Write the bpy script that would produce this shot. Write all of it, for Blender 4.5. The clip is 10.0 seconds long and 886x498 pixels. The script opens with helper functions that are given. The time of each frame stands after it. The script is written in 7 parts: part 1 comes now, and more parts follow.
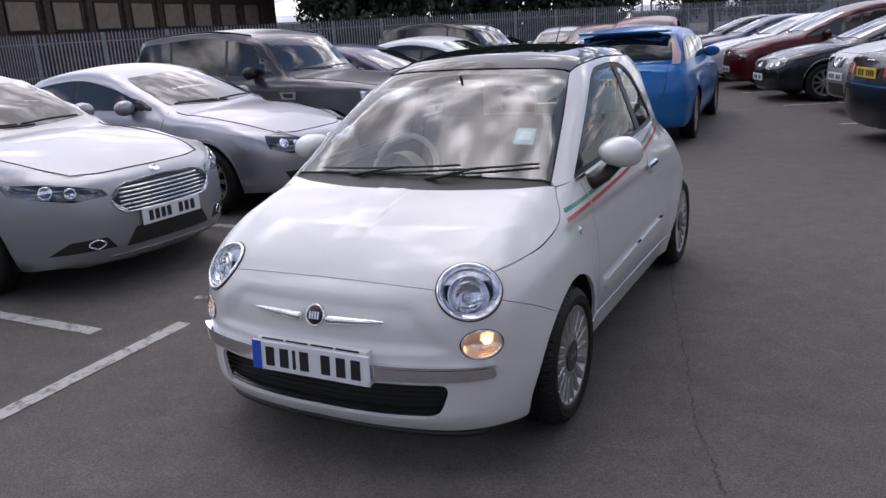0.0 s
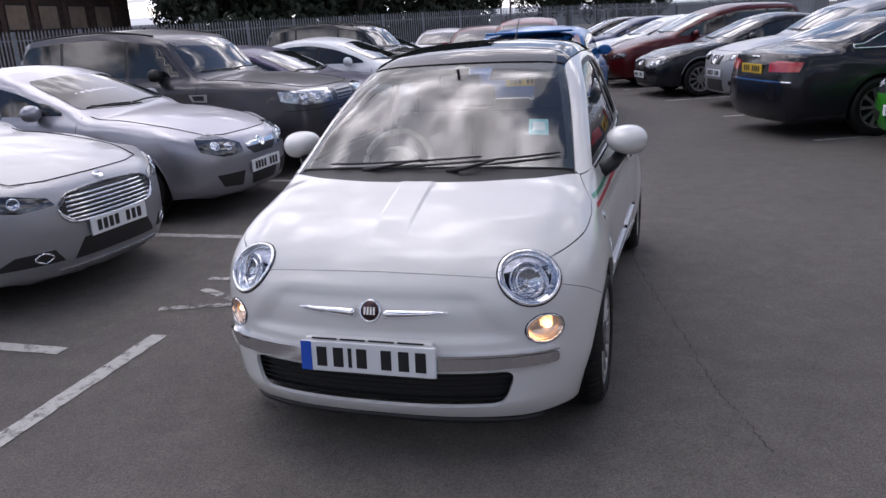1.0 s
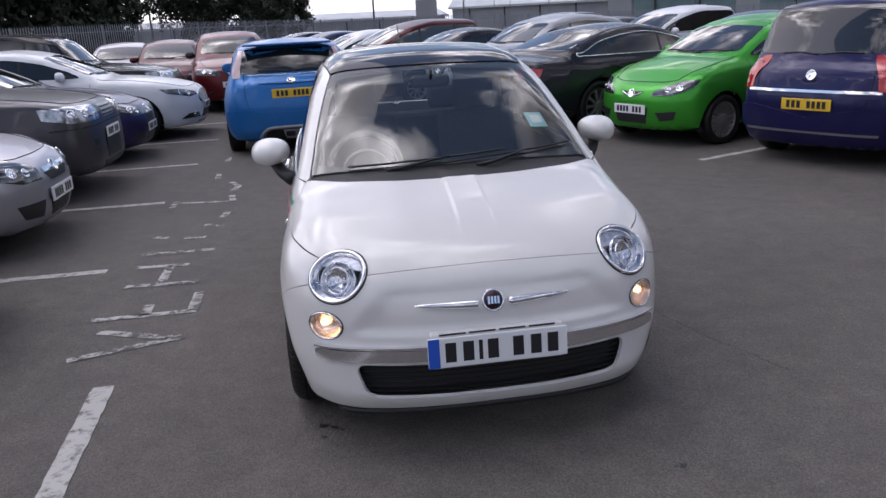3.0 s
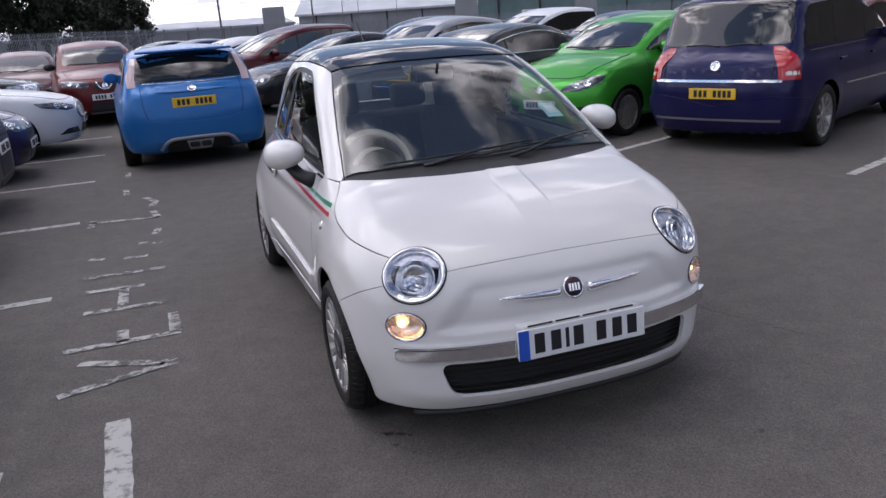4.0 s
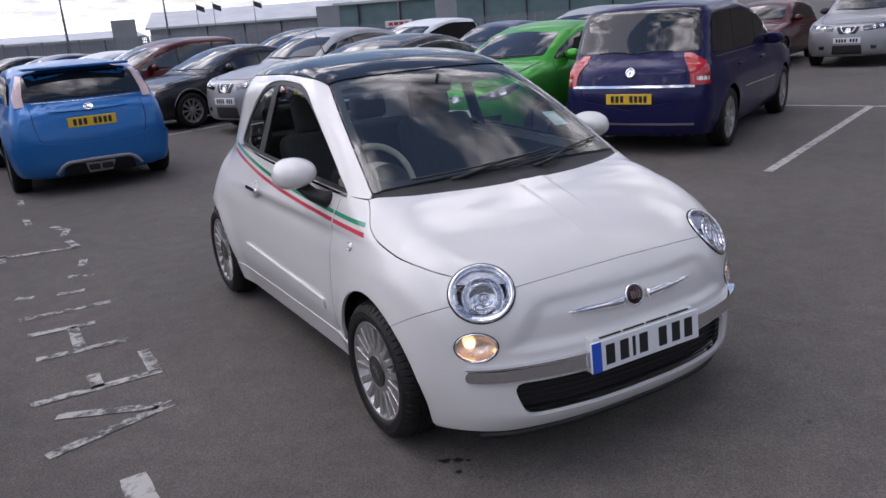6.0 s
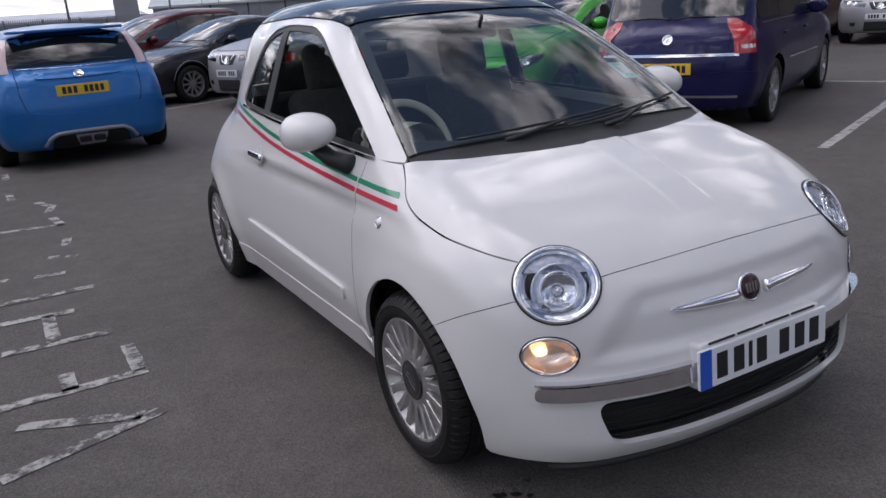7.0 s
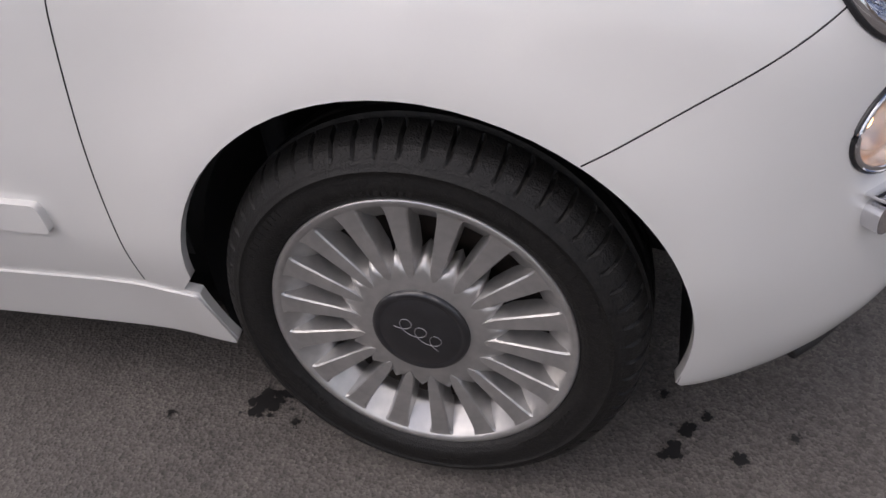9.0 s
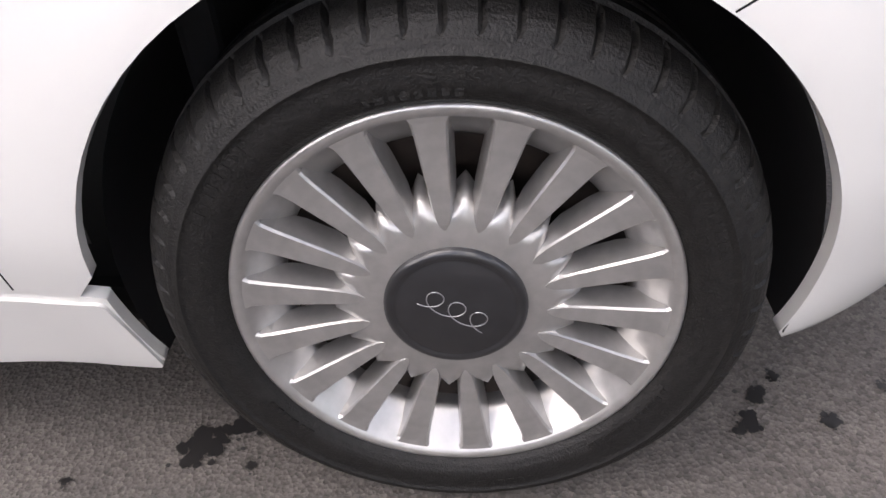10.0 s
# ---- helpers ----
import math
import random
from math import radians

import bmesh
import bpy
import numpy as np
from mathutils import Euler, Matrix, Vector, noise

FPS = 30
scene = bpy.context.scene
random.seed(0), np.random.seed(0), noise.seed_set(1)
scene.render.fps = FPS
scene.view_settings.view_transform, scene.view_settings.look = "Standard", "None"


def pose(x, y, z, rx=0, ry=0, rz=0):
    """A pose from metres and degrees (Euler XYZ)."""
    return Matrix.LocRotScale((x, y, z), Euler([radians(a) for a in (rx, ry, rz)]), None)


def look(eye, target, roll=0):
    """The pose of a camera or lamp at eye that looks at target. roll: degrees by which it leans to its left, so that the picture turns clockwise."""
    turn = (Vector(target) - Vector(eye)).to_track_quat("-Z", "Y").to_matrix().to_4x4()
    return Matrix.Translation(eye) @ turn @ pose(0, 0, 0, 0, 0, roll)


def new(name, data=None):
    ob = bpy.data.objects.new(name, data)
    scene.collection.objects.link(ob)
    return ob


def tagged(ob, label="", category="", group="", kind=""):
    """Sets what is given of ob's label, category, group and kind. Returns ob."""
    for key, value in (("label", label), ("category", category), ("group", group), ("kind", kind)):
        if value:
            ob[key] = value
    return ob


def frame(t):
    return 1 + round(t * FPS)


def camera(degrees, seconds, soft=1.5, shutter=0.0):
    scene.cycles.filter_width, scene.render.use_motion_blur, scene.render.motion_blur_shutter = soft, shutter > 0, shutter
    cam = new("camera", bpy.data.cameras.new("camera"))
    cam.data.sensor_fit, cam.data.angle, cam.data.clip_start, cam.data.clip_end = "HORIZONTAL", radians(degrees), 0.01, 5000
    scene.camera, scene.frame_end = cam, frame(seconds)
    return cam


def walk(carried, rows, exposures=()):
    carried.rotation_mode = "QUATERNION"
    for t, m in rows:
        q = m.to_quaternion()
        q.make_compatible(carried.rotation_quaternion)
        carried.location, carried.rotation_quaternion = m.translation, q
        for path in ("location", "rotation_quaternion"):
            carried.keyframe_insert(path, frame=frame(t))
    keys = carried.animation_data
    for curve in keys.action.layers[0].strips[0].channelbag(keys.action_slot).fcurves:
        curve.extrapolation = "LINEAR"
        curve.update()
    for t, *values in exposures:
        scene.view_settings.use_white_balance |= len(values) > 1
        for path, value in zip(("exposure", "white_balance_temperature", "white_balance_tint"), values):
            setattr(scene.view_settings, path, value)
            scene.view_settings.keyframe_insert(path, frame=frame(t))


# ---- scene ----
cam = camera(59.2, 10.0)
PATH = [
    (0, (1.694, -2.816, 1.591), (0.799, -1.112, 1.048), -3.4),
    (0.5, (1.438, -2.93, 1.57), (0.703, -1.148, 1.037), -3.3),
    (1, (1.078, -3.097, 1.589), (0.494, -1.267, 1.034), -3.5),
    (1.5, (0.689, -3.285, 1.604), (0.318, -1.391, 1.079), -3.3),
    (2, (0.278, -3.324, 1.599), (0.135, -1.408, 1.045), -3.4),
    (2.5, (-0.135, -3.35, 1.596), (-0.066, -1.432, 1.033), -3.1),
    (3, (-0.56, -3.297, 1.602), (-0.287, -1.398, 1.039), -3.0),
    (3.2, (-0.702, -3.243, 1.601), (-0.357, -1.358, 1.028), -3.5),
    (4.3, (-1.515, -2.958, 1.58), (-0.807, -1.178, 1.005), -3.9),
    (4.5, (-1.611, -2.887, 1.587), (-0.855, -1.132, 0.996), -3.9),
    (5, (-1.821, -2.759, 1.63), (-0.955, -1.05, 1.053), -4.1),
    (5.5, (-1.899, -2.705, 1.628), (-0.983, -1.019, 1.061), -4.4),
    (5.7, (-1.917, -2.702, 1.636), (-0.987, -1.024, 1.071), -4.4),
    (7, (-1.74, -2.03, 1.43), (-0.826, -0.357, 0.824), -4.0),
    (7.5, (-1.688, -1.533, 1.317), (-0.649, 0.007, 0.575), -4.3),
    (8, (-1.604, -1.032, 1.206), (-0.377, 0.286, 0.336), -4.8),
    (8.5, (-1.577, -0.633, 1.102), (-0.157, 0.354, 0.098), -7.3),
    (9, (-1.479, -0.299, 0.953), (0.056, 0.255, -0.204), -7.6),
    (9.5, (-1.362, -0.122, 0.823), (0.21, 0.167, -0.378), -7.9),
    (10, (-1.314, -0.051, 0.748), (0.294, 0.119, -0.429), -6.1),
]
EXPOSURE = [(0, 0.08, 6300, 20), (6.2, 0.09, 6330, 20), (7.0, -0.07, 6350, 19), (7.5, -0.05, 6450, 19), (8, 0.02, 6600, 19), (8.5, 0.12, 6750, 19), (9, 0.36, 6850, 19), (9.5, 0.84, 6900, 19), (10, 1.26, 6900, 18)]
walk(cam, [(t, look(eye, target, roll)) for t, eye, target, roll in PATH], EXPOSURE)
from mathutils.geometry import delaunay_2d_cdt

# ---- world, sun ----
SUN_DIR = Vector((-0.50, 0.58, 0.66)).normalized()      # towards the sun
world = bpy.data.worlds.new("sky")
scene.world = world
world.use_nodes = True
wn, wl = world.node_tree.nodes, world.node_tree.links
wn.clear()


def wnode(kind, **kw):
    n = wn.new(kind)
    for k, v in kw.items():
        n.inputs[k].default_value = v
    return n


sky = wn.new("ShaderNodeTexSky")
sky.sky_type = "NISHITA"
sky.sun_disc = False
sky.sun_elevation = math.asin(SUN_DIR.z)
sky.sun_rotation = math.atan2(SUN_DIR.x, SUN_DIR.y)
sky.dust_density = 0.6
coord = wn.new("ShaderNodeTexCoord")
sep = wn.new("ShaderNodeSeparateXYZ")
wl.new(coord.outputs["Generated"], sep.inputs[0])
# clouds on a flat layer: direction divided by its height
hz = wn.new("ShaderNodeMath"); hz.operation = "MAXIMUM"; hz.inputs[1].default_value = 0.0
wl.new(sep.outputs[2], hz.inputs[0])
ha = wn.new("ShaderNodeMath"); ha.operation = "ADD"; ha.inputs[1].default_value = 0.16
wl.new(hz.outputs[0], ha.inputs[0])
dv = wn.new("ShaderNodeVectorMath"); dv.operation = "DIVIDE"
cb = wn.new("ShaderNodeCombineXYZ")
for i in range(3):
    wl.new(ha.outputs[0], cb.inputs[i])
wl.new(coord.outputs["Generated"], dv.inputs[0])
wl.new(cb.outputs[0], dv.inputs[1])
shift = wn.new("ShaderNodeVectorMath"); shift.operation = "ADD"; shift.inputs[1].default_value = (-27.81, -6.22, -2.15)
wl.new(dv.outputs[0], shift.inputs[0])
cn = wnode("ShaderNodeTexNoise", Scale=2.2, Detail=9.0, Roughness=0.55, Distortion=0.25)
wl.new(shift.outputs[0], cn.inputs["Vector"])
cr = wn.new("ShaderNodeValToRGB")
cr.color_ramp.elements[0].position, cr.color_ramp.elements[1].position = 0.475, 0.555
wl.new(cn.outputs["Fac"], cr.inputs["Fac"])
cn2 = wnode("ShaderNodeTexNoise", Scale=5.5, Detail=6.0, Roughness=0.55)
wl.new(shift.outputs[0], cn2.inputs["Vector"])
cc = wn.new("ShaderNodeValToRGB")
cc.color_ramp.elements[0].position, cc.color_ramp.elements[1].position = 0.38, 0.66
cc.color_ramp.elements[0].color, cc.color_ramp.elements[1].color = (2.6, 2.8, 3.2, 1), (46.0, 45.6, 45.0, 1)
el = cc.color_ramp.elements.new(0.50)
el.color = (14.0, 14.0, 14.2, 1)
wl.new(cn2.outputs["Fac"], cc.inputs["Fac"])
cm = wn.new("ShaderNodeMix"); cm.data_type = "RGBA"
haze = wn.new("ShaderNodeMapRange")    # cloud closes up in the distance
haze.inputs["From Max"].default_value, haze.inputs["To Min"].default_value, haze.inputs["To Max"].default_value = 0.09, 0.95, 0.0
wl.new(hz.outputs[0], haze.inputs["Value"])
cover = wn.new("ShaderNodeMath"); cover.operation = "MAXIMUM"
wl.new(cr.outputs["Color"], cover.inputs[0])
wl.new(haze.outputs[0], cover.inputs[1])
wl.new(cover.outputs[0], cm.inputs["Factor"])
clear = wn.new("ShaderNodeVectorMath"); clear.operation = "SCALE"; clear.inputs["Scale"].default_value = 1.25
wl.new(sky.outputs["Color"], clear.inputs[0])
wl.new(clear.outputs[0], cm.inputs["A"])
low = wn.new("ShaderNodeMapRange")     # clouds grow greyer towards the horizon
low.inputs["From Max"].default_value, low.inputs["To Min"].default_value, low.inputs["To Max"].default_value = 0.60, 0.65, 1.0
wl.new(hz.outputs[0], low.inputs["Value"])
grey = wn.new("ShaderNodeVectorMath"); grey.operation = "SCALE"
wl.new(cc.outputs["Color"], grey.inputs[0])
glow = wn.new("ShaderNodeVectorMath"); glow.operation = "DOT_PRODUCT"     # clouds are brighter about the hidden sun
glow.inputs[1].default_value = SUN_DIR
wl.new(coord.outputs["Generated"], glow.inputs[0])
gain = wn.new("ShaderNodeMapRange"); gain.interpolation_type = "SMOOTHSTEP"
gain.inputs["From Min"].default_value, gain.inputs["To Min"].default_value, gain.inputs["To Max"].default_value = 0.25, 0.58, 1.52
wl.new(glow.outputs["Value"], gain.inputs["Value"])
both = wn.new("ShaderNodeMath"); both.operation = "MULTIPLY"
wl.new(low.outputs[0], both.inputs[0])
wl.new(gain.outputs[0], both.inputs[1])
wl.new(both.outputs[0], grey.inputs["Scale"])
far = wn.new("ShaderNodeMix"); far.data_type = "RGBA"       # far cloud merges into one pale bank
far.inputs["B"].default_value = (13.0, 13.3, 13.9, 1)
wl.new(haze.outputs[0], far.inputs["Factor"])
wl.new(grey.outputs[0], far.inputs["A"])
wl.new(far.outputs["Result"], cm.inputs["B"])
bg = wnode("ShaderNodeBackground", Strength=0.1)
wl.new(cm.outputs["Result"], bg.inputs["Color"])
wo = wn.new("ShaderNodeOutputWorld")
wl.new(bg.outputs[0], wo.inputs[0])

sun = new("sun", bpy.data.lights.new("sun", "SUN"))
sun.data.energy, sun.data.angle, sun.data.color = 0.6, radians(64.0), (1.0, 0.95, 0.88)
sun.matrix_world = look((0, 0, 30), Vector((0, 0, 30)) - SUN_DIR)


# ---- materials ----
def mat(name, color=(0.5, 0.5, 0.5), rough=0.5, metal=0.0, coat=0.0, spec=0.5, vary=0.0, scale=20.0, bump=0.0, bscale=200.0, alpha=1.0):
    m = bpy.data.materials.new(name)
    m.use_nodes = True
    nt = m.node_tree
    b = nt.nodes["Principled BSDF"]
    b.inputs["Base Color"].default_value = (*color, 1)
    b.inputs["Roughness"].default_value = rough
    b.inputs["Metallic"].default_value = metal
    b.inputs["Coat Weight"].default_value = coat
    b.inputs["Coat Roughness"].default_value = 0.03
    b.inputs["Specular IOR Level"].default_value = spec
    b.inputs["Alpha"].default_value = alpha
    tc = nt.nodes.new("ShaderNodeTexCoord")
    if vary:
        n = nt.nodes.new("ShaderNodeTexNoise")
        n.inputs["Scale"].default_value, n.inputs["Detail"].default_value = scale, 6
        nt.links.new(tc.outputs["Object"], n.inputs["Vector"])
        r = nt.nodes.new("ShaderNodeValToRGB")
        r.color_ramp.elements[0].position, r.color_ramp.elements[1].position = 0.3, 0.7
        r.color_ramp.elements[0].color = (*[c * (1 - vary) for c in color], 1)
        r.color_ramp.elements[1].color = (*[min(1, c * (1 + vary)) for c in color], 1)
        nt.links.new(n.outputs["Fac"], r.inputs["Fac"])
        nt.links.new(r.outputs["Color"], b.inputs["Base Color"])
    if bump:
        n = nt.nodes.new("ShaderNodeTexNoise")
        n.inputs["Scale"].default_value, n.inputs["Detail"].default_value = bscale, 4
        nt.links.new(tc.outputs["Object"], n.inputs["Vector"])
        bp = nt.nodes.new("ShaderNodeBump")
        bp.inputs["Strength"].default_value, bp.inputs["Distance"].default_value = bump, 0.002
        nt.links.new(n.outputs["Fac"], bp.inputs["Height"])
        nt.links.new(bp.outputs["Normal"], b.inputs["Normal"])
    return m


def paint(name, color, metal=0.0, rough=0.35, coat=0.40, c0=0.008, c1=0.035, dust=0.03, spec=0.2):
    """Car lacquer with a faint film of dust."""
    m = mat(name, color, rough, metal, coat, spec)
    nt = m.node_tree
    b = nt.nodes["Principled BSDF"]
    tc = nt.nodes.new("ShaderNodeTexCoord")
    n = nt.nodes.new("ShaderNodeTexNoise")
    n.inputs["Scale"].default_value, n.inputs["Detail"].default_value = 9, 8
    nt.links.new(tc.outputs["Object"], n.inputs["Vector"])
    r = nt.nodes.new("ShaderNodeMapRange")
    r.inputs["To Min"].default_value, r.inputs["To Max"].default_value = c0, c1
    nt.links.new(n.outputs["Fac"], r.inputs["Value"])
    nt.links.new(r.outputs["Result"], b.inputs["Coat Roughness"])
    mx = nt.nodes.new("ShaderNodeMix"); mx.data_type = "RGBA"
    n2 = nt.nodes.new("ShaderNodeTexNoise")
    n2.inputs["Scale"].default_value, n2.inputs["Detail"].default_value = 3.0, 10
    nt.links.new(tc.outputs["Object"], n2.inputs["Vector"])
    r2 = nt.nodes.new("ShaderNodeMapRange")
    r2.inputs["From Min"].default_value, r2.inputs["From Max"].default_value = 0.45, 0.8
    r2.inputs["To Max"].default_value = dust
    nt.links.new(n2.outputs["Fac"], r2.inputs["Value"])
    nt.links.new(r2.outputs["Result"], mx.inputs["Factor"])
    mx.inputs["A"].default_value = (*color, 1)
    mx.inputs["B"].default_value = (0.33, 0.31, 0.28, 1)
    nt.links.new(mx.outputs["Result"], b.inputs["Base Color"])
    return m


def glass(name, tint=(0.75, 0.82, 0.80), ior=1.5, boost=1.0):
    """Thin sheet of window glass: clear straight through, mirror-like towards grazing."""
    m = bpy.data.materials.new(name)
    m.use_nodes = True
    nt = m.node_tree
    nt.nodes.clear()
    tr = nt.nodes.new("ShaderNodeBsdfTransparent"); tr.inputs[0].default_value = (*tint, 1)
    gl = nt.nodes.new("ShaderNodeBsdfGlossy"); gl.inputs["Roughness"].default_value = 0.0
    lw = nt.nodes.new("ShaderNodeLayerWeight"); lw.inputs[0].default_value = 0.5
    pw = nt.nodes.new("ShaderNodeMath"); pw.operation = "POWER"; pw.inputs[1].default_value = 5.0
    f0 = ((ior - 1) / (ior + 1)) ** 2
    ml = nt.nodes.new("ShaderNodeMapRange")
    ml.inputs["To Min"].default_value, ml.inputs["To Max"].default_value = f0 * boost, 1.0
    nt.links.new(lw.outputs["Facing"], pw.inputs[0])
    mx = nt.nodes.new("ShaderNodeMixShader")
    out = nt.nodes.new("ShaderNodeOutputMaterial")
    nt.links.new(pw.outputs[0], ml.inputs[0])
    nt.links.new(ml.outputs[0], mx.inputs[0])
    nt.links.new(tr.outputs[0], mx.inputs[1])
    nt.links.new(gl.outputs[0], mx.inputs[2])
    nt.links.new(mx.outputs[0], out.inputs[0])
    return m


def emit(name, color, strength, mixed=0.5):
    m = mat(name, color, 0.2)
    b = m.node_tree.nodes["Principled BSDF"]
    b.inputs["Emission Color"].default_value = (*color, 1)
    b.inputs["Emission Strength"].default_value = strength
    return m


M = dict(
    white=paint("white_lacquer", (0.70, 0.69, 0.67), 0.0, 0.35, 0.9, 0.03, 0.07, 0.08, 0.35),
    silver=paint("silver_lacquer", (0.36, 0.365, 0.385), 0.7, 0.40),
    astra=paint("ice_silver_lacquer", (0.37, 0.37, 0.41), 0.7, 0.34),
    grey=paint("grey_metallic_lacquer", (0.072, 0.069, 0.078), 0.6, 0.34),
    blue=paint("bright_blue_lacquer", (0.018, 0.145, 0.41), 0.25, 0.32),
    green=paint("lime_green_lacquer", (0.045, 0.36, 0.03), 0.5, 0.34),
    navy=paint("navy_lacquer", (0.008, 0.008, 0.062), 0.2, 0.3),
    purple=paint("violet_lacquer", (0.03, 0.022, 0.075), 0.3, 0.3),
    black=paint("black_lacquer", (0.012, 0.012, 0.016), 0.0, 0.25),
    red=paint("dark_red_lacquer", (0.075, 0.005, 0.008), 0.3, 0.32),
    red2=paint("red_lacquer", (0.12, 0.007, 0.010), 0.2, 0.32),
    white2=paint("plain_white_lacquer", (0.74, 0.75, 0.77), 0.0, 0.32),
    dkblue=paint("dark_blue_lacquer", (0.02, 0.03, 0.09), 0.2, 0.3),
    rubber=mat("tyre_rubber", (0.0095, 0.0089, 0.0085), 0.5, spec=0.3, vary=0.45, scale=120, bump=0.7, bscale=380),
    plastic=mat("black_plastic", (0.015, 0.015, 0.016), 0.5, bump=0.15, bscale=500),
    # near-black that stands for the shade in wells, gaps, vents and creases
    dark=mat("shade_black", (0.006, 0.006, 0.007), 0.9),
    chrome=mat("chrome", (0.82, 0.82, 0.84), 0.08, 1.0),
    alloy=mat("alloy", (0.45, 0.44, 0.43), 0.32, 0.75, vary=0.10, scale=60),
    alloyd=mat("dull_alloy", (0.38, 0.38, 0.39), 0.38, 0.8),
    pane=glass("clear_window_glass", (0.76, 0.82, 0.81), 1.52, 2.9),
    lens=glass("lamp_lens", (0.93, 0.94, 0.95), 1.5),
    redlens=mat("red_lens", (0.45, 0.012, 0.015), 0.12, coat=1.0),
    redlens2=mat("clear_red_lens", (0.60, 0.44, 0.44), 0.15, coat=1.0),
    amber=mat("amber_lens", (0.85, 0.35, 0.06), 0.15, coat=1.0),
    platew=mat("white_plate", (0.78, 0.79, 0.80), 0.35),
    platey=mat("yellow_plate", (0.75, 0.48, 0.03), 0.35),
    blueband=mat("blue_band", (0.02, 0.10, 0.55), 0.35),
    ink=mat("black_ink", (0.015, 0.015, 0.018), 0.4),
    reflector=mat("lamp_reflector", (0.70, 0.73, 0.79), 0.14, 1.0),
    roofglass=mat("roof_glass", (0.008, 0.009, 0.012), 0.02, spec=0.5),
    sidepane=glass("side_window_glass", (0.62, 0.66, 0.66), 1.5, 0.9),
    stripe_red=mat("red_film", (0.58, 0.02, 0.05), 0.3, coat=0.6),
    stripe_green=mat("green_film", (0.0, 0.25, 0.12), 0.3, coat=0.6),
    clearlens=mat("clear_plastic_lens", (0.70, 0.68, 0.64), 0.1, 0.3, 1.0),
    chromed=mat("satin_chrome", (0.72, 0.72, 0.74), 0.09, 1.0),
    blacktrim=mat("gloss_black_trim", (0.02, 0.02, 0.022), 0.2),
    reflamb=mat("warm_reflector", (0.88, 0.75, 0.65), 0.25, 0.8),
    brow=mat("lamp_brow_plate", (0.50, 0.52, 0.60), 0.38, 0.8, vary=0.3, scale=60),
    bulb=emit("lit_amber_bulb", (1.0, 0.60, 0.26), 5.0),
    badgered=mat("badge_face", (0.06, 0.03, 0.035), 0.3, 0.6),
    sticker=mat("sticker_paper", (0.35, 0.66, 0.68), 0.6),
    dashtop=mat("dash_plastic", (0.035, 0.034, 0.034), 0.55, bump=0.2, bscale=300),
    headlining=mat("headlining_fabric", (0.42, 0.41, 0.38), 0.9),
    brake=mat("rusty_brake_iron", (0.035, 0.026, 0.022), 0.6, 0.3, vary=0.5, scale=40),
    cap=mat("cap_plastic", (0.016, 0.016, 0.018), 0.3, coat=0.6, vary=0.2, scale=50),
    cloth=mat("dark_cloth", (0.085, 0.083, 0.085), 0.9, vary=0.2, scale=90),
    ivory=mat("ivory_plastic", (0.62, 0.58, 0.47), 0.45),
)


# ---- mesh helpers ----
def mesh(name, verts, faces, normals=None, smooth=True):
    me = bpy.data.meshes.new(name)
    me.from_pydata([tuple(map(float, v)) for v in verts], [], [tuple(map(int, f)) for f in faces])
    if smooth:
        me.polygons.foreach_set("use_smooth", [True] * len(me.polygons))
    me.update()
    if normals is not None:
        me.normals_split_custom_set_from_vertices([tuple(map(float, n)) for n in normals])
    return me


def bm_mesh(name, bm, smooth=False):
    me = bpy.data.meshes.new(name)
    bm.to_mesh(me)
    bm.free()
    if smooth:
        me.polygons.foreach_set("use_smooth", [True] * len(me.polygons))
    return me


def part(name, me, material, parent=None, label="", m=None):
    """One mesh object under a thing or a part."""
    if isinstance(me, bmesh.types.BMesh):
        me = bm_mesh(name, me)
    if not me.materials:
        me.materials.append(material)
    ob = new(name, me)
    if parent is not None:
        ob.parent = parent
    if m is not None:
        ob.matrix_local = m
    if label:
        ob["label"] = label
    return ob


def box_bm(sx, sy, sz, c=(0, 0, 0), bev=0.0, seg=2, m=None):
    bm = bmesh.new()
    bmesh.ops.create_cube(bm, size=1.0, matrix=Matrix.Translation(c) @ Matrix.Diagonal((sx, sy, sz, 1)))
    if bev:
        bmesh.ops.bevel(bm, geom=bm.edges[:], offset=bev, segments=seg, affect="EDGES", profile=0.5)
    if m is not None:
        bm.transform(m)
    return bm


def revolve(profile, n=48, a0=0.0, a1=2 * math.pi, axis="x"):
    """Mesh data of a profile [(along, radius)] turned about the x axis."""
    closed = abs(a1 - a0 - 2 * math.pi) < 1e-6
    cnt = n if closed else n + 1
    vs, fs, k = [], [], len(profile)
    for i in range(cnt):
        a = a0 + (a1 - a0) * i / n
        for u, r in profile:
            vs.append((u, r * math.cos(a), r * math.sin(a)))
    for i in range(n):
        j = (i + 1) % cnt
        for q in range(k - 1):
            fs.append((i * k + q, i * k + q + 1, j * k + q + 1, j * k + q))
    return vs, fs


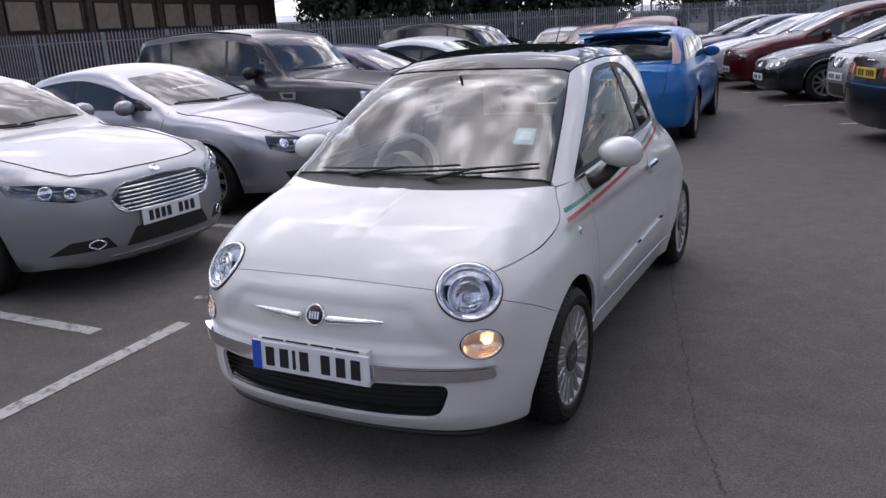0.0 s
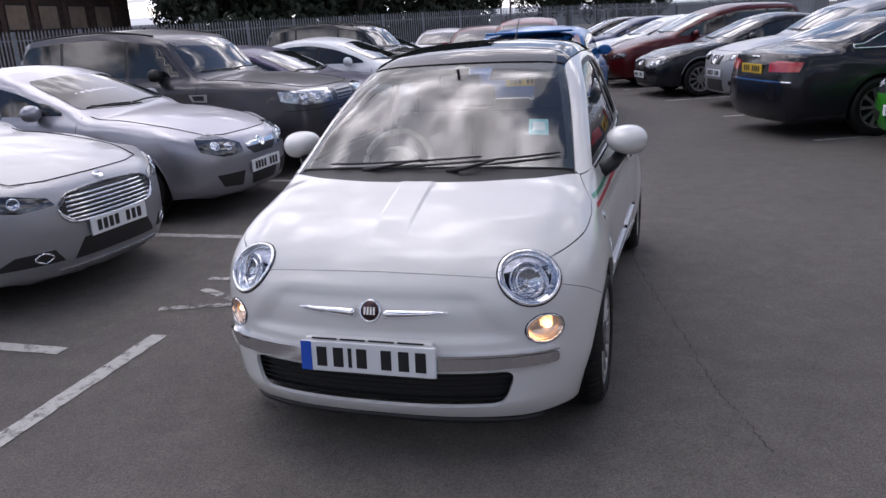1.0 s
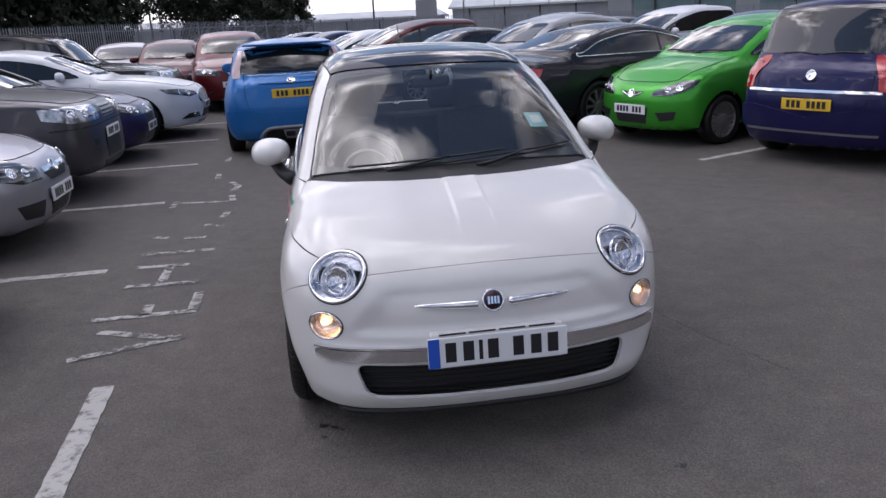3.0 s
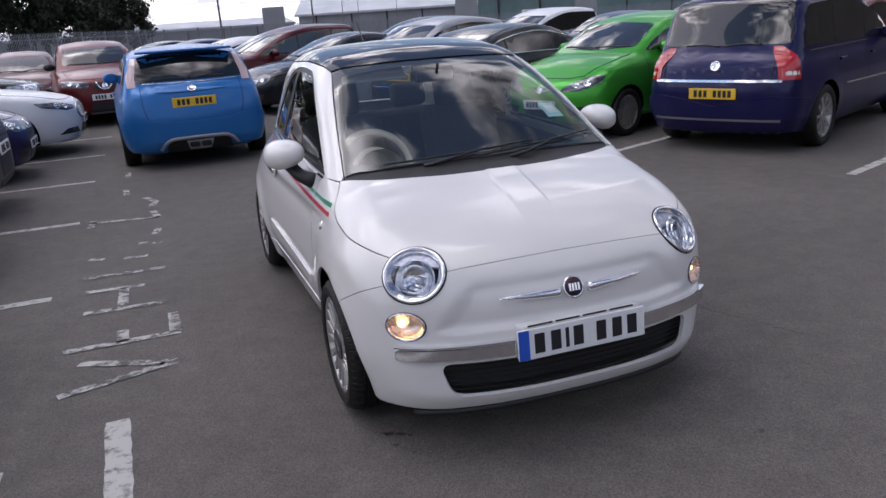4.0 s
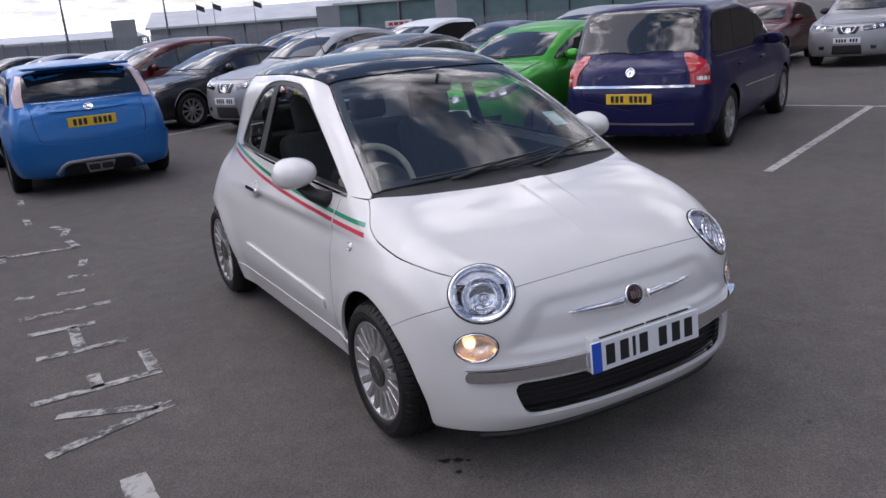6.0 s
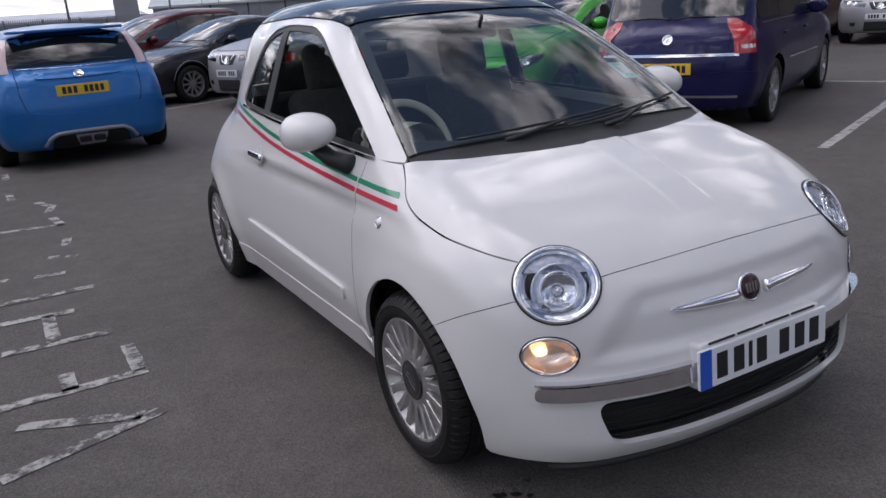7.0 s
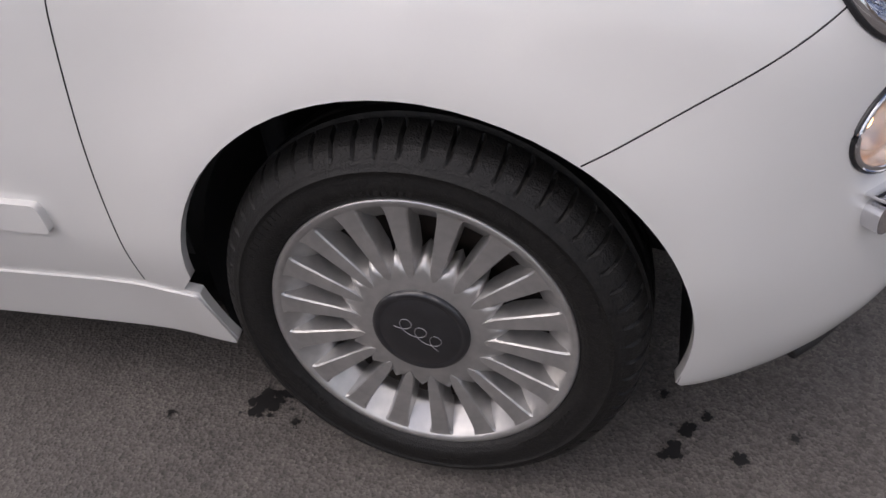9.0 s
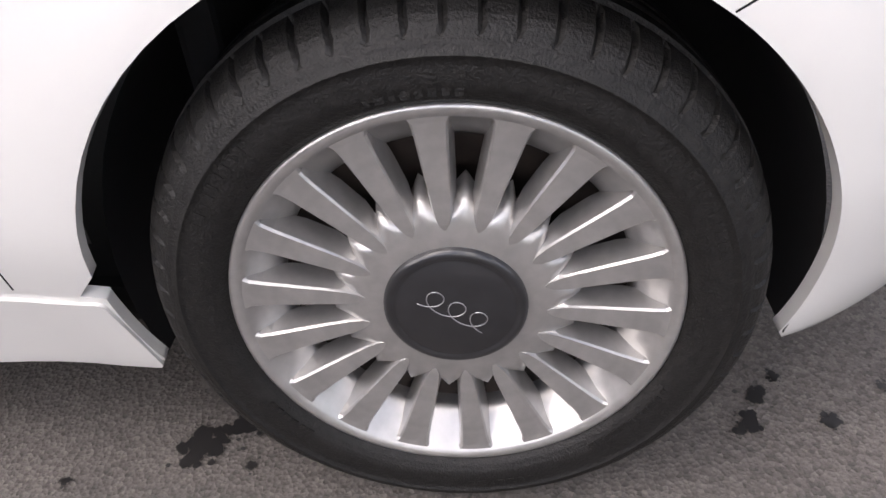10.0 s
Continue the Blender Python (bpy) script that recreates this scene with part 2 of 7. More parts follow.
def tube_bm(points, r, n=8, closed=False):
    """A round bar along points."""
    bm = bmesh.new()
    rings = []
    pts = [Vector(p) for p in points]
    for i, p in enumerate(pts):
        a = pts[i - 1] if (i or closed) else p
        b = pts[(i + 1) % len(pts)] if (i < len(pts) - 1 or closed) else p
        d = (b - a).normalized()
        u = d.orthogonal().normalized() if abs(d.z) > 0.95 else d.cross(Vector((0, 0, 1))).normalized()
        v = d.cross(u)
        rr = r[i] if isinstance(r, (list, tuple)) else r
        rings.append([bm.verts.new(p + (u * math.cos(t) + v * math.sin(t)) * rr) for t in [2 * math.pi * k / n for k in range(n)]])
    pairs = list(zip(rings, rings[1:])) + ([(rings[-1], rings[0])] if closed else [])
    for a, b in pairs:
        for k in range(n):
            bm.faces.new((a[k], a[(k + 1) % n], b[(k + 1) % n], b[k]))
    if not closed:
        bm.faces.new(rings[0][::-1])
        bm.faces.new(rings[-1])
    bmesh.ops.recalc_face_normals(bm, faces=bm.faces[:])
    for f in bm.faces:
        f.smooth = True
    return bm


# ---- body surfaces ----
def spl(pts):
    """Smooth curve through (x, y) pairs, level outside them."""
    xs, ys = np.array([p[0] for p in pts], float), np.array([p[1] for p in pts], float)
    h = np.diff(xs)
    dl = np.diff(ys) / h
    m = np.zeros(len(xs))
    for i in range(1, len(xs) - 1):
        if dl[i - 1] * dl[i] > 0:
            w1, w2 = 2 * h[i] + h[i - 1], h[i] + 2 * h[i - 1]
            m[i] = (w1 + w2) / (w1 / dl[i - 1] + w2 / dl[i])
    m[0], m[-1] = dl[0], dl[-1]

    def f(x):
        x = np.clip(np.asarray(x, float), xs[0], xs[-1])
        i = np.clip(np.searchsorted(xs, x) - 1, 0, len(h) - 1)
        t = (x - xs[i]) / h[i]
        return (ys[i] * (1 + 2 * t) * (1 - t) ** 2 + m[i] * h[i] * t * (1 - t) ** 2
                + ys[i + 1] * t * t * (3 - 2 * t) + m[i + 1] * h[i] * t * t * (t - 1))
    return f


def smax(a, b, k):
    h = np.maximum(k - np.abs(a - b), 0) / k
    return np.maximum(a, b) + h * h * k / 4


def smin(a, b, k):
    return -smax(-a, -b, k)


class Shell:
    """A car's outer surface: lower body and cabin, each cut by side, top, front and rear sheets with rounded edges. Front is -y."""

    def __init__(self, sp):
        self.sp = sp
        g = {k: spl(v) for k, v in sp.items() if isinstance(v, list) and v and isinstance(v[0], tuple)}
        self.g = g
        W = sp["W"]
        ks = sp.get("k", (0.075, 0.10, 0.085, 0.09, 0.04))

        def f(P):
            x, y, z = np.abs(P[:, 0]), P[:, 1], P[:, 2]
            w = g["plan"](y) * g["wall"](z)
            if "haunch" in sp:         # the rear quarter leans in above its wheel
                up = np.clip((z - 0.48) / 0.50, 0, 1)
                w = w - sp["haunch"] * up ** 1.3 * np.clip((y - 1.45) / 0.95, 0, 1) ** 1.5
            if "arch" in sp:
                for ya in (0.0, sp["wb"]):
                    d = np.hypot(y - ya, z - sp["R"])
                    w = w + sp["arch"] * np.exp(-((d - sp["ra"]) / 0.09) ** 2) * (z > 0.1)
            side = x - w
            top = (z - g["deck"](y) + sp["crown"] * (x / W) ** 2 + sp.get("crown4", 0.0) * (x / W) ** 4) * 0.93
            if "spine" in sp:          # raised middle of the bonnet
                on = np.clip((sp["spine"] - x) / 0.016 + 0.5, 0, 1)
                along = np.clip((y + 0.48) / 0.26, 0, 1) * (y < 0.3)
                top = top - 0.0055 * on * on * (3 - 2 * on) * along
            fr = (g["nose"](z) + sp["nc"] * (x / W) ** sp["np"] - y) * 0.9
            if "dent" in sp:
                bx = 0.385 + 0.80 * np.clip(0.66 - z, 0.0, 0.14)
                inx = np.clip((bx - x) / 0.11 + 0.5, 0, 1)
                inz = np.clip((0.655 - z) / 0.05 + 0.5, 0, 1) * np.clip((z - 0.505) / 0.04 + 0.5, 0, 1)
                fr = fr + 0.018 * (inx * inx * (3 - 2 * inx)) * (inz * inz * (3 - 2 * inz)) * (y < 0)
            re = (y - g["tail"](z) + sp["tc"] * (x / W) ** 3) * 0.9
            low = smax(smax(smax(side, top, ks[0]), fr, ks[1]), re, ks[1])
            low = smax(low, sp["zb"] - z, 0.03)
            gs = (x - g["cplan"](y) + (z - sp["belt"]) * sp["lean"]) * 0.95
            rf = z - g["roof"](y) + sp["rc"] * (x / W) ** 2
            sl = g["wsl"]
            ws = (sl(z) + sp["wc"] * (x / W) ** 2 - y) * sp["wk"]
            rg = (y - g["back"](z) + sp["bc"] * (x / W) ** 2) * sp["bk"]
            cab = smax(smax(smax(gs, rf, ks[2]), ws, ks[3]), rg, ks[3])
            cab = smax(cab, sp["belt"] - 0.12 - z, 0.03)
            return smin(low, cab, ks[4])
        self.f = f
        self.ya, self.yb = sp["y0"] + 0.62, sp["y1"] - 0.62

    def cast(self, o, d, far, n=34):
        """First meeting of rays with the surface."""
        o, d = np.asarray(o, float), np.asarray(d, float)
        ts = np.linspace(0, far, n)
        prev = np.zeros(len(o))
        lo, hi, done = np.zeros(len(o)), np.full(len(o), far), np.zeros(len(o), bool)
        best, bt = np.full(len(o), 1e9), np.zeros(len(o))
        for t in ts:
            v = self.f(o + d * t)
            better = (v < best) & ~done
            best[better], bt[better] = v[better], t
            hit = (v <= 0) & ~done
            lo[hit], hi[hit] = prev[hit], t
            done |= hit
            prev = np.full(len(o), t)
        for _ in range(13):
            mid = (lo + hi) / 2
            ins = self.f(o + d * mid[:, None]) <= 0
            hi, lo = np.where(ins, mid, hi), np.where(ins, lo, mid)
        t = np.where(done, (lo + hi) / 2, bt)
        return o + d * t[:, None]

    def normal(self, P, e=0.004):
        g = np.stack([self.f(P + e * a) - self.f(P - e * a) for a in np.eye(3)], -1)
        return g / np.maximum(np.linalg.norm(g, axis=1, keepdims=True), 1e-9)

    # ways onto the surface from two numbers each
    def side(self, q):          # (y, z) on the right-hand side, x < 0
        q = np.asarray(q, float)
        return self.cast(np.c_[np.full(len(q), -1.3), q], np.tile((1.0, 0, 0), (len(q), 1)), 1.3)

    def front(self, q):         # (x, z)
        q = np.asarray(q, float)
        return self.cast(np.c_[q[:, 0], np.full(len(q), self.sp["y0"] - 0.3), q[:, 1]], np.tile((0, 1.0, 0), (len(q), 1)), 2.6, 56)

    def rear(self, q):          # (x, z)
        q = np.asarray(q, float)
        return self.cast(np.c_[q[:, 0], np.full(len(q), self.sp["y1"] + 0.3), q[:, 1]], np.tile((0, -1.0, 0), (len(q), 1)), 2.6, 56)

    def top(self, q):           # (x, y)
        q = np.asarray(q, float)
        return self.cast(np.c_[q, np.full(len(q), 2.2)], np.tile((0, 0, -1.0), (len(q), 1)), 2.0)

    R = 0.7

    def ring(self, q):          # (s, z): round the car from the middle of the nose, s > 0 to its right (x < 0)
        q = np.asarray(q, float)
        s, z = np.abs(q[:, 0]), q[:, 1]
        quarter, length = self.R * math.pi / 2, self.yb - self.ya
        a1 = np.clip(s / self.R, 0, math.pi / 2)
        a2 = np.clip((s - quarter - length) / self.R, 0, math.pi / 2)
        cy = self.ya + np.clip(s - quarter, 0, length)
        a = a1 + a2
        d = np.c_[-np.sin(a) * np.sign(q[:, 0] + 1e-12), -np.cos(a), np.zeros(len(q))]
        o = np.c_[np.zeros(len(q)), cy, z] + d * 1.4
        return self.cast(o, -d, 1.4)

    def to_ring(self, P):
        P = np.asarray(P, float)
        quarter, length = self.R * math.pi / 2, self.yb - self.ya
        cy = np.clip(P[:, 1], self.ya, self.yb)
        a = np.arctan2(np.abs(P[:, 0]), -(P[:, 1] - cy))
        s = np.where(P[:, 1] < self.ya, a * self.R, np.where(P[:, 1] > self.yb, a * self.R + length, quarter + P[:, 1] - self.ya))
        return np.c_[s * np.where(P[:, 0] <= 0, 1, -1), P[:, 2]]

    def nose_ring(self, q):     # (arc from the middle of the nose, z)
        q = np.asarray(q, float)
        return self.ring(q)

    def tail_ring(self, q):     # (arc from the middle of the tail, z)
        q = np.asarray(q, float)
        P = np.c_[np.zeros(len(q)), np.full(len(q), self.yb), q[:, 1]]
        a = q[:, 0] / self.R
        d = np.c_[-np.sin(a), np.cos(a), 0 * a]
        return self.cast(P + d * 1.4, -d, 1.4)


def arc(poly):
    """Degrees round the nose or tail to arc lengths."""
    return [(radians(a) * Shell.R, z) for a, z in poly]


def inside(poly, pts):
    x, y = pts[:, 0], pts[:, 1]
    r = np.zeros(len(pts), bool)
    n = len(poly)
    for i in range(n):
        (x0, y0), (x1, y1) = poly[i], poly[(i + 1) % n]
        c = ((y0 > y) != (y1 > y))
        with np.errstate(divide="ignore", invalid="ignore"):
            r ^= c & (x < (x1 - x0) * (y - y0) / (y1 - y0 + 1e-30) + x0)
    return r


def dense(poly, step, closed=True):
    out, n = [], len(poly)
    for i in range(n if closed else n - 1):
        a, b = np.array(poly[i], float), np.array(poly[(i + 1) % n], float)
        k = max(1, int(np.ceil(np.linalg.norm(b - a) / step)))
        out += [a + (b - a) * j / k for j in range(k)]
    if not closed:
        out.append(np.array(poly[-1], float))
    return np.array(out)


def rounded(poly, r=0.02, n=4):
    """Polygon with its corners rounded."""
    out, m = [], len(poly)
    for i in range(m):
        p, a, b = np.array(poly[i], float), np.array(poly[i - 1], float), np.array(poly[(i + 1) % m], float)
        ra = min(r, 0.45 * np.linalg.norm(a - p), 0.45 * np.linalg.norm(b - p))
        u, v = p + (a - p) / np.linalg.norm(a - p) * ra, p + (b - p) / np.linalg.norm(b - p) * ra
        for k in range(n + 1):
            t = k / n
            out.append((1 - t) ** 2 * u + 2 * t * (1 - t) * p + t * t * v)
    return [tuple(q) for q in out]


def patch(shell, way, poly, step=0.04, off=0.0, rim=0.012, cuts=(), keep=None, mirror=False, scale=1.0, bulge=0.0):
    """Part of the surface inside an outline in the two numbers of a way. cuts: further lines to follow; keep(P): which triangles stay."""
    ring = dense(poly, step)
    lo, hi = ring.min(0), ring.max(0)
    gx, gy = np.meshgrid(np.arange(lo[0] + step * 0.37 * scale, hi[0], step * scale), np.arange(lo[1] + step * 0.37, hi[1], step))
    grid = np.c_[gx.ravel(), gy.ravel()]
    grid = grid[inside(ring, grid)] if len(grid) else grid
    near = np.array([np.abs(ring - p).sum(1).min() > step * 0.35 for p in grid], bool) if len(grid) else np.zeros(0, bool)
    pts = [tuple(p) for p in ring]
    edges = [(i, (i + 1) % len(ring)) for i in range(len(ring))]
    for c in cuts:
        c = dense(c, step, False)
        b = len(pts)
        pts += [tuple(p) for p in c]
        edges += [(b + i, b + i + 1) for i in range(len(c) - 1)]
    if len(grid):
        pts += [tuple(p) for p in grid[near]]
    v2, _, f2 = delaunay_2d_cdt([Vector(p) for p in pts], edges, [], 0, 1e-5)[:3]
    V2 = np.array([tuple(v) for v in v2])
    F = np.array([f for f in f2 if len(f) == 3])
    C = V2[F].mean(1)
    F = F[inside(ring, C)]
    P = way(V2)
    if keep is not None:
        F = F[keep(P[F].mean(1))]
    used = np.unique(F)
    back = np.full(len(P), -1)
    back[used] = np.arange(len(used))
    P, F = P[used], back[F]
    N = shell.normal(P)
    fn = np.cross(P[F[:, 1]] - P[F[:, 0]], P[F[:, 2]] - P[F[:, 0]])
    flip = (fn * N[F].mean(1)).sum(1) < 0
    F[flip] = F[flip][:, ::-1]
    o = np.full(len(P), off)
    if bulge:
        mid = (lo + hi) / 2
        q = (V2[used] - mid) / ((hi - lo) / 2)
        o = o + bulge * np.clip(1 - (q ** 2).sum(1), 0, 1)
    P = P + N * o[:, None]
    faces = [tuple(f) for f in F]
    verts, norms = P, N
    if rim:
        cnt = {}
        for a, b, c in faces:
            for e in ((a, b), (b, c), (c, a)):
                cnt[e] = 1
        border = [e for e in cnt if (e[1], e[0]) not in cnt]
        ids = sorted({i for e in border for i in e})
        base = len(P)
        pos = {i: base + k for k, i in enumerate(ids)}
        top = {i: base + len(ids) + k for k, i in enumerate(ids)}
        verts = np.r_[P, P[ids] - N[ids] * rim, P[ids]]
        out = np.zeros((len(P), 3))
        for a, b in border:
            d = np.cross(P[b] - P[a], N[a])
            d = d / max(np.linalg.norm(d), 1e-9)
            out[a] += d
            out[b] += d
            faces.append((top[b], top[a], pos[a], pos[b]))
        o2 = out[ids] / np.maximum(np.linalg.norm(out[ids], axis=1, keepdims=True), 1e-9)
        norms = np.r_[N, o2, o2]
    if mirror:
        verts, norms = verts * (-1, 1, 1), norms * (-1, 1, 1)
        faces = [f[::-1] for f in faces]
    return mesh("patch", verts, faces, norms)


def whole(shell, sp, n_phi=52, step=0.05):
    """The whole shell of a car as one skin, with wheel openings."""
    zc = sp.get("zc", 0.62)
    ya, yb = shell.ya, shell.yb
    ends = 16
    rows = []
    for i in range(1, ends):
        rows.append((ya, -math.pi / 2 + math.pi / 2 * i / ends))
    k = int((yb - ya) / step)
    rows += [(ya + (yb - ya) * i / k, 0.0) for i in range(k + 1)]
    for i in range(1, ends):
        rows.append((yb, math.pi / 2 * i / ends))
    c, d = [], []
    for y, t in rows:
        for j in range(n_phi):
            a = 2 * math.pi * j / n_phi
            d.append((math.cos(t) * math.sin(a), math.sin(t), math.cos(t) * math.cos(a)))
            c.append((0, y, zc))
    c += [(0, ya, zc), (0, yb, zc)]
    d += [(0, -1, 0), (0, 1, 0)]
    c, d = np.array(c, float), np.array(d, float)
    P = shell.cast(c + d * 1.6, -d, 1.6)
    m = len(rows)
    F = []
    for i in range(m - 1):
        for j in range(n_phi):
            F.append((i * n_phi + j, i * n_phi + (j + 1) % n_phi, (i + 1) * n_phi + (j + 1) % n_phi, (i + 1) * n_phi + j))
    a, b = m * n_phi, m * n_phi + 1
    for j in range(n_phi):
        F.append((a, (j + 1) % n_phi, j))
        F.append((b, (m - 1) * n_phi + j, (m - 1) * n_phi + (j + 1) % n_phi))
    R, ra = sp["R"], sp["ra"]
    P = [tuple(p) for p in P]
    A = np.array(P)
    tris = []
    for f in F:
        tris += [f] if len(f) == 3 else [(f[0], f[1], f[2]), (f[0], f[2], f[3])]
    for yw in (0.0, sp["wb"]):
        A = np.array(P)
        g = np.where(np.abs(A[:, 0]) > 0.45 * sp["W"], np.hypot(A[:, 1] - yw, A[:, 2] - R) - ra, 1.0)
        g[np.abs(g) < 1e-4] = 1e-4
        made, out, pend = {}, [], []

        def cut(a, b):
            k = (min(a, b), max(a, b))
            if k not in made:
                t = g[a] / (g[a] - g[b])
                made[k] = len(P)
                P.append(tuple(A[a] + (A[b] - A[a]) * t))
                pend.append(made[k])
            return made[k]
        for f in tris:
            ins = [i for i in f if g[i] < 0]
            if not ins:
                out.append(f)
            elif len(ins) == 1:
                i = f.index(ins[0])
                a, b, c = f[i], f[(i + 1) % 3], f[(i + 2) % 3]
                ab, ac = cut(a, b), cut(a, c)
                out += [(ab, b, c), (ab, c, ac)]
            elif len(ins) == 2:
                i = next(k for k in range(3) if g[f[k]] >= 0)
                a, b, c = f[i], f[(i + 1) % 3], f[(i + 2) % 3]
                out.append((a, cut(a, b), cut(a, c)))
        if pend:
            q = np.array([P[i] for i in pend])
            low = q[:, 2] > sp["zb"] + 0.03
            d = q[:, 1:] - (yw, R)
            q2 = d / np.linalg.norm(d, axis=1, keepdims=True) * ra + (yw, R)
            w = shell.side(q2)
            w[:, 0] *= -np.sign(q[:, 0])
            for i, ok, p in zip(pend, low, w):
                if ok:
                    P[i] = tuple(p)
        tris = out
    P = np.array(P)
    keep = tris
    return mesh("body", P, keep, shell.normal(P))


# ---- wheels ----
def tyre_mesh(R, rr, width, blocks=0):
    """Tyre about the x axis, outer face towards -x. blocks: cross grooves cut into the tread."""
    h, w = R - rr, width / 2
    prof = [(w * 0.80, rr - 0.012), (w * 0.93, rr + h * 0.20), (w * 1.0, rr + h * 0.50), (w * 0.96, rr + h * 0.78), (w * 0.86, R - 0.010), (w * 0.74, R - 0.002),
            (w * 0.3, R), (0, R), (-w * 0.3, R), (-w * 0.74, R - 0.002), (-w * 0.86, R - 0.010), (-w * 0.96, rr + h * 0.78), (-w * 1.0, rr + h * 0.50), (-w * 0.93, rr + h * 0.20), (-w * 0.82, rr + 0.004), (-w * 0.78, rr - 0.012)]
    vs, fs = revolve(prof, 48)
    return mesh("tyre", vs, fs)


def rim_mesh(rr, width, spokes, hub=0.06, sw=0.05, style=0):
    """Alloy wheel: barrel, lip, spokes, hub cap."""
    w = width / 2
    x0 = -w * 0.80
    prof = [(w * 0.8, rr - 0.012), (w * 0.5, rr - 0.03), (-w * 0.2, rr - 0.035), (x0 + 0.012, rr - 0.016), (x0, rr - 0.008), (x0 - 0.004, rr + 0.004), (x0 + 0.003, rr + 0.008)]
    vs, fs = revolve(prof, 40)
    for i in range(spokes):
        a = 2 * math.pi * i / spokes
        ca, sa = math.cos(a), math.sin(a)
        b = len(vs)
        for r, ww, xo in ((hub * 0.8, sw * 0.8, 0.012), (rr * 0.6, sw * 0.75, 0.004), (rr - 0.008, sw * 1.1, 0.004)):
            for du, dx in ((-0.5, 0.03), (-0.42, 0.0), (0.42, 0.0), (0.5, 0.03)):
                t = du * ww
                vs.append((x0 + xo + dx, r * ca - t * sa, r * sa + t * ca))
        for q in range(2):
            for e in range(3):
                fs.append((b + q * 4 + e, b + q * 4 + e + 1, b + q * 4 + e + 5, b + q * 4 + e + 4))
    b = len(vs)
    hv, hf = revolve([(x0 + 0.03, hub), (x0 + 0.006, hub), (x0 + 0.002, hub * 0.9), (x0, 0.001)], 20)
    vs += hv
    fs += [tuple(i + b for i in f) for f in hf]
    me = mesh("rim", vs, fs, smooth=False)
    return me


WHEELS = {}


def wheel_for(parent, sp, x, y, outer, spokes, rimmat):
    key = (sp["R"], sp["rr"], spokes)
    if key not in WHEELS:
        brake = mesh("brake", *revolve([(-0.02, sp["rr"] - 0.03), (-0.02, 0.03)], 24))
        WHEELS[key] = (tyre_mesh(sp["R"], sp["rr"], 0.205), rim_mesh(sp["rr"], 0.205, spokes, 0.062, 0.045 if spokes > 8 else 0.075), brake)
    ty, ri, br = WHEELS[key]
    m = pose(x, y, sp["R"], 0, 0, 0 if outer < 0 else 180)
    wob = part("wheel", ty, M["rubber"], parent, "", m)
    if spokes:
        ri2 = ri if not ri.materials or ri.materials[0] == rimmat else ri.copy()
        if ri2 is not ri:
            ri2.materials.clear()
        part("rim", ri2, rimmat, wob)
        # near-black disc: the shade behind the spokes is in its colour
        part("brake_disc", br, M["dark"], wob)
    return wob


def make_spec(fo, wb, ro, W, H, hood0, hood1, cowl, wt, belt, re, bb, R=0.31, rr=0.205, deck=None, roofw=0.70, zb=0.19, nc=0.30, np_=3.0, **more):
    """Body numbers of an ordinary car. wt, re, bb: (y, z) of the windscreen's head, the roof's rear edge and the rear window's base."""
    y0, y1 = -fo, wb + ro
    ym = (wt[0] + re[0]) / 2
    d = [(y0 + 0.02, hood0 - 0.06), (y0 + 0.18, hood0), (cowl * 0.4 + (y0 + 0.18) * 0.6, hood0 + (hood1 - hood0) * 0.62), (cowl, hood1), (cowl + 0.5, belt + 0.01)]
    d += deck if deck else [(y1 - 0.45, belt + 0.03), (y1, belt - 0.02)]
    sp = dict(y0=y0, y1=y1, wb=wb, W=W, R=R, rr=rr, ra=R + 0.045, zb=zb, belt=belt, H=H,
              plan=[(y0, 0.84 * W), (y0 + 0.4, 0.955 * W), (0.15, 0.985 * W), (wb * 0.55, W), (wb + 0.05, 0.995 * W), (y1 - 0.25, 0.93 * W), (y1, 0.86 * W)],
              wall=[(zb, 0.90), (0.36, 0.97), (0.58, 1.0), (0.72, 0.99), (belt - 0.03, 0.935), (belt + 0.3, 0.80)],
              deck=d, nose=[(zb, y0 + 0.07), (0.33, y0 + 0.012), (0.5, y0), (hood0 - 0.08, y0 + 0.03), (hood0 + 0.12, y0 + 0.16)],
              tail=[(zb, y1 - 0.09), (0.36, y1 - 0.01), (0.6, y1), (belt - 0.1, y1 - 0.05), (belt + 0.2, y1 - 0.12)],
              crown=0.06, nc=nc, np=np_, tc=0.20,
              cplan=[(cowl, 0.86 * W), (cowl + 0.9, 0.91 * W), (wb, 0.90 * W), (y1, 0.84 * W)],
              lean=(0.91 * W - roofw * W) / (H - belt), rc=0.10, wc=0.16, wk=0.55, bc=0.14, bk=0.75,
              roof=[(wt[0] - 0.3, wt[1] - 0.10), (wt[0], wt[1]), (ym - 0.1, H), (re[0], re[1]), (re[0] + 0.4, re[1] - 0.14)],
              wsl=[(hood1 - 0.3, cowl - 0.55), (hood1, cowl), (wt[1], wt[0]), (wt[1] + 0.3, wt[0] + 0.6)],
              back=[(bb[1] - 0.4, bb[0] + 0.22), (bb[1], bb[0]), (re[1], re[0]), (re[1] + 0.3, re[0] - 0.35)],
              arch=0.012, cowl=cowl, hood1=hood1, wt=wt, re=re, bb=bb, hood0=hood0)
    sp.update(more)
    return sp


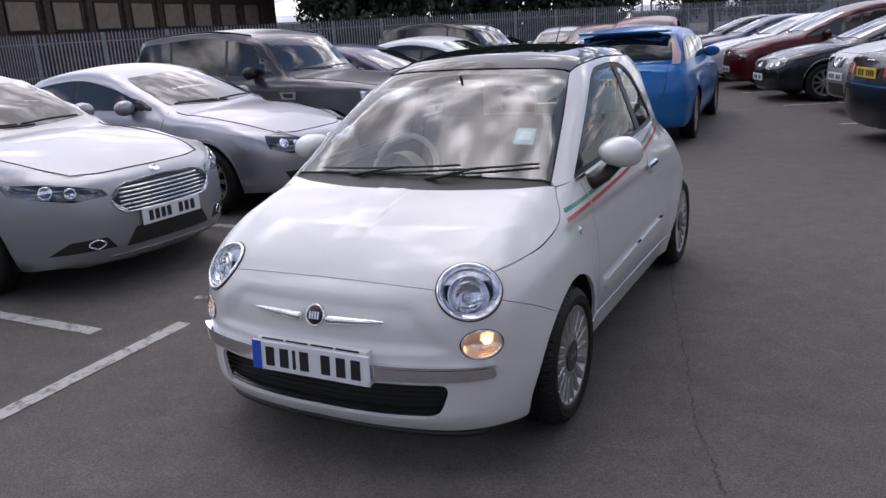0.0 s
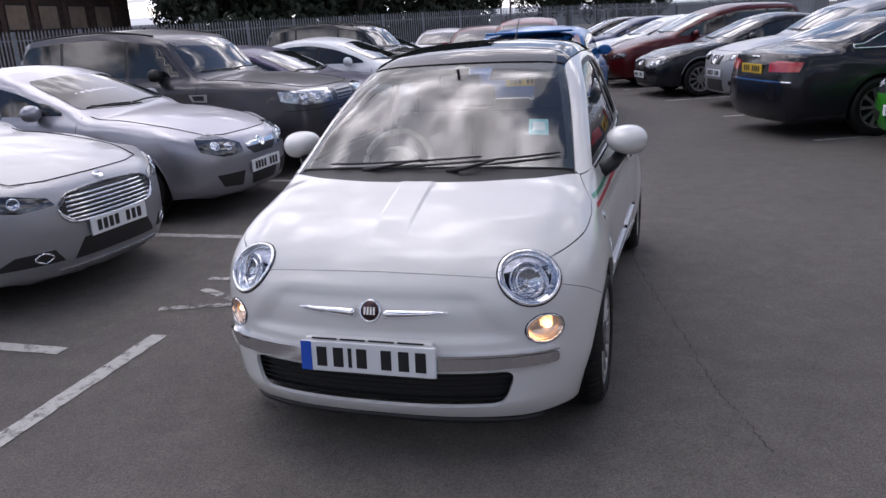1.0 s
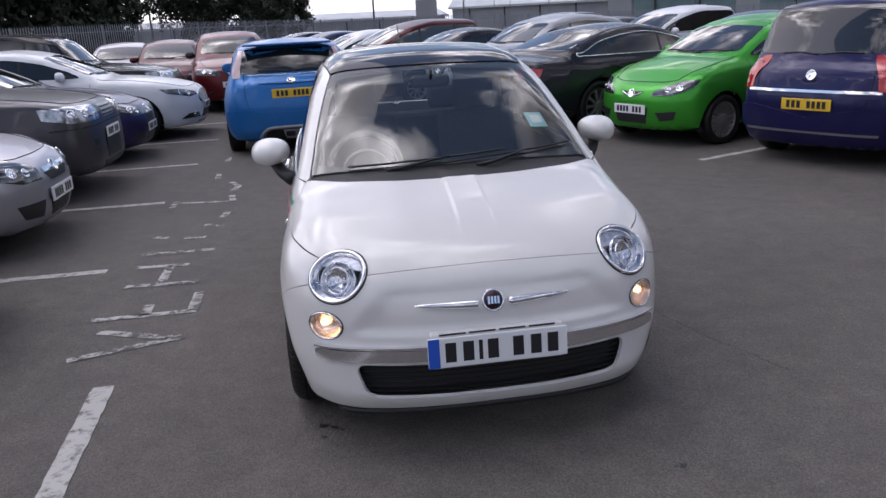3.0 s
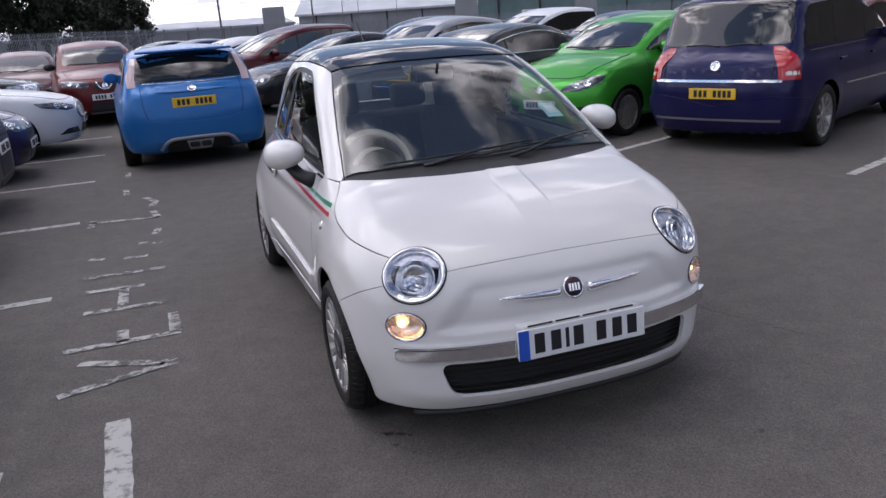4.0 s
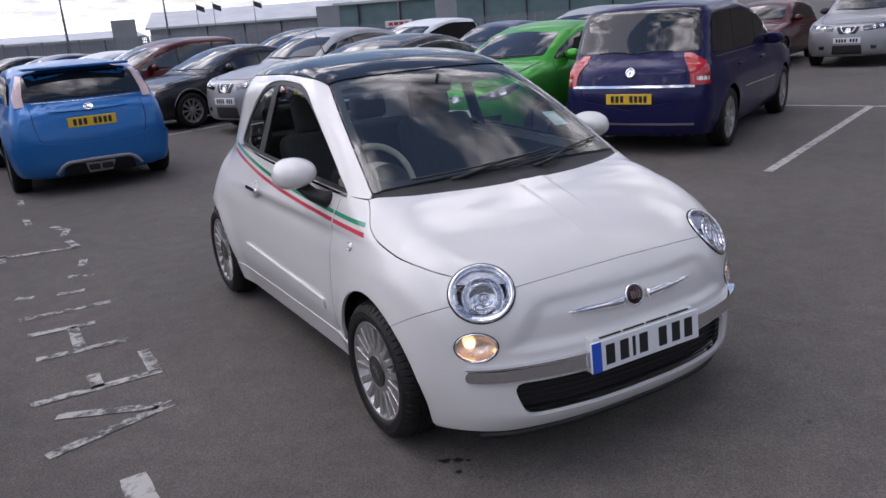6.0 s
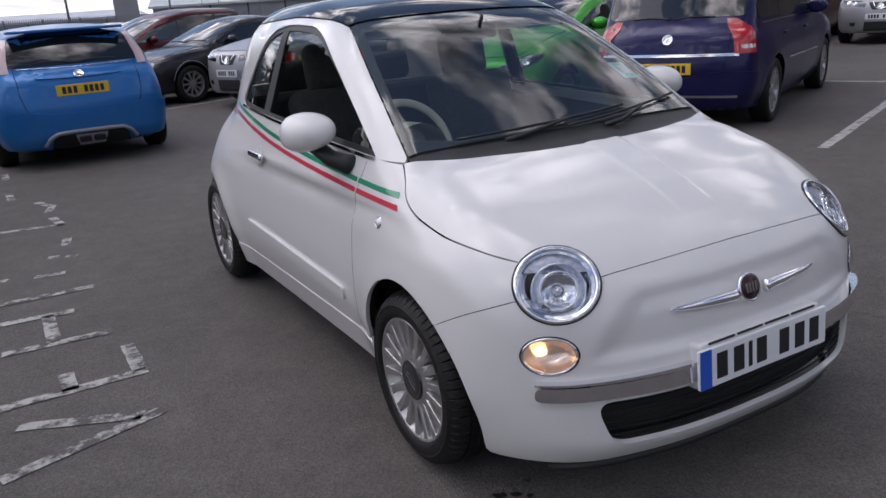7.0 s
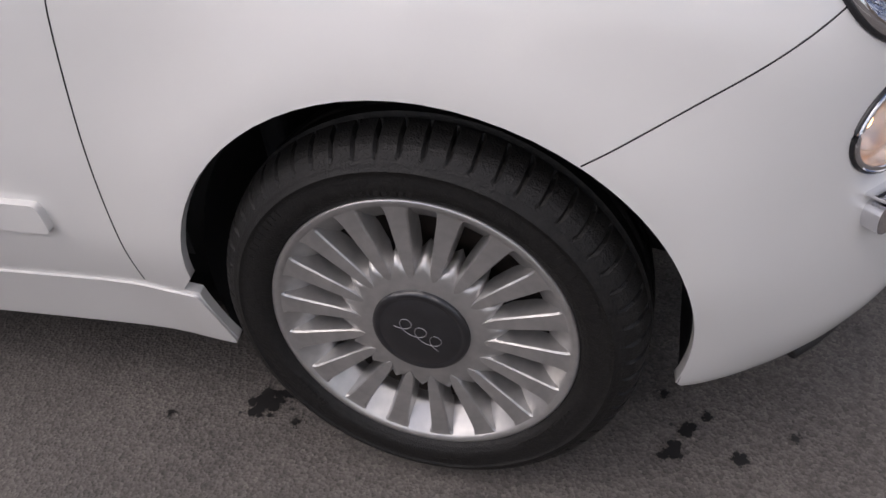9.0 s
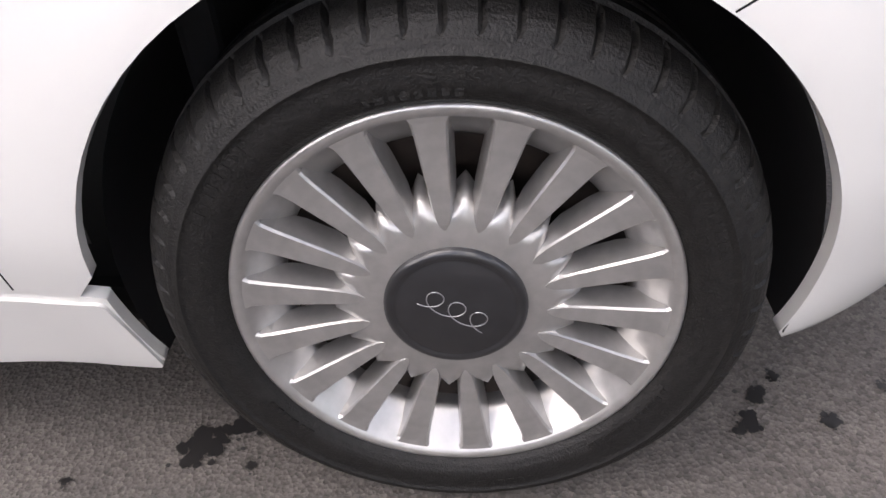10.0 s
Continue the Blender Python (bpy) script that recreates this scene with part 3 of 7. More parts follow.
def side_panes(sh, sp, pillars, head=0.075, sill=0.03, apillar=0.045, cpillar=0.07):
    """Outlines in (y, z) of the whole side glazing and of each window in it, cut where the cabin's side meets its roof and screens."""
    g, W = sh.g, sp["W"]
    z0 = sp["belt"] + sill
    zs = np.linspace(z0, sp["H"] + 0.02, 90)

    cols = np.linspace(pillars[0], pillars[-1], 110)
    P = sh.side(np.c_[np.repeat(cols, len(zs)), np.tile(zs, len(cols))])
    x, y, z = np.abs(P[:, 0]), P[:, 1], P[:, 2]
    rf = z - g["roof"](y) + sp["rc"] * (x / W) ** 2
    ws = (g["wsl"](z) + sp["wc"] * (x / W) ** 2 - y) * sp["wk"]
    rg = (y - g["back"](z) + sp["bc"] * (x / W) ** 2) * sp["bk"]
    ok = ((rf < -head) & (ws < -apillar) & (rg < -cpillar)).reshape(len(cols), len(zs))
    tops = [float(zs[(len(zs) if o.all() else int(np.argmin(o))) - 1]) if o[0] else z0 for o in ok]
    crown = lambda y: float(np.interp(y, cols, tops))

    def outline(a, b):
        ys = np.linspace(a, b, max(8, int((b - a) / 0.06)))
        top = [(float(y), crown(y)) for y in ys]
        top = [q for q in top if q[1] > z0 + 0.025]
        if len(top) < 3:
            return None
        rise = lambda y: 0.012 * (y - pillars[0])
        return rounded([(y, z0 + rise(y)) for y in (top[0][0], top[-1][0])] + top[::-1], 0.03, 3)
    out = []
    for a, b in zip(pillars, pillars[1:]):
        o = outline(a + 0.022, b - 0.022)
        if o:
            out.append(o)
    return outline(pillars[0], pillars[-1]), out


PLATE_BAR = bm_mesh("plate_bar", box_bm(0.036, 0.003, 0.070))


def plate(parent, y, z, yellow, facing, tilt=0):
    """Number plate with unreadable bars; facing -1 front, 1 rear."""
    ob = part("number_plate", box_bm(0.52, 0.012, 0.112, (0, 0, 0), 0.003, 1), M["platey" if yellow else "platew"], parent,
              "yellow rear number plate" if yellow else "white front number plate", pose(0, y, z, tilt, 0, 0))
    s = facing
    for x in (-0.19, -0.137, -0.084, -0.031, 0.075, 0.130, 0.185):
        part("plate_bar", PLATE_BAR, M["ink"], ob, "", pose(x, s * 0.0068, 0))
    return ob


def badge(parent, shell, way, q, r, material, name="badge", thick=0.012):
    p = way(np.array([q]))
    n = shell.normal(p)[0]
    vs, fs = revolve([(0, r), (thick * 0.6, r), (thick, r * 0.86), (thick * 0.7, r * 0.78), (thick * 0.8, 0.001)], 24)
    q4 = Vector(n).to_track_quat("X", "Z").to_matrix().to_4x4()
    return part(name, mesh(name, vs, fs), material, parent, "", Matrix.Translation(Vector(p[0]) - Vector(n) * 0.003) @ q4)


def smooth_line(pts, n=8):
    """Points along a curve through pts."""
    P = np.array(pts, float)
    t = np.arange(len(P))
    tt = np.linspace(0, len(P) - 1, n * (len(P) - 1) + 1)
    return np.stack([spl(list(zip(t, P[:, i])))(tt) if len(set(P[:, i])) > 1 else np.full(len(tt), P[0, i]) for i in range(P.shape[1])], 1)


def sym(pts):
    """Outline of half a shape, doubled across the middle."""
    return list(pts) + [(-a, b) for a, b in reversed(pts) if abs(a) > 1e-6]


SHELLS = {}
PATCHES = {}
PANES = {}


def cached(key, sh, way, poly, *args, material=None, **kw):
    """A patch, made once for each kind of car and look."""
    k = (key, way, tuple(map(tuple, poly)), args, tuple(sorted(kw.items())), material)
    if k not in PATCHES:
        PATCHES[k] = patch(sh, way, poly, *args, **kw)
    return PATCHES[k]



def build_car(name, key, sp, body, m, label, category="car", opt=None, group="parked cars"):
    """A parked car: body skin, windows, lamps, grilles, plates, mirrors, handles, wheels."""
    opt = opt or {}
    if key not in SHELLS:
        sh = Shell(sp)
        SHELLS[key] = (sh, whole(sh, sp))
    sh, skin = SHELLS[key]
    car = new(name)
    car.matrix_world = m
    tagged(car, label, category, group)
    me = skin.copy()
    me.materials.clear()
    part("body", me, M[body], car)
    if key not in PANES:
        PANES[key] = side_panes(sh, sp, opt["pillars"], cpillar=opt.get("cpil", 0.07))
    band, panes = PANES[key]
    for mir in (False, True):
        part("window_surround", cached(key, sh, sh.side, band, 0.09, 0.0015, 0.006, mirror=mir), M["blacktrim"], car)
        for poly in panes:
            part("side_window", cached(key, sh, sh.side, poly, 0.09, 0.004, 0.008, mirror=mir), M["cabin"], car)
        if opt.get("window_trim"):
            k = (key, "window_trim", mir)
            if k not in PATCHES:
                pts = sh.side(np.array(dense(band, 0.08))) * ((-1, 1, 1) if mir else (1, 1, 1))
                PATCHES[k] = bm_mesh("window_trim", tube_bm([tuple(p) for p in pts], 0.009, 6, True))
            part("window_trim", PATCHES[k], M["chrome"], car)
    W = sp["W"]
    z0, z1 = sp["hood1"] + 0.05, sp["wt"][1] - 0.035
    hw = lambda z: 0.91 * W - (z - sp["belt"]) * sp["lean"] - opt.get("wsin", 0.12)
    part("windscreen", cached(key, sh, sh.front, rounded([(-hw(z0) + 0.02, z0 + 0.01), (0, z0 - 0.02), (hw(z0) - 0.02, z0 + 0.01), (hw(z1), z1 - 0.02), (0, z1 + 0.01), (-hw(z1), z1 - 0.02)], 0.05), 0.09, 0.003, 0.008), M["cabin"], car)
    z0, z1 = sp["bb"][1] + opt.get("rwlow", 0.03), sp["re"][1] - opt.get("rwtop", 0.06)
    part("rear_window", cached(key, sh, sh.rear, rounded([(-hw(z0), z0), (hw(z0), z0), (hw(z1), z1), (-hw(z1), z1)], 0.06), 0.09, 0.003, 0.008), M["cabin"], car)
    for poly in opt.get("head", []):
        for mir in (False, True):
            h = part("headlight", cached(key, sh, sh.nose_ring, arc(poly), 0.05, 0.002, 0.02, mirror=mir, bulge=0.006, material=opt.get("headmat", "headlamp")), M[opt.get("headmat", "headlamp")], car)
        if opt.get("bulbs", True):
            cen = np.array(arc(poly)).mean(0)
            for dx, rr in ((-0.07, 0.038), (0.05, 0.045)):
                for sg in (1, -1):
                    badge(car, sh, sh.nose_ring, ((cen[0] + dx) * sg, cen[1] + dx * 0.15), rr, M["reflector"], "lamp_unit", 0.010)
    for nm, poly, mt in opt.get("front", []):
        part(nm, cached(key, sh, sh.nose_ring, arc(poly), 0.04, 0.004, 0.012, material=mt), M[mt], car)
    for nm, poly, mt in opt.get("front2", []):
        for mir in (False, True):
            part(nm, cached(key, sh, sh.nose_ring, arc(poly), 0.04, 0.004, 0.012, mirror=mir, material=mt), M[mt], car)
    for nm, poly, mt in opt.get("rear", []):
        part(nm, cached(key, sh, sh.tail_ring, arc(poly), 0.04, 0.004, 0.012, material=mt), M[mt], car)
    for nm, poly, mt in opt.get("rear2", []):
        for mir in (False, True):
            part(nm, cached(key, sh, sh.tail_ring, arc(poly), 0.04, 0.006, 0.014, mirror=mir, material=mt), M[mt], car)
    for nm, poly, mt in opt.get("rearq2", []):
        for mir in (False, True):
            part(nm, cached(key, sh, sh.rear, poly, 0.04, 0.008, 0.014, mirror=mir, material=mt), M[mt], car)
    for nm, poly, mt in opt.get("flank", []):
        for mir in (False, True):
            part(nm, cached(key, sh, sh.side, poly, 0.06, opt.get("foff", 0.006), 0.01, mirror=mir, material=mt), M[mt], car)
    for nm, poly, mt, off in opt.get("panels", []):
        part(nm, cached(key, sh, sh.tail_ring, arc(poly), 0.05, off, off + 0.006, material=mt), M[mt or body], car)
    for nm, poly, mt in opt.get("lid", []):
        part(nm, cached(key, sh, sh.top, poly, 0.06, 0.004, 0.01, material=mt), M[mt], car)
    if opt.get("pf", True):
        z = opt.get("pfz", 0.42)
        plate(car, float(sh.front(np.array([[0.0, z]]))[0, 1]) - 0.014, z, False, -1)
    if opt.get("pr", True):
        z = opt.get("prz", 0.62)
        plate(car, float(sh.rear(np.array([[0.0, z]]))[0, 1]) + 0.012, z, True, 1, opt.get("prt", 0))
    if "badge_f" in opt:
        badge(car, sh, sh.front, (0, opt["badge_f"]), opt.get("badge_rad", 0.055), M["chrome"])
    if "badge_r" in opt:
        badge(car, sh, sh.rear, (0, opt["badge_r"]), 0.055, M["chrome"])
    # mirrors
    ym, zm = opt.get("mir", (sp["cowl"] + 0.55, sp["belt"] + 0.07))
    for s in (-1, 1):
        xm = s * (float(-sh.side(np.array([[ym, zm]]))[0, 0]) + 0.10)
        bm = bmesh.new()
        bmesh.ops.create_uvsphere(bm, u_segments=14, v_segments=9, radius=1.0, matrix=pose(xm, ym, zm) @ Matrix.Diagonal((0.115, 0.075, 0.075, 1)))
        for v in bm.verts:
            v.co.y = min(v.co.y, ym + 0.035)
        for f in bm.faces:
            f.smooth = True
        part("door_mirror", bm, M[opt.get("mirmat", body)], car)
        part("mirror_arm", box_bm(0.12, 0.05, 0.035, (xm - s * 0.09, ym, zm - 0.05), 0.01), M["plastic"], car)
    # handles
    for yh in opt.get("handles", []):
        for s in (-1, 1):
            zh = sp["belt"] - 0.12
            xh = float(-sh.side(np.array([[yh, zh]]))[0, 0])
            part("door_handle", box_bm(0.03, 0.17, 0.028, (s * (xh + 0.012), yh, zh), 0.008), M[opt.get("handlemat", body)], car)
    # seams of the doors
    for ys in opt.get("seams", []):
        lo = 0.30
        for mir in (False, True):
            pl = [(ys - 0.003, lo), (ys + 0.003, lo), (ys + 0.003, sp["belt"] + 0.01), (ys - 0.003, sp["belt"] + 0.01)]
            part("door_seam", cached(key, sh, sh.side, pl, 0.08, 0.0012, 0, mirror=mir), M["dark"], car)
    # shut lines and bars that follow the surface
    for nm, way, line, rad, mt in opt.get("lines", []):
        k = (key, nm, way, tuple(line), rad, mt)
        if k not in PATCHES:
            f = dict(front=sh.front, rear=sh.rear, top=sh.top, side=sh.side, nose=lambda q: sh.nose_ring(arc(q)), tail=lambda q: sh.tail_ring(arc(q)))[way]
            pts = f(smooth_line(line, 5))
            pts = pts + sh.normal(pts) * (rad * 0.3)
            PATCHES[k] = bm_mesh(nm, tube_bm([tuple(p) for p in pts], rad, 6))
            PATCHES[k + (1,)] = bm_mesh(nm, tube_bm([(-p[0], p[1], p[2]) for p in pts], rad, 6))
        part(nm, PATCHES[k], M[mt], car)
        if way == "side" or (way in ("top", "nose", "tail", "front", "rear") and abs(line[0][0]) > 0.01 and line[0][0] * line[-1][0] > 0):
            part(nm, PATCHES[k + (1,)], M[mt], car)
    for nm, (sx, sy, sz), c, bev, mt in opt.get("boxes", []):
        part(nm, box_bm(sx, sy, sz, c, bev, 2), M[mt], car)
    # wheel wells, floor and wheels
    t = sp["W"] - 0.075
    for yw in (0.0, sp["wb"]):
        for s in (-1, 1):
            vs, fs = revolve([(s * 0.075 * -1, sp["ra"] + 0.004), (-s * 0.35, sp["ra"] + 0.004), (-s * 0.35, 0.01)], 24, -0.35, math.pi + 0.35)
            # shade under the wheel arch is put into the well's near-black colour
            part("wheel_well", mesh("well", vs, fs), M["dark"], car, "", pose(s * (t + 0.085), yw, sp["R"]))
            wheel_for(car, sp, s * (t - 0.035), yw, s, opt.get("spokes", 10), M[opt.get("rim", "alloy")])
    return car


def dark_cabin_pane():
    """Window of a parked car seen from outside: opaque mirror-like sheet, the cabin's shade painted into its colour."""
    m = mat("car_window_dark_cabin", (0.010, 0.012, 0.013), 0.02, spec=0.8, coat=0.25)
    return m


M["cabin"] = dark_cabin_pane()


def headlamp():
    m = mat("headlamp", (0.085, 0.09, 0.10), 0.10, 0.75, 1.0, vary=0.85, scale=11)
    return m


M["headlamp"] = headlamp()
M["lampclear"] = mat("clear_headlamp", (0.42, 0.44, 0.48), 0.10, 0.6, 1.0, vary=0.6, scale=14)


# ---- ground ----
def asphalt_mat():
    m = mat("asphalt", (0.06, 0.057, 0.056), 0.85)
    nt = m.node_tree
    b = nt.nodes["Principled BSDF"]
    tc = nt.nodes.new("ShaderNodeTexCoord")

    def noise_node(scale, detail, rough=0.6):
        n = nt.nodes.new("ShaderNodeTexNoise")
        n.inputs["Scale"].default_value, n.inputs["Detail"].default_value, n.inputs["Roughness"].default_value = scale, detail, rough
        nt.links.new(tc.outputs["Object"], n.inputs["Vector"])
        return n
    big, mid, fine = noise_node(0.35, 6), noise_node(6, 8), noise_node(260, 3)
    vor = nt.nodes.new("ShaderNodeTexVoronoi")
    vor.inputs["Scale"].default_value = 170
    nt.links.new(tc.outputs["Object"], vor.inputs["Vector"])

    def ramp(src, p0, p1, c0, c1):
        r = nt.nodes.new("ShaderNodeValToRGB")
        r.color_ramp.elements[0].position, r.color_ramp.elements[1].position = p0, p1
        r.color_ramp.elements[0].color, r.color_ramp.elements[1].color = (*c0, 1), (*c1, 1)
        nt.links.new(src, r.inputs["Fac"])
        return r.outputs["Color"]

    def mix(kind, fac, a, bb):
        x = nt.nodes.new("ShaderNodeMix"); x.data_type = "RGBA"; x.blend_type = kind
        x.inputs["Factor"].default_value = fac
        nt.links.new(a, x.inputs["A"]); nt.links.new(bb, x.inputs["B"])
        return x.outputs["Result"]
    base = ramp(big.outputs["Fac"], 0.3, 0.7, (0.086, 0.077, 0.071), (0.122, 0.110, 0.101))
    base = mix("MULTIPLY", 0.6, base, ramp(mid.outputs["Fac"], 0.3, 0.75, (0.65, 0.65, 0.65), (1.2, 1.19, 1.17)))
    base = mix("MULTIPLY", 0.8, base, ramp(vor.outputs["Color"], 0.1, 0.9, (0.58, 0.58, 0.58), (1.45, 1.44, 1.42)))
    base = mix("MULTIPLY", 0.6, base, ramp(fine.outputs["Fac"], 0.35, 0.7, (0.65, 0.65, 0.65), (1.36, 1.36, 1.36)))
    nt.links.new(base, b.inputs["Base Color"])
    bp = nt.nodes.new("ShaderNodeBump")
    bp.inputs["Strength"].default_value, bp.inputs["Distance"].default_value = 0.5, 0.004
    nt.links.new(vor.outputs["Distance"], bp.inputs["Height"])
    nt.links.new(bp.outputs["Normal"], b.inputs["Normal"])
    return m


def worn_white(name="worn_road_paint", p0=0.44, p1=0.56):
    m = mat(name, (0.55, 0.54, 0.52), 0.75)
    nt = m.node_tree
    b = nt.nodes["Principled BSDF"]
    tc = nt.nodes.new("ShaderNodeTexCoord")
    n = nt.nodes.new("ShaderNodeTexNoise")
    n.inputs["Scale"].default_value, n.inputs["Detail"].default_value, n.inputs["Roughness"].default_value = 11, 9, 0.72
    nt.links.new(tc.outputs["Object"], n.inputs["Vector"])
    r = nt.nodes.new("ShaderNodeValToRGB")
    r.color_ramp.elements[0].position, r.color_ramp.elements[1].position = p0, p1
    r.color_ramp.elements[0].color, r.color_ramp.elements[1].color = (0.075, 0.07, 0.068, 1), (0.42, 0.41, 0.385, 1)
    nt.links.new(n.outputs["Fac"], r.inputs["Fac"])
    nt.links.new(r.outputs["Color"], b.inputs["Base Color"])
    return m


M["asphalt"], M["roadpaint"], M["linepaint"] = asphalt_mat(), worn_white(), worn_white("bay_line_paint", 0.36, 0.50)
gb = bmesh.new()
bmesh.ops.create_grid(gb, x_segments=4, y_segments=4, size=900)
ground = part("ground", gb, M["asphalt"])
tagged(ground, "dark grey worn asphalt of a large car park", "asphalt", "", "structure")


def stripe(a, b, w=0.10, name="bay_line", label="worn white painted bay line on asphalt"):
    a, b = Vector(a), Vector(b)
    d = (b - a).normalized()
    n = Vector((-d.y, d.x)) * w / 2
    L = (b - a).length
    k = max(2, int(L / 0.06))
    rnd = random.Random(int((a.x * 13 + a.y * 7) * 100))
    bm = bmesh.new()
    rows = []
    for i in range(k + 1):
        p = a + d * (L * i / k)
        j1, j2 = rnd.uniform(0.86, 1.0), rnd.uniform(0.86, 1.0)
        rows.append([bm.verts.new((p.x + n.x * j1, p.y + n.y * j1, 0.004)), bm.verts.new((p.x - n.x * j2, p.y - n.y * j2, 0.004))])
    for r, q in zip(rows, rows[1:]):
        bm.faces.new((r[0], r[1], q[1], q[0]))
    bmesh.ops.recalc_face_normals(bm, faces=bm.faces[:])
    if bm.faces[:][0].normal.z < 0:
        bmesh.ops.reverse_faces(bm, faces=bm.faces[:])
    ob = part(name, bm, M["roadpaint" if "letter" in name else "linepaint"])
    return tagged(ob, label, "road marking", "road markings")


for k in range(-1, 6):
    y = 0.03 + 2.283 * k
    if k != 0:
        stripe((-7.2, y), (-2.18, y + 0.01))
stripe((-7.2, 0.03), (-2.12, 0.03))
stripe((-1.71, 0.32), (-1.60, -2.6), 0.11, "lane_line", "worn white dash line on asphalt")
U = Vector((0.928, 0.372))
BAY = [Vector((4.35, 2.17)) + Vector((-0.905, 2.40)) * k for k in range(-1, 9)]
for p in BAY:
    stripe(p, p + U * 4.75)
stripe(BAY[0] + U * 4.75, BAY[-1] + U * 4.75)
LETTERS = [((-1.99, 0.70), (-1.42, 0.88)), ((-1.92, 1.077), (-1.50, 0.88)),
           ((-2.02, 1.287), (-1.413, 1.292)), ((-1.72, 1.29), (-1.72, 1.48)), ((-1.44, 1.31), (-1.445, 1.64)),
           ((-1.96, 1.897), (-1.484, 1.87)), ((-1.735, 1.90), (-1.735, 2.32)), ((-1.98, 2.34), (-1.61, 2.31)),
           ((-2.013, 2.684), (-1.472, 2.671)), ((-2.01, 3.20), (-1.90, 3.15)), ((-1.76, 3.10), (-1.588, 3.07)), ((-1.66, 3.50), (-1.59, 3.48)), ((-1.56, 3.44), (-1.49, 3.41)), ((-1.545, 4.72), (-1.50, 4.40)), ((-1.62, 5.45), (-1.52, 5.20)), ((-1.82, 6.05), (-1.80, 5.72)), ((-1.82, 7.24), (-1.815, 6.9)), ((-1.53, 3.74), (-1.50, 3.98)),
           ((-2.09, 4.52), (-1.49, 4.42)), ((-2.07, 4.33), (-2.06, 4.60)), ((-1.56, 4.94), (-1.51, 5.2))]
for a, b in LETTERS:
    stripe(a, b, 0.068, "ground_letter_stroke", "worn white stroke of painted ground lettering")


# ---- marks on the asphalt ----
M["stain"] = mat("dark_oil_stain", (0.016, 0.015, 0.015), 0.45)
M["crack"] = mat("tar_crack", (0.042, 0.037, 0.034), 0.85)


def stain(x, y, r, seed):
    """A cluster of soaked drops with a ragged edge."""
    rnd = random.Random(seed)
    bm = bmesh.new()
    for k in range(26):
        d = r * min(1.15, abs(rnd.gauss(0, 0.48)))
        th = rnd.uniform(0, 2 * math.pi)
        q = r * rnd.uniform(0.10, 0.34) * (1.2 - 0.6 * d / r)
        cx, cy, z = x + d * math.cos(th), y + 0.85 * d * math.sin(th), 0.0022 + 0.00005 * k
        ring = [bm.verts.new((cx + q * rnd.uniform(0.6, 1.15) * math.cos(t), cy + q * rnd.uniform(0.6, 1.15) * math.sin(t), z)) for t in [2 * math.pi * i / 11 for i in range(11)]]
        bm.faces.new(ring)
    return tagged(part("oil_stain", bm, M["stain"]), "small dark oil drip stain on asphalt", "stain", "oil stains")


for i, (x, y, r) in enumerate([(-0.69, 0.345, 0.042), (-0.665, 0.30, 0.036), (-0.72, 0.27, 0.012), (-0.63, -0.345, 0.026), (-0.675, -0.325, 0.025), (-0.60, -0.375, 0.014), (-0.74, 0.50, 0.012),
                              (-0.675, -0.42, 0.020), (-0.56, -0.31, 0.014), (-0.62, -0.50, 0.012), (0.62, -0.95, 0.03), (1.9, 1.2, 0.02), (-0.15, -1.25, 0.02)]):
    stain(x, y, r, i)
rnd = random.Random(11)
pts = [(0.70, 2.6), (0.80, 1.93), (0.96, 1.26), (1.12, 0.68), (1.23, 0.20), (1.33, -0.07), (1.42, -0.33)]
bm = bmesh.new()
line = smooth_line(pts, 14)
prev = None
for i, (x, y) in enumerate(line):
    x += rnd.uniform(-0.010, 0.010)
    w = rnd.uniform(0.0012, 0.0048)
    a, b = bm.verts.new((x - w, y, 0.002)), bm.verts.new((x + w, y, 0.002))
    if prev:
        bm.faces.new((prev[0], prev[1], b, a))
    prev = (a, b)
bmesh.ops.recalc_face_normals(bm, faces=bm.faces[:])
tagged(part("asphalt_crack", bm, M["crack"]), "thin dark crack running through the asphalt", "crack", "", "structure")


# ---- far surroundings: palisade fence, brick building, trees, low sheds, masts ----
M["steel"] = mat("galvanised_steel", (0.24, 0.25, 0.28), 0.55, 0.2, vary=0.2, scale=3)
M["brick"] = mat("brown_brick", (0.065, 0.040, 0.033), 0.85, vary=0.35, scale=4)
M["board"] = mat("beige_boarding", (0.24, 0.185, 0.145), 0.8, vary=0.15, scale=2)
M["gutter"] = mat("dark_fascia", (0.03, 0.026, 0.026), 0.6)
M["shedroof"] = mat("pale_sheet_roof", (0.52, 0.54, 0.57), 0.5, vary=0.10, scale=0.3)
M["shedwall"] = mat("grey_cladding", (0.30, 0.31, 0.33), 0.6, vary=0.10, scale=0.4)
M["teal"] = mat("teal_cladding", (0.12, 0.19, 0.20), 0.6, vary=0.15, scale=0.5)
M["leaf"] = mat("dark_leaves", (0.020 * 0.65, 0.032 * 0.65, 0.012 * 0.65), 0.6, vary=0.5, scale=2.5)
M["bark"] = mat("bark", (0.05, 0.04, 0.03), 0.9, vary=0.4, scale=6)
M["flag"] = mat("dark_flag_cloth", (0.05, 0.055, 0.08), 0.8)
M["signred"] = mat("red_sign_bar", (0.45, 0.05, 0.05), 0.5)


def polar(az, dist):
    """Place at an azimuth (degrees from +y towards +x) and distance from the lane."""
    return Vector((math.sin(radians(az)) * dist, -3 + math.cos(radians(az)) * dist))


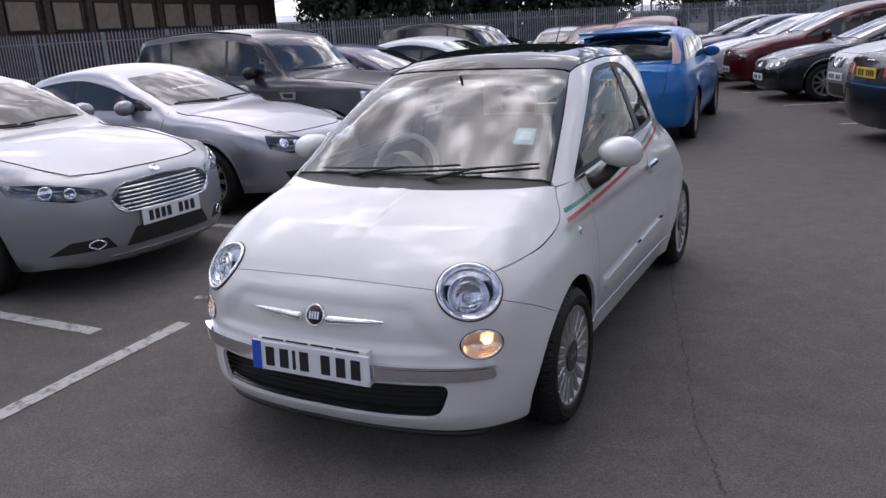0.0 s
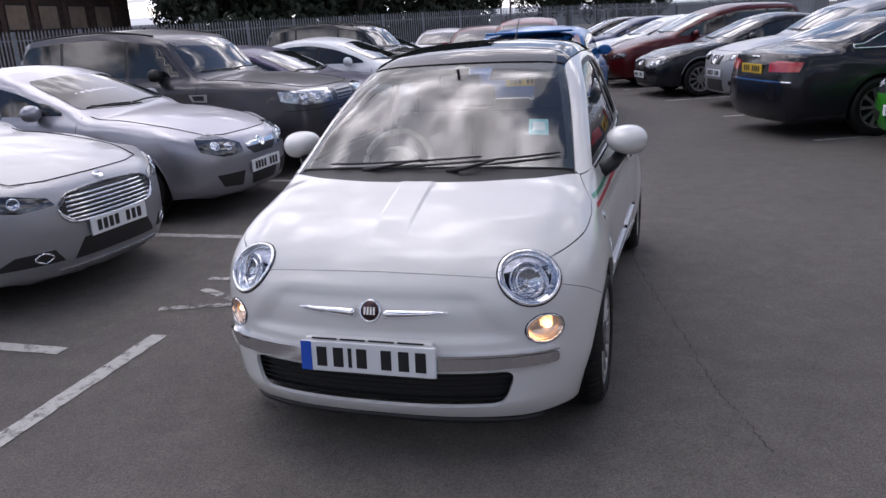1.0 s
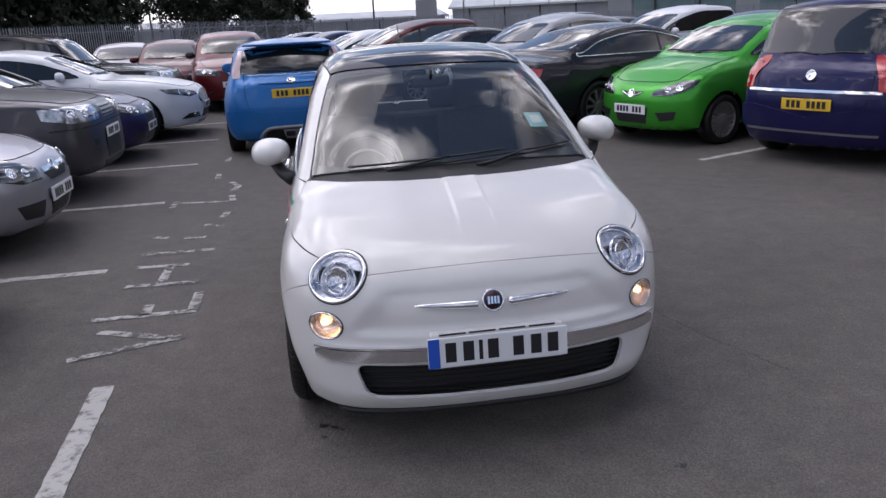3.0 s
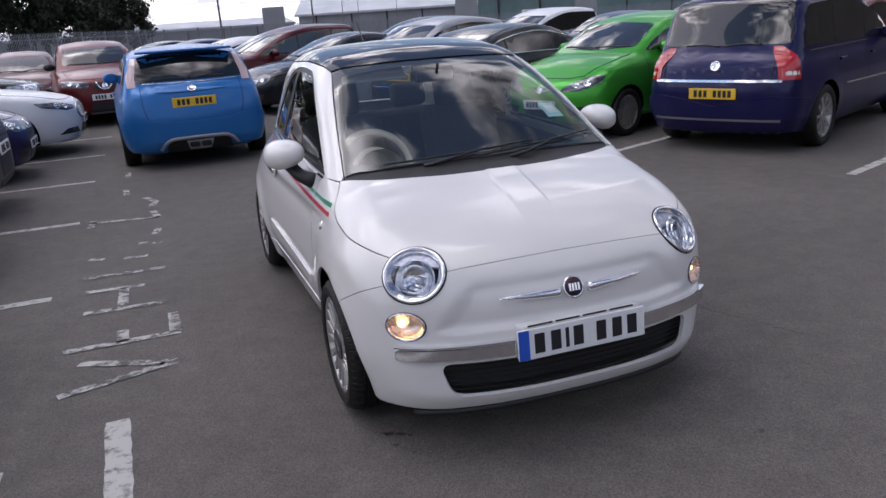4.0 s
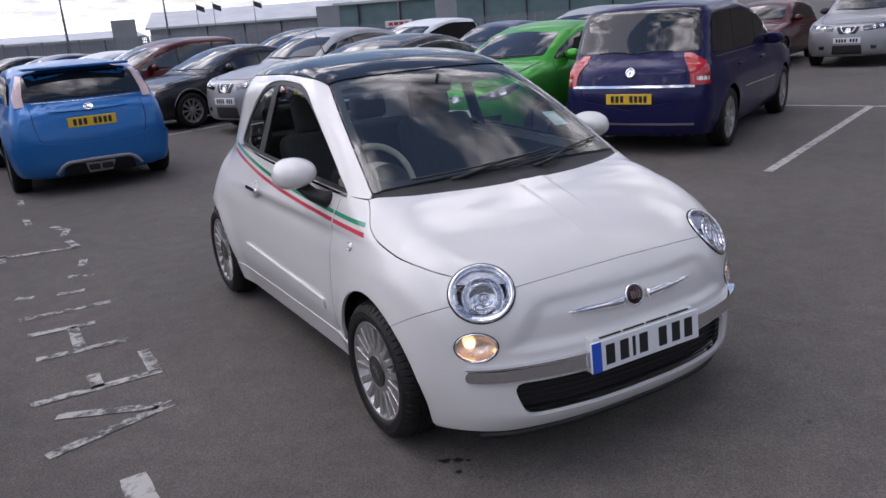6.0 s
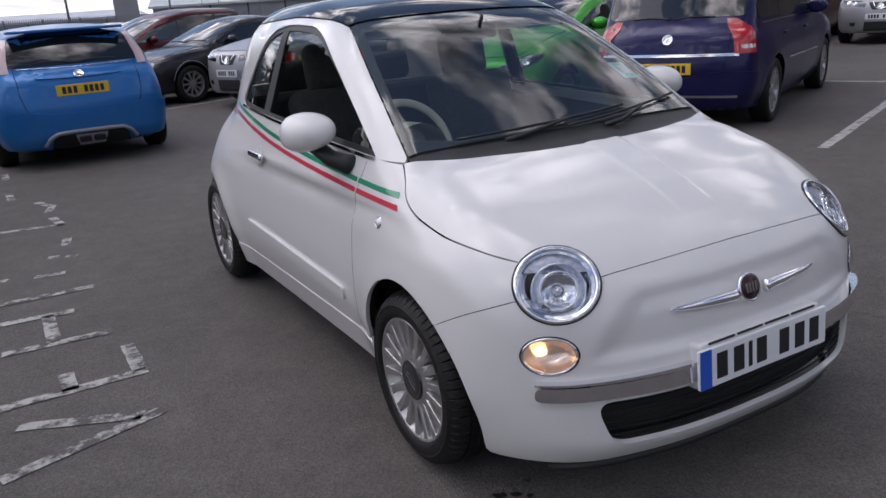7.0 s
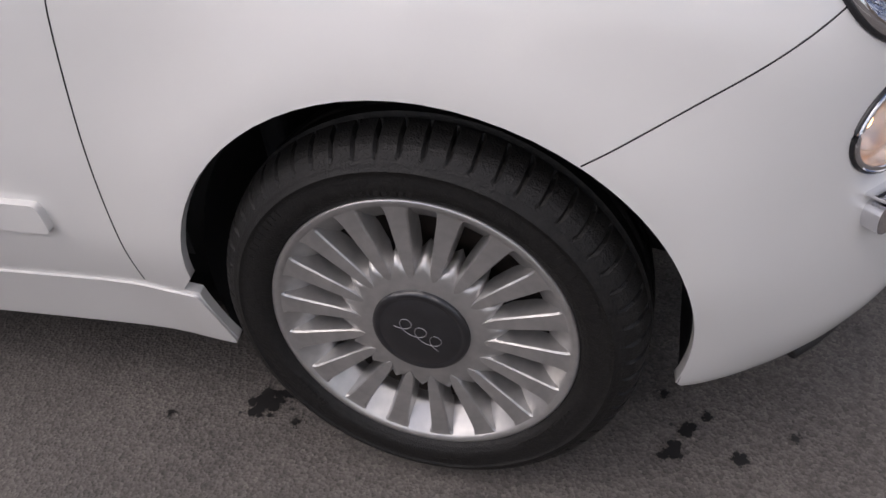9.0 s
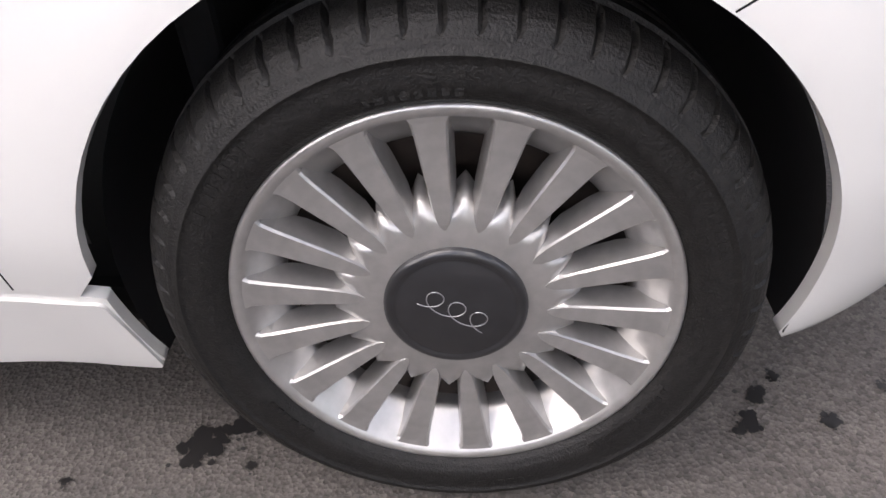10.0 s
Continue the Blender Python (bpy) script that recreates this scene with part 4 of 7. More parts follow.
def pales_mesh(n, pitch, h):
    bm = bmesh.new()
    for i in range(n):
        x = (i + 0.5) * pitch
        w, t = 0.034, 0.010
        vs = [bm.verts.new((x + a, b, z)) for z in (0.05, h - 0.12) for a, b in ((-w, 0), (0, -t), (w, 0))]
        tip = bm.verts.new((x, -t * 0.5, h))
        for a, b in ((0, 1), (1, 2)):
            bm.faces.new((vs[a], vs[b], vs[b + 3], vs[a + 3]))
            bm.faces.new((vs[a + 3], vs[b + 3], tip))
    return bm_mesh("paling", bm)


PALES = pales_mesh(18, 0.153, 2.4)
RAILM = bm_mesh("rail", box_bm(2.75, 0.05, 0.05, (1.375, 0.03, 0), 0.0))
POSTM = bm_mesh("post", box_bm(0.10, 0.06, 2.35, (0, 0.05, 1.175), 0.0))
FENCE = [polar(-75, 30), polar(-52, 40), polar(-26, 47), polar(-12, 56), polar(0, 74), polar(22, 84), polar(45, 84)]
fence_z = spl([(-75, 0.0), (-12, 0.0), (5, -0.25), (22, -0.75), (45, -0.8)])
for a, b in zip(FENCE, FENCE[1:]):
    d = (b - a)
    n = int(d.length / 2.75)
    ang = math.degrees(math.atan2(d.y, d.x))
    for i in range(n):
        p = a + d * (i / n)
        az = math.degrees(math.atan2(p.x, p.y + 3))
        fp = new("fence_panel")
        fp.matrix_world = pose(p.x, p.y, float(fence_z(az)), 0, 0, ang) @ Matrix.Diagonal((d.length / n / 2.75, 1, 1, 1))
        tagged(fp, "galvanised steel palisade fence panel with pointed pales", "fence", "boundary fence")
        o = part("paling", PALES, M["steel"], fp)
        o["kind"] = "stuff"
        for z in (0.45, 1.95):
            part("rail", RAILM, M["steel"], fp, "", pose(0, 0, z))
        part("post", POSTM, M["steel"], fp)

# brick building with boarded windows
bl0, bl1 = polar(-72, 34.5), polar(-37, 63)
d = bl1 - bl0
Lb = d.length
bld = new("brick_building")
bld.matrix_world = pose(bl0.x, bl0.y, 0, 0, 0, math.degrees(math.atan2(d.y, d.x)))
tagged(bld, "long brown brick building with beige boarded windows", "building")
part("wall", box_bm(Lb, 12, 4.75, (Lb / 2, 6, 2.375)), M["brick"], bld)
part("roof", box_bm(Lb + 0.8, 13, 0.55, (Lb / 2, 6, 5.02), 0.05), M["gutter"], bld, "dark flat roof edge")
nwin = int(Lb / 3.05)
for i in range(nwin):
    x = 1.6 + i * (Lb - 2.2) / nwin
    w = part("window", box_bm(1.85, 0.10, 1.36, (x, -0.03, 3.36), 0.01), M["board"], bld, "window boarded with beige sheet")
    for e in (-0.96, 0.96):
        part("window_frame", box_bm(0.07, 0.16, 1.46, (x + e, -0.05, 3.36)), M["gutter"], w)
    part("window_head", box_bm(2.0, 0.16, 0.08, (x, -0.05, 4.10)), M["gutter"], w)
    part("window_sill", box_bm(2.1, 0.2, 0.08, (x, -0.06, 2.63)), M["gutter"], w)
    part("pier", box_bm(0.42, 0.25, 4.7, (x + 1.50, -0.1, 2.35)), M["brick"], bld)


def tree_meshes(seed, h, r):
    rnd = random.Random(seed)
    tr = bmesh.new()
    limbs = [([(0, 0, 0), (0.1, 0, h * 0.25), (0.0, 0.1, h * 0.55), (0.1, 0, h * 0.85)], [0.32, 0.25, 0.16, 0.05])]
    for i in range(9):
        a, z = rnd.uniform(0, 6.28), rnd.uniform(0.22, 0.6) * h
        e = r * rnd.uniform(0.55, 0.95)
        limbs.append(([(0, 0, z), (math.cos(a) * e * 0.5, math.sin(a) * e * 0.5, z + h * 0.10), (math.cos(a) * e, math.sin(a) * e, z + h * 0.24)], [0.13, 0.09, 0.03]))
    for pts, rr in limbs:
        b = tube_bm(pts, rr, 7)
        t = bm_mesh("t", b)
        tr.from_mesh(t)
    vs, fs = [], []
    centres = []
    for i in range(46):
        while True:
            p = Vector((rnd.uniform(-1, 1), rnd.uniform(-1, 1), rnd.uniform(-1, 1)))
            if p.length < 1:
                break
        centres.append((Vector((p.x * r, p.y * r, h * 0.60 + p.z * h * 0.42)), rnd.uniform(0.6, 1.5)))
    for c, rad in centres:
        for k in range(130):
            u = Vector((rnd.gauss(0, 1), rnd.gauss(0, 1), rnd.gauss(0, 1))).normalized()
            p = c + u * rad * rnd.uniform(0.55, 1.0)
            n = (u + Vector((rnd.uniform(-1, 1), rnd.uniform(-1, 1), rnd.uniform(-1, 1))) * 0.7).normalized()
            a = n.orthogonal().normalized()
            a = (a * math.cos(k) + n.cross(a) * math.sin(k))
            b = n.cross(a)
            s = rnd.uniform(0.13, 0.27)
            i0 = len(vs)
            vs += [tuple(p - a * s), tuple(p + b * s * 0.55), tuple(p + a * s), tuple(p - b * s * 0.55)]
            fs.append((i0, i0 + 1, i0 + 2, i0 + 3))
    return bm_mesh("trunk", tr, True), mesh("crown", vs, fs, smooth=False)


TREES = [tree_meshes(3, 9.5, 3.4), tree_meshes(8, 11.5, 4.0), tree_meshes(15, 7.0, 2.9)]
TREE_AT = [(-33.2, 60, 2, 0.9), (-31.5, 56, 0, 1.0), (-29, 58, 1, 1.0), (-26.5, 55, 0, 1.1), (-24, 58, 1, 1.0), (-21.5, 56, 0, 1.1), (-19, 60, 1, 1.0), (-16.5, 60, 0, 1.05), (-14.3, 63, 0, 0.95),
           (-28, 66, 1, 1.2), (-22.5, 66, 1, 1.2), (-17.5, 68, 1, 1.2), (-32.6, 64, 1, 1.25), (-30, 62, 0, 1.35), (-27.2, 61, 1, 1.25), (-25, 62, 0, 1.4), (-23, 61, 1, 1.25), (-20.3, 62, 0, 1.4), (-18, 63, 1, 1.3), (-15.5, 65, 0, 1.4), (-13.6, 68, 2, 1.3), (-9.0, 72, 0, 0.8), (-7.2, 74, 1, 0.85), (-5.2, 76, 0, 0.9), (-3.2, 82, 2, 0.9), (-1.8, 84, 0, 0.75),
           (-33, 71, 1, 1.45), (-31.2, 73, 0, 1.6), (-29.4, 71, 1, 1.5), (-27.6, 73, 0, 1.6), (-25.8, 71, 1, 1.5), (-24, 73, 0, 1.6), (-21.6, 72, 1, 1.45), (-19.4, 74, 0, 1.5), (-16.8, 74, 1, 1.4)]
for i, (az, dist, k, sc) in enumerate(TREE_AT):
    p = polar(az, dist)
    tr = new("tree")
    tr.matrix_world = pose(p.x, p.y, 0, 0, 0, i * 67) @ Matrix.Diagonal((sc, sc, sc * (1.4 if az < -12 else 1.0), 1))
    tagged(tr, "dark leafy deciduous tree behind the fence", "tree", "boundary trees")
    part("trunk", TREES[k][0], M["bark"], tr)
    part("crown", TREES[k][1], M["leaf"], tr)
# undergrowth along the fence
rnd = random.Random(5)
vs, fs = [], []
for i in range(9000):
    az = rnd.uniform(-33, -12.5)
    p = polar(az, 50 + 9 * max(0, (az + 26) / 14) + rnd.uniform(1, 5))
    z = abs(rnd.gauss(0, 1.3)) + 0.2
    a = Vector((rnd.uniform(-1, 1), rnd.uniform(-1, 1), rnd.uniform(-1, 1))).normalized()
    b = a.orthogonal().normalized()
    s = rnd.uniform(0.14, 0.30)
    c = Vector((p.x, p.y, z))
    i0 = len(vs)
    vs += [tuple(c - a * s), tuple(c + b * s * 0.6), tuple(c + a * s), tuple(c - b * s * 0.6)]
    fs.append((i0, i0 + 1, i0 + 2, i0 + 3))
ug = part("undergrowth", mesh("undergrowth", vs, fs, smooth=False), M["leaf"])
tagged(ug, "dark dense hedge growth behind the fence", "hedge", "", "stuff")


def shed(az0, az1, dist, z0, z1, wallm, roofm, name, label, slope=0.5):
    a, b = polar(az0, dist), polar(az1, dist)
    d = b - a
    o = new(name)
    o.matrix_world = pose(a.x, a.y, 0, 0, 0, math.degrees(math.atan2(d.y, d.x)))
    tagged(o, label, "building", "retail sheds")
    part("wall", box_bm(d.length, 20, z1 - 0.4, (d.length / 2, 10, (z1 - 0.4) / 2)), M[wallm], o)
    bm = bmesh.new()
    L, e = d.length, 0.6
    v = [bm.verts.new(q) for q in ((-e, -e, z1 - 0.4), (L + e, -e, z1 - 0.4), (L + e, 10, z1 + slope), (-e, 10, z1 + slope), (-e, 20 + e, z1 - 0.4), (L + e, 20 + e, z1 - 0.4), (-e, -e, z1 - 0.75), (L + e, -e, z1 - 0.75))]
    for f in ((0, 1, 2, 3), (3, 2, 5, 4), (6, 7, 1, 0)):
        bm.faces.new([v[i] for i in f])
    part("roof", bm, M[roofm], o, "pale sheet metal roof")
    n = int(d.length / 6)
    for i in range(n):
        part("wall_panel", box_bm(0.25, 0.3, z1 - 0.6, (3 + i * 6, -0.12, (z1 - 0.6) / 2)), M["gutter"], o)
    return o


shed(-13, 9, 150, 0, 3.0, "shedwall", "shedroof", "low_shed", "long low grey shed with pale roof", 0.8)
shed(9.5, 27, 140, 0, 4.0, "shedwall", "shedroof", "retail_shed", "wide retail shed with a pale sloping roof", 2.2)
shed(22, 46, 118, 0, 5.2, "teal", "shedroof", "retail_hall", "large grey retail hall with low gable roof", 2.0)
shed(-38, -33.4, 120, 0, 4.2, "shedwall", "shedroof", "low_shed", "grey low shed seen past the brick building", 0.8)
for az, dist, w, z0, z1 in ((7.6, 100, 2.6, 0.0, 4.1), (21.0, 92, 2.5, 0.0, 3.9), (29.3, 90, 2.3, 0.0, 3.6)):
    p = polar(az, dist)
    o = part("grey_tower_box", box_bm(w, 1.6, z1, (0, 0, z1 / 2), 0.05), M["shedwall"], None, "", pose(p.x, p.y, 0, 0, 0, -az))
    tagged(o, "square grey plant tower on the skyline", "tower", "skyline towers")


def mast(az, dist, h, flag=False):
    p = polar(az, dist)
    o = new("flagpole" if flag else "lamp_post")
    o.matrix_world = pose(p.x, p.y, 0, 0, 0, -az)
    tagged(o, "thin flagpole with a small dark flag" if flag else "tall slender grey street lamp post", "flagpole" if flag else "street lamp", "masts")
    part("pole", tube_bm([(0, 0, 0), (0, 0, h)], [0.11, 0.06] if not flag else [0.06, 0.04], 8), M["steel"], o)
    if flag:
        bm = bmesh.new()
        g = [[bm.verts.new((x, 0.12 * math.sin(x * 3 + 1), h - 0.1 - z - 0.45 * x)) for x in np.linspace(0, 0.95, 7)] for z in (0, 0.32, 0.64)]
        for r0, r1 in zip(g, g[1:]):
            for i in range(6):
                bm.faces.new((r0[i], r0[i + 1], r1[i + 1], r1[i]))
        part("flag", bm, M["flag"], o)
    else:
        part("lamp_head", box_bm(0.9, 0.3, 0.12, (0.4, 0, h), 0.04), M["steel"], o)


for az, dist, h in ((-34.3, 62, 9), (-11.2, 80, 9), (-10.5, 92, 9), (-12.0, 95, 9), (3.8, 78, 10), (10.2, 90, 10), (-3.6, 82, 9), (26, 95, 8)):
    mast(az, dist, h)
for az in (12.4, 13.5, 16.2):
    mast(az, 105, 5.6, True)
p = polar(25.7, 78)
sg = part("red_sign_board", box_bm(2.6, 0.1, 0.62, (0, 0, 0), 0.02), M["platew"], None, "", pose(p.x, p.y, 1.45, 0, 0, -25))
for x in (-1.1, 1.1):
    part("sign_post", box_bm(0.08, 0.08, 1.8, (x, 0.08, -0.6)), M["steel"], sg)
tagged(sg, "white sign board with red bars on the fence", "sign")
for k in range(4):
    part("sign_bar", box_bm(0.42, 0.03, 0.30, (-0.78 + 0.52 * k, -0.06, 0)), M["signred"], sg)

# unseen plain walls round the car park, added to cut low sky light and reflections
M["plainwall"] = mat("unseen_wall_dull", (0.10, 0.085, 0.075), 0.85, vary=0.2, scale=0.6)
ring_pts = [polar(a, 46 + 10 * math.cos(radians(a - 190))) for a in range(58, 278, 20)]
for i, (a, b) in enumerate(zip(ring_pts, ring_pts[1:])):
    d = b - a
    # last stretch kept low to let more light onto the white car's door
    h = 10.0 + 2.5 * math.sin(i * 2.1) if i < 6 else 3.4
    w = part("sky_blocking_wall", box_bm(d.length + 0.2, 0.4, h, (d.length / 2, 0, h / 2)), M["plainwall"], None, "", pose(a.x, a.y, 0, 0, 0, math.degrees(math.atan2(d.y, d.x))))
    tagged(w, "unseen plain brown wall added to block low sky light", "wall", "", "structure")


# ---- the white city car ----
CITY = dict(y0=-0.70, y1=2.845, wb=2.30, W=0.80, R=0.288, rr=0.1955, ra=0.336, zb=0.15, belt=0.93, H=1.488,
            plan=[(-0.70, 0.60), (-0.55, 0.698), (-0.35, 0.757), (-0.1, 0.780), (0.4, 0.774), (1.2, 0.787), (2.0, 0.803), (2.3, 0.790), (2.5, 0.735), (2.7, 0.64), (2.85, 0.52)],
            wall=[(0.15, 0.90), (0.25, 0.935), (0.40, 0.985), (0.56, 1.0), (0.70, 0.995), (0.80, 0.968), (0.88, 0.937), (0.95, 0.905), (1.2, 0.76)],
            deck=[(-0.66, 0.66), (-0.60, 0.722), (-0.5, 0.785), (-0.3, 0.862), (-0.1, 0.922), (0.06, 0.962), (0.5, 0.97), (2.3, 0.99), (2.85, 0.93)],
            nose=[(0.15, -0.60), (0.20, -0.655), (0.27, -0.690), (0.33, -0.686), (0.45, -0.674), (0.60, -0.657), (0.68, -0.632), (0.75, -0.578), (0.85, -0.45)],
            tail=[(0.2, 2.74), (0.4, 2.84), (0.6, 2.845), (0.8, 2.80), (1.0, 2.70)],
            crown=0.05, nc=0.25, np=2.6, tc=0.22, arch=0.018,
            cplan=[(0.0, 0.70), (0.3, 0.715), (1.2, 0.735), (1.7, 0.715), (2.0, 0.685), (2.3, 0.615), (2.6, 0.50)], lean=0.36,
            roof=[(0.5, 1.33), (0.80, 1.412), (1.05, 1.452), (1.4, 1.480), (1.8, 1.466), (2.3, 1.40), (2.6, 1.30)], rc=0.085,
            wsl=[(0.80, -0.25), (0.955, 0.035), (1.15, 0.36), (1.385, 0.78), (1.6, 1.2)], wc=0.19, wk=0.55,
            back=[(0.7, 2.86), (1.0, 2.70), (1.37, 2.40), (1.6, 2.2)], bc=0.2, bk=0.72,
            k=(0.16, 0.14, 0.14, 0.09, 0.03), dent=True, spine=0.07, haunch=0.085)
cs = Shell(CITY)
city = new("white_city_car")
tagged(city, "white retro city car with dark glass roof and tricolour stripes", "car")


def lamp_frame(c, n):
    n = Vector(n).normalized()
    u = n.cross(Vector((0, 0, 1))).normalized()
    v = u.cross(n)
    p = cs.cast(np.array([Vector(c) + n * 0.3]), np.array([-n]), 0.6)[0]
    return Vector(p), n, u, v


HL = lamp_frame((-0.549, -0.464, 0.690), (-0.52, -0.76, 0.38))
FG = lamp_frame((-0.613, -0.514, 0.524), (-0.68, -0.73, 0.06))
HLR, FGR = (0.117, 0.106), (0.078, 0.053)


def lamp_way(L):
    c, n, u, v = L

    def way(q):
        q = np.asarray(q, float)
        o = np.array(c) + np.outer(q[:, 0], np.array(u)) + np.outer(q[:, 1], np.array(v)) + np.array(n) * 0.25
        return cs.cast(o, np.tile(-np.array(n), (len(q), 1)), 0.5)
    return way


def ellipse(r, n=40, k=1.0):
    return [(r[0] * k * math.cos(2 * math.pi * i / n), r[1] * k * math.sin(2 * math.pi * i / n)) for i in range(n)]


def in_lamp(P, L, r, k=1.0):
    c, n, u, v = L
    Q = P.copy()
    Q[:, 0] = -np.abs(Q[:, 0])
    d = Q - np.array(c)
    a, b = d @ np.array(u), d @ np.array(v)
    near = np.abs(d @ np.array(n)) < 0.2
    return ((a / (r[0] * k)) ** 2 + (b / (r[1] * k)) ** 2 < 1) & near


def loop(pts):
    return np.r_[pts, pts[:1]]


hl_edge, fg_edge = lamp_way(HL)(ellipse(HLR)), lamp_way(FG)(ellipse(FGR))
MIR = np.array((-1.0, 1, 1))


def arch_pts(yw, a0, a1, n=26):
    a = np.linspace(a0, a1, n)
    q = np.c_[yw + CITY["ra"] * np.cos(a), CITY["R"] - 0.002 + CITY["ra"] * np.sin(a)]
    return cs.side(q)


def in_arch(P):
    r = np.zeros(len(P), bool)
    for yw in (0.0, CITY["wb"]):
        r |= np.hypot(P[:, 1] - yw, P[:, 2] - CITY["R"] + 0.002) < CITY["ra"] - 0.001
    return r


# shared seams
hood_side = cs.side(smooth_line([(0.165, 0.944), (0.11, 0.905), (0.045, 0.858), (-0.04, 0.824), (-0.15, 0.802), (-0.27, 0.782), (-0.42, 0.748)]))
hood_front = cs.front(smooth_line([(-0.54, 0.690), (-0.44, 0.707), (-0.30, 0.716), (-0.15, 0.721), (0.0, 0.723)]))
hood_rear = cs.top(smooth_line([(-0.640, 0.150), (-0.45, 0.055), (-0.22, -0.005), (0.0, -0.022)]))
door_seam = cs.side(smooth_line([(0.335, 0.936), (0.371, 0.808), (0.405, 0.60), (0.424, 0.42), (0.432, 0.305)]))
wing_seam = cs.side(smooth_line([(-0.208, 0.550), (-0.33, 0.613), (-0.47, 0.676)]))
screen_edge = cs.front(smooth_line([(-0.642, 0.962), (-0.592, 1.14), (-0.545, 1.27), (-0.505, 1.355)]))
roof_edge = cs.top(smooth_line([(-0.507, 0.875), (-0.525, 1.05), (-0.535, 1.4), (-0.52, 1.8), (-0.47, 2.15)]))

# bonnet
hs = hood_side[:, :2]
G2 = 0.0022
half = [tuple(p) for p in hood_front[::-1, :2]] + [tuple(p + (G2, 0)) for p in hs[::-1][4:]] + [tuple(p) for p in hood_rear[2:, :2]]
half = [(x, y + (G2 if i < len(hood_front) else 0)) for i, (x, y) in enumerate(half)]
outline = half + [(-x, y) for x, y in half[::-1] if abs(x) > 1e-4]
hl_xy = loop(hl_edge[:, :2])
part("bonnet", patch(cs, cs.top, outline, 0.019, rim=0.014, cuts=[hl_xy, hl_xy * (-1, 1)] + [[(x, -0.47), (x, -0.06)] for x in (-0.080, -0.074, -0.066, -0.060, 0.060, 0.066, 0.074, 0.080)], keep=lambda P: ~in_lamp(P, HL, HLR)), M["white"], city)

# front bumper
lu = np.linspace(0, 1, 26)
low = cs.ring(np.c_[lu * float(cs.to_ring(np.array([[-0.692, -0.325, 0.17]]))[0, 0]), 0.204 - 0.037 * lu ** 2.2])
arch_f = arch_pts(0.0, math.pi + 0.36, math.pi - 0.895)
arch_f = arch_f[(arch_f[:, 2] > 0.169) & (arch_f[:, 2] < 0.549)]
bhalf = np.r_[low, arch_f, wing_seam, hood_front[3:]]
b2 = cs.to_ring(bhalf)
b2[-1, 0] = 0.0
bout = [tuple(p) for p in b2] + [(-s, z) for s, z in b2[::-1] if abs(s) > 1e-4]
GRILLE = rounded([(0.485, 0.254), (0.530, 0.384), (-0.530, 0.384), (-0.485, 0.254)], 0.050, 6)
gr3 = cs.front(dense(GRILLE, 0.03))
gr2 = cs.to_ring(gr3)


def not_front_holes(P):
    g = inside(np.array(GRILLE), np.c_[P[:, 0], P[:, 2]]) & (P[:, 1] < -0.4)
    return ~(in_lamp(P, HL, HLR) | in_lamp(P, FG, FGR) | g)


h2, f2 = loop(cs.to_ring(hl_edge)), loop(cs.to_ring(fg_edge))
part("front_bumper", patch(cs, cs.ring, bout, 0.0125, rim=0.016, cuts=[h2, h2 * (-1, 1), f2, f2 * (-1, 1), loop(gr2)], keep=not_front_holes), M["white"], city)

# front wings, side frames, doors
GLASS = [(0.285, 0.957), (0.45, 1.055), (0.64, 1.165), (0.82, 1.265), (0.98, 1.336), (1.12, 1.366), (1.34, 1.374), (1.52, 1.36), (1.66, 1.31), (1.79, 1.20), (1.885, 1.06), (1.895, 1.025), (1.86, 1.008), (1.2, 0.990), (0.6, 0.968)]
GLASS = [tuple(p) for p in smooth_line(GLASS + GLASS[:1], 3)[:-1]]
belt_y = spl([(0.28, 0.950), (0.6, 0.961), (1.2, 0.983), (1.9, 1.004)])
rear_seam = [(1.63, float(belt_y(1.63)) - 0.006), (1.655, 0.80), (1.64, 0.62), (1.585, 0.44), (1.53, 0.305)]
wing_low = arch_pts(0.0, 0.05, math.pi - 0.895)
wing_low = wing_low[wing_low[:, 2] > 0.305]
wing = np.r_[hood_side + (0, 0, -0.0015), hood_side[-1:], wing_seam[::-1] + (0, 0, 0.0025), wing_low[::-1], cs.side([(0.36, 0.302)]), door_seam[::-1] + (0, -G2, 0), cs.side([(0.268, 0.952)])]
wing2 = [tuple(p) for p in cs.to_ring(wing)]
side_bits = []
for mir in (False, True):
    part("front_wing", patch(cs, cs.ring, wing2, 0.026, rim=0.014, cuts=[h2], keep=lambda P: ~(in_lamp(P, HL, HLR) | in_arch(P)), mirror=mir), M["white"], city)
door = [tuple(p) for p in np.c_[door_seam[:, 1] + G2, door_seam[:, 2]]] + [tuple(p) for p in smooth_line(rear_seam[::-1])] + [(y, float(belt_y(y)) - 0.006) for y in np.linspace(1.55, 0.40, 12)]
door_cut = [tuple(p) for p in door]
for mir in (False, True):
    d = part("door", patch(cs, cs.side, door, 0.04, rim=0.014, mirror=mir), M["white"], city)
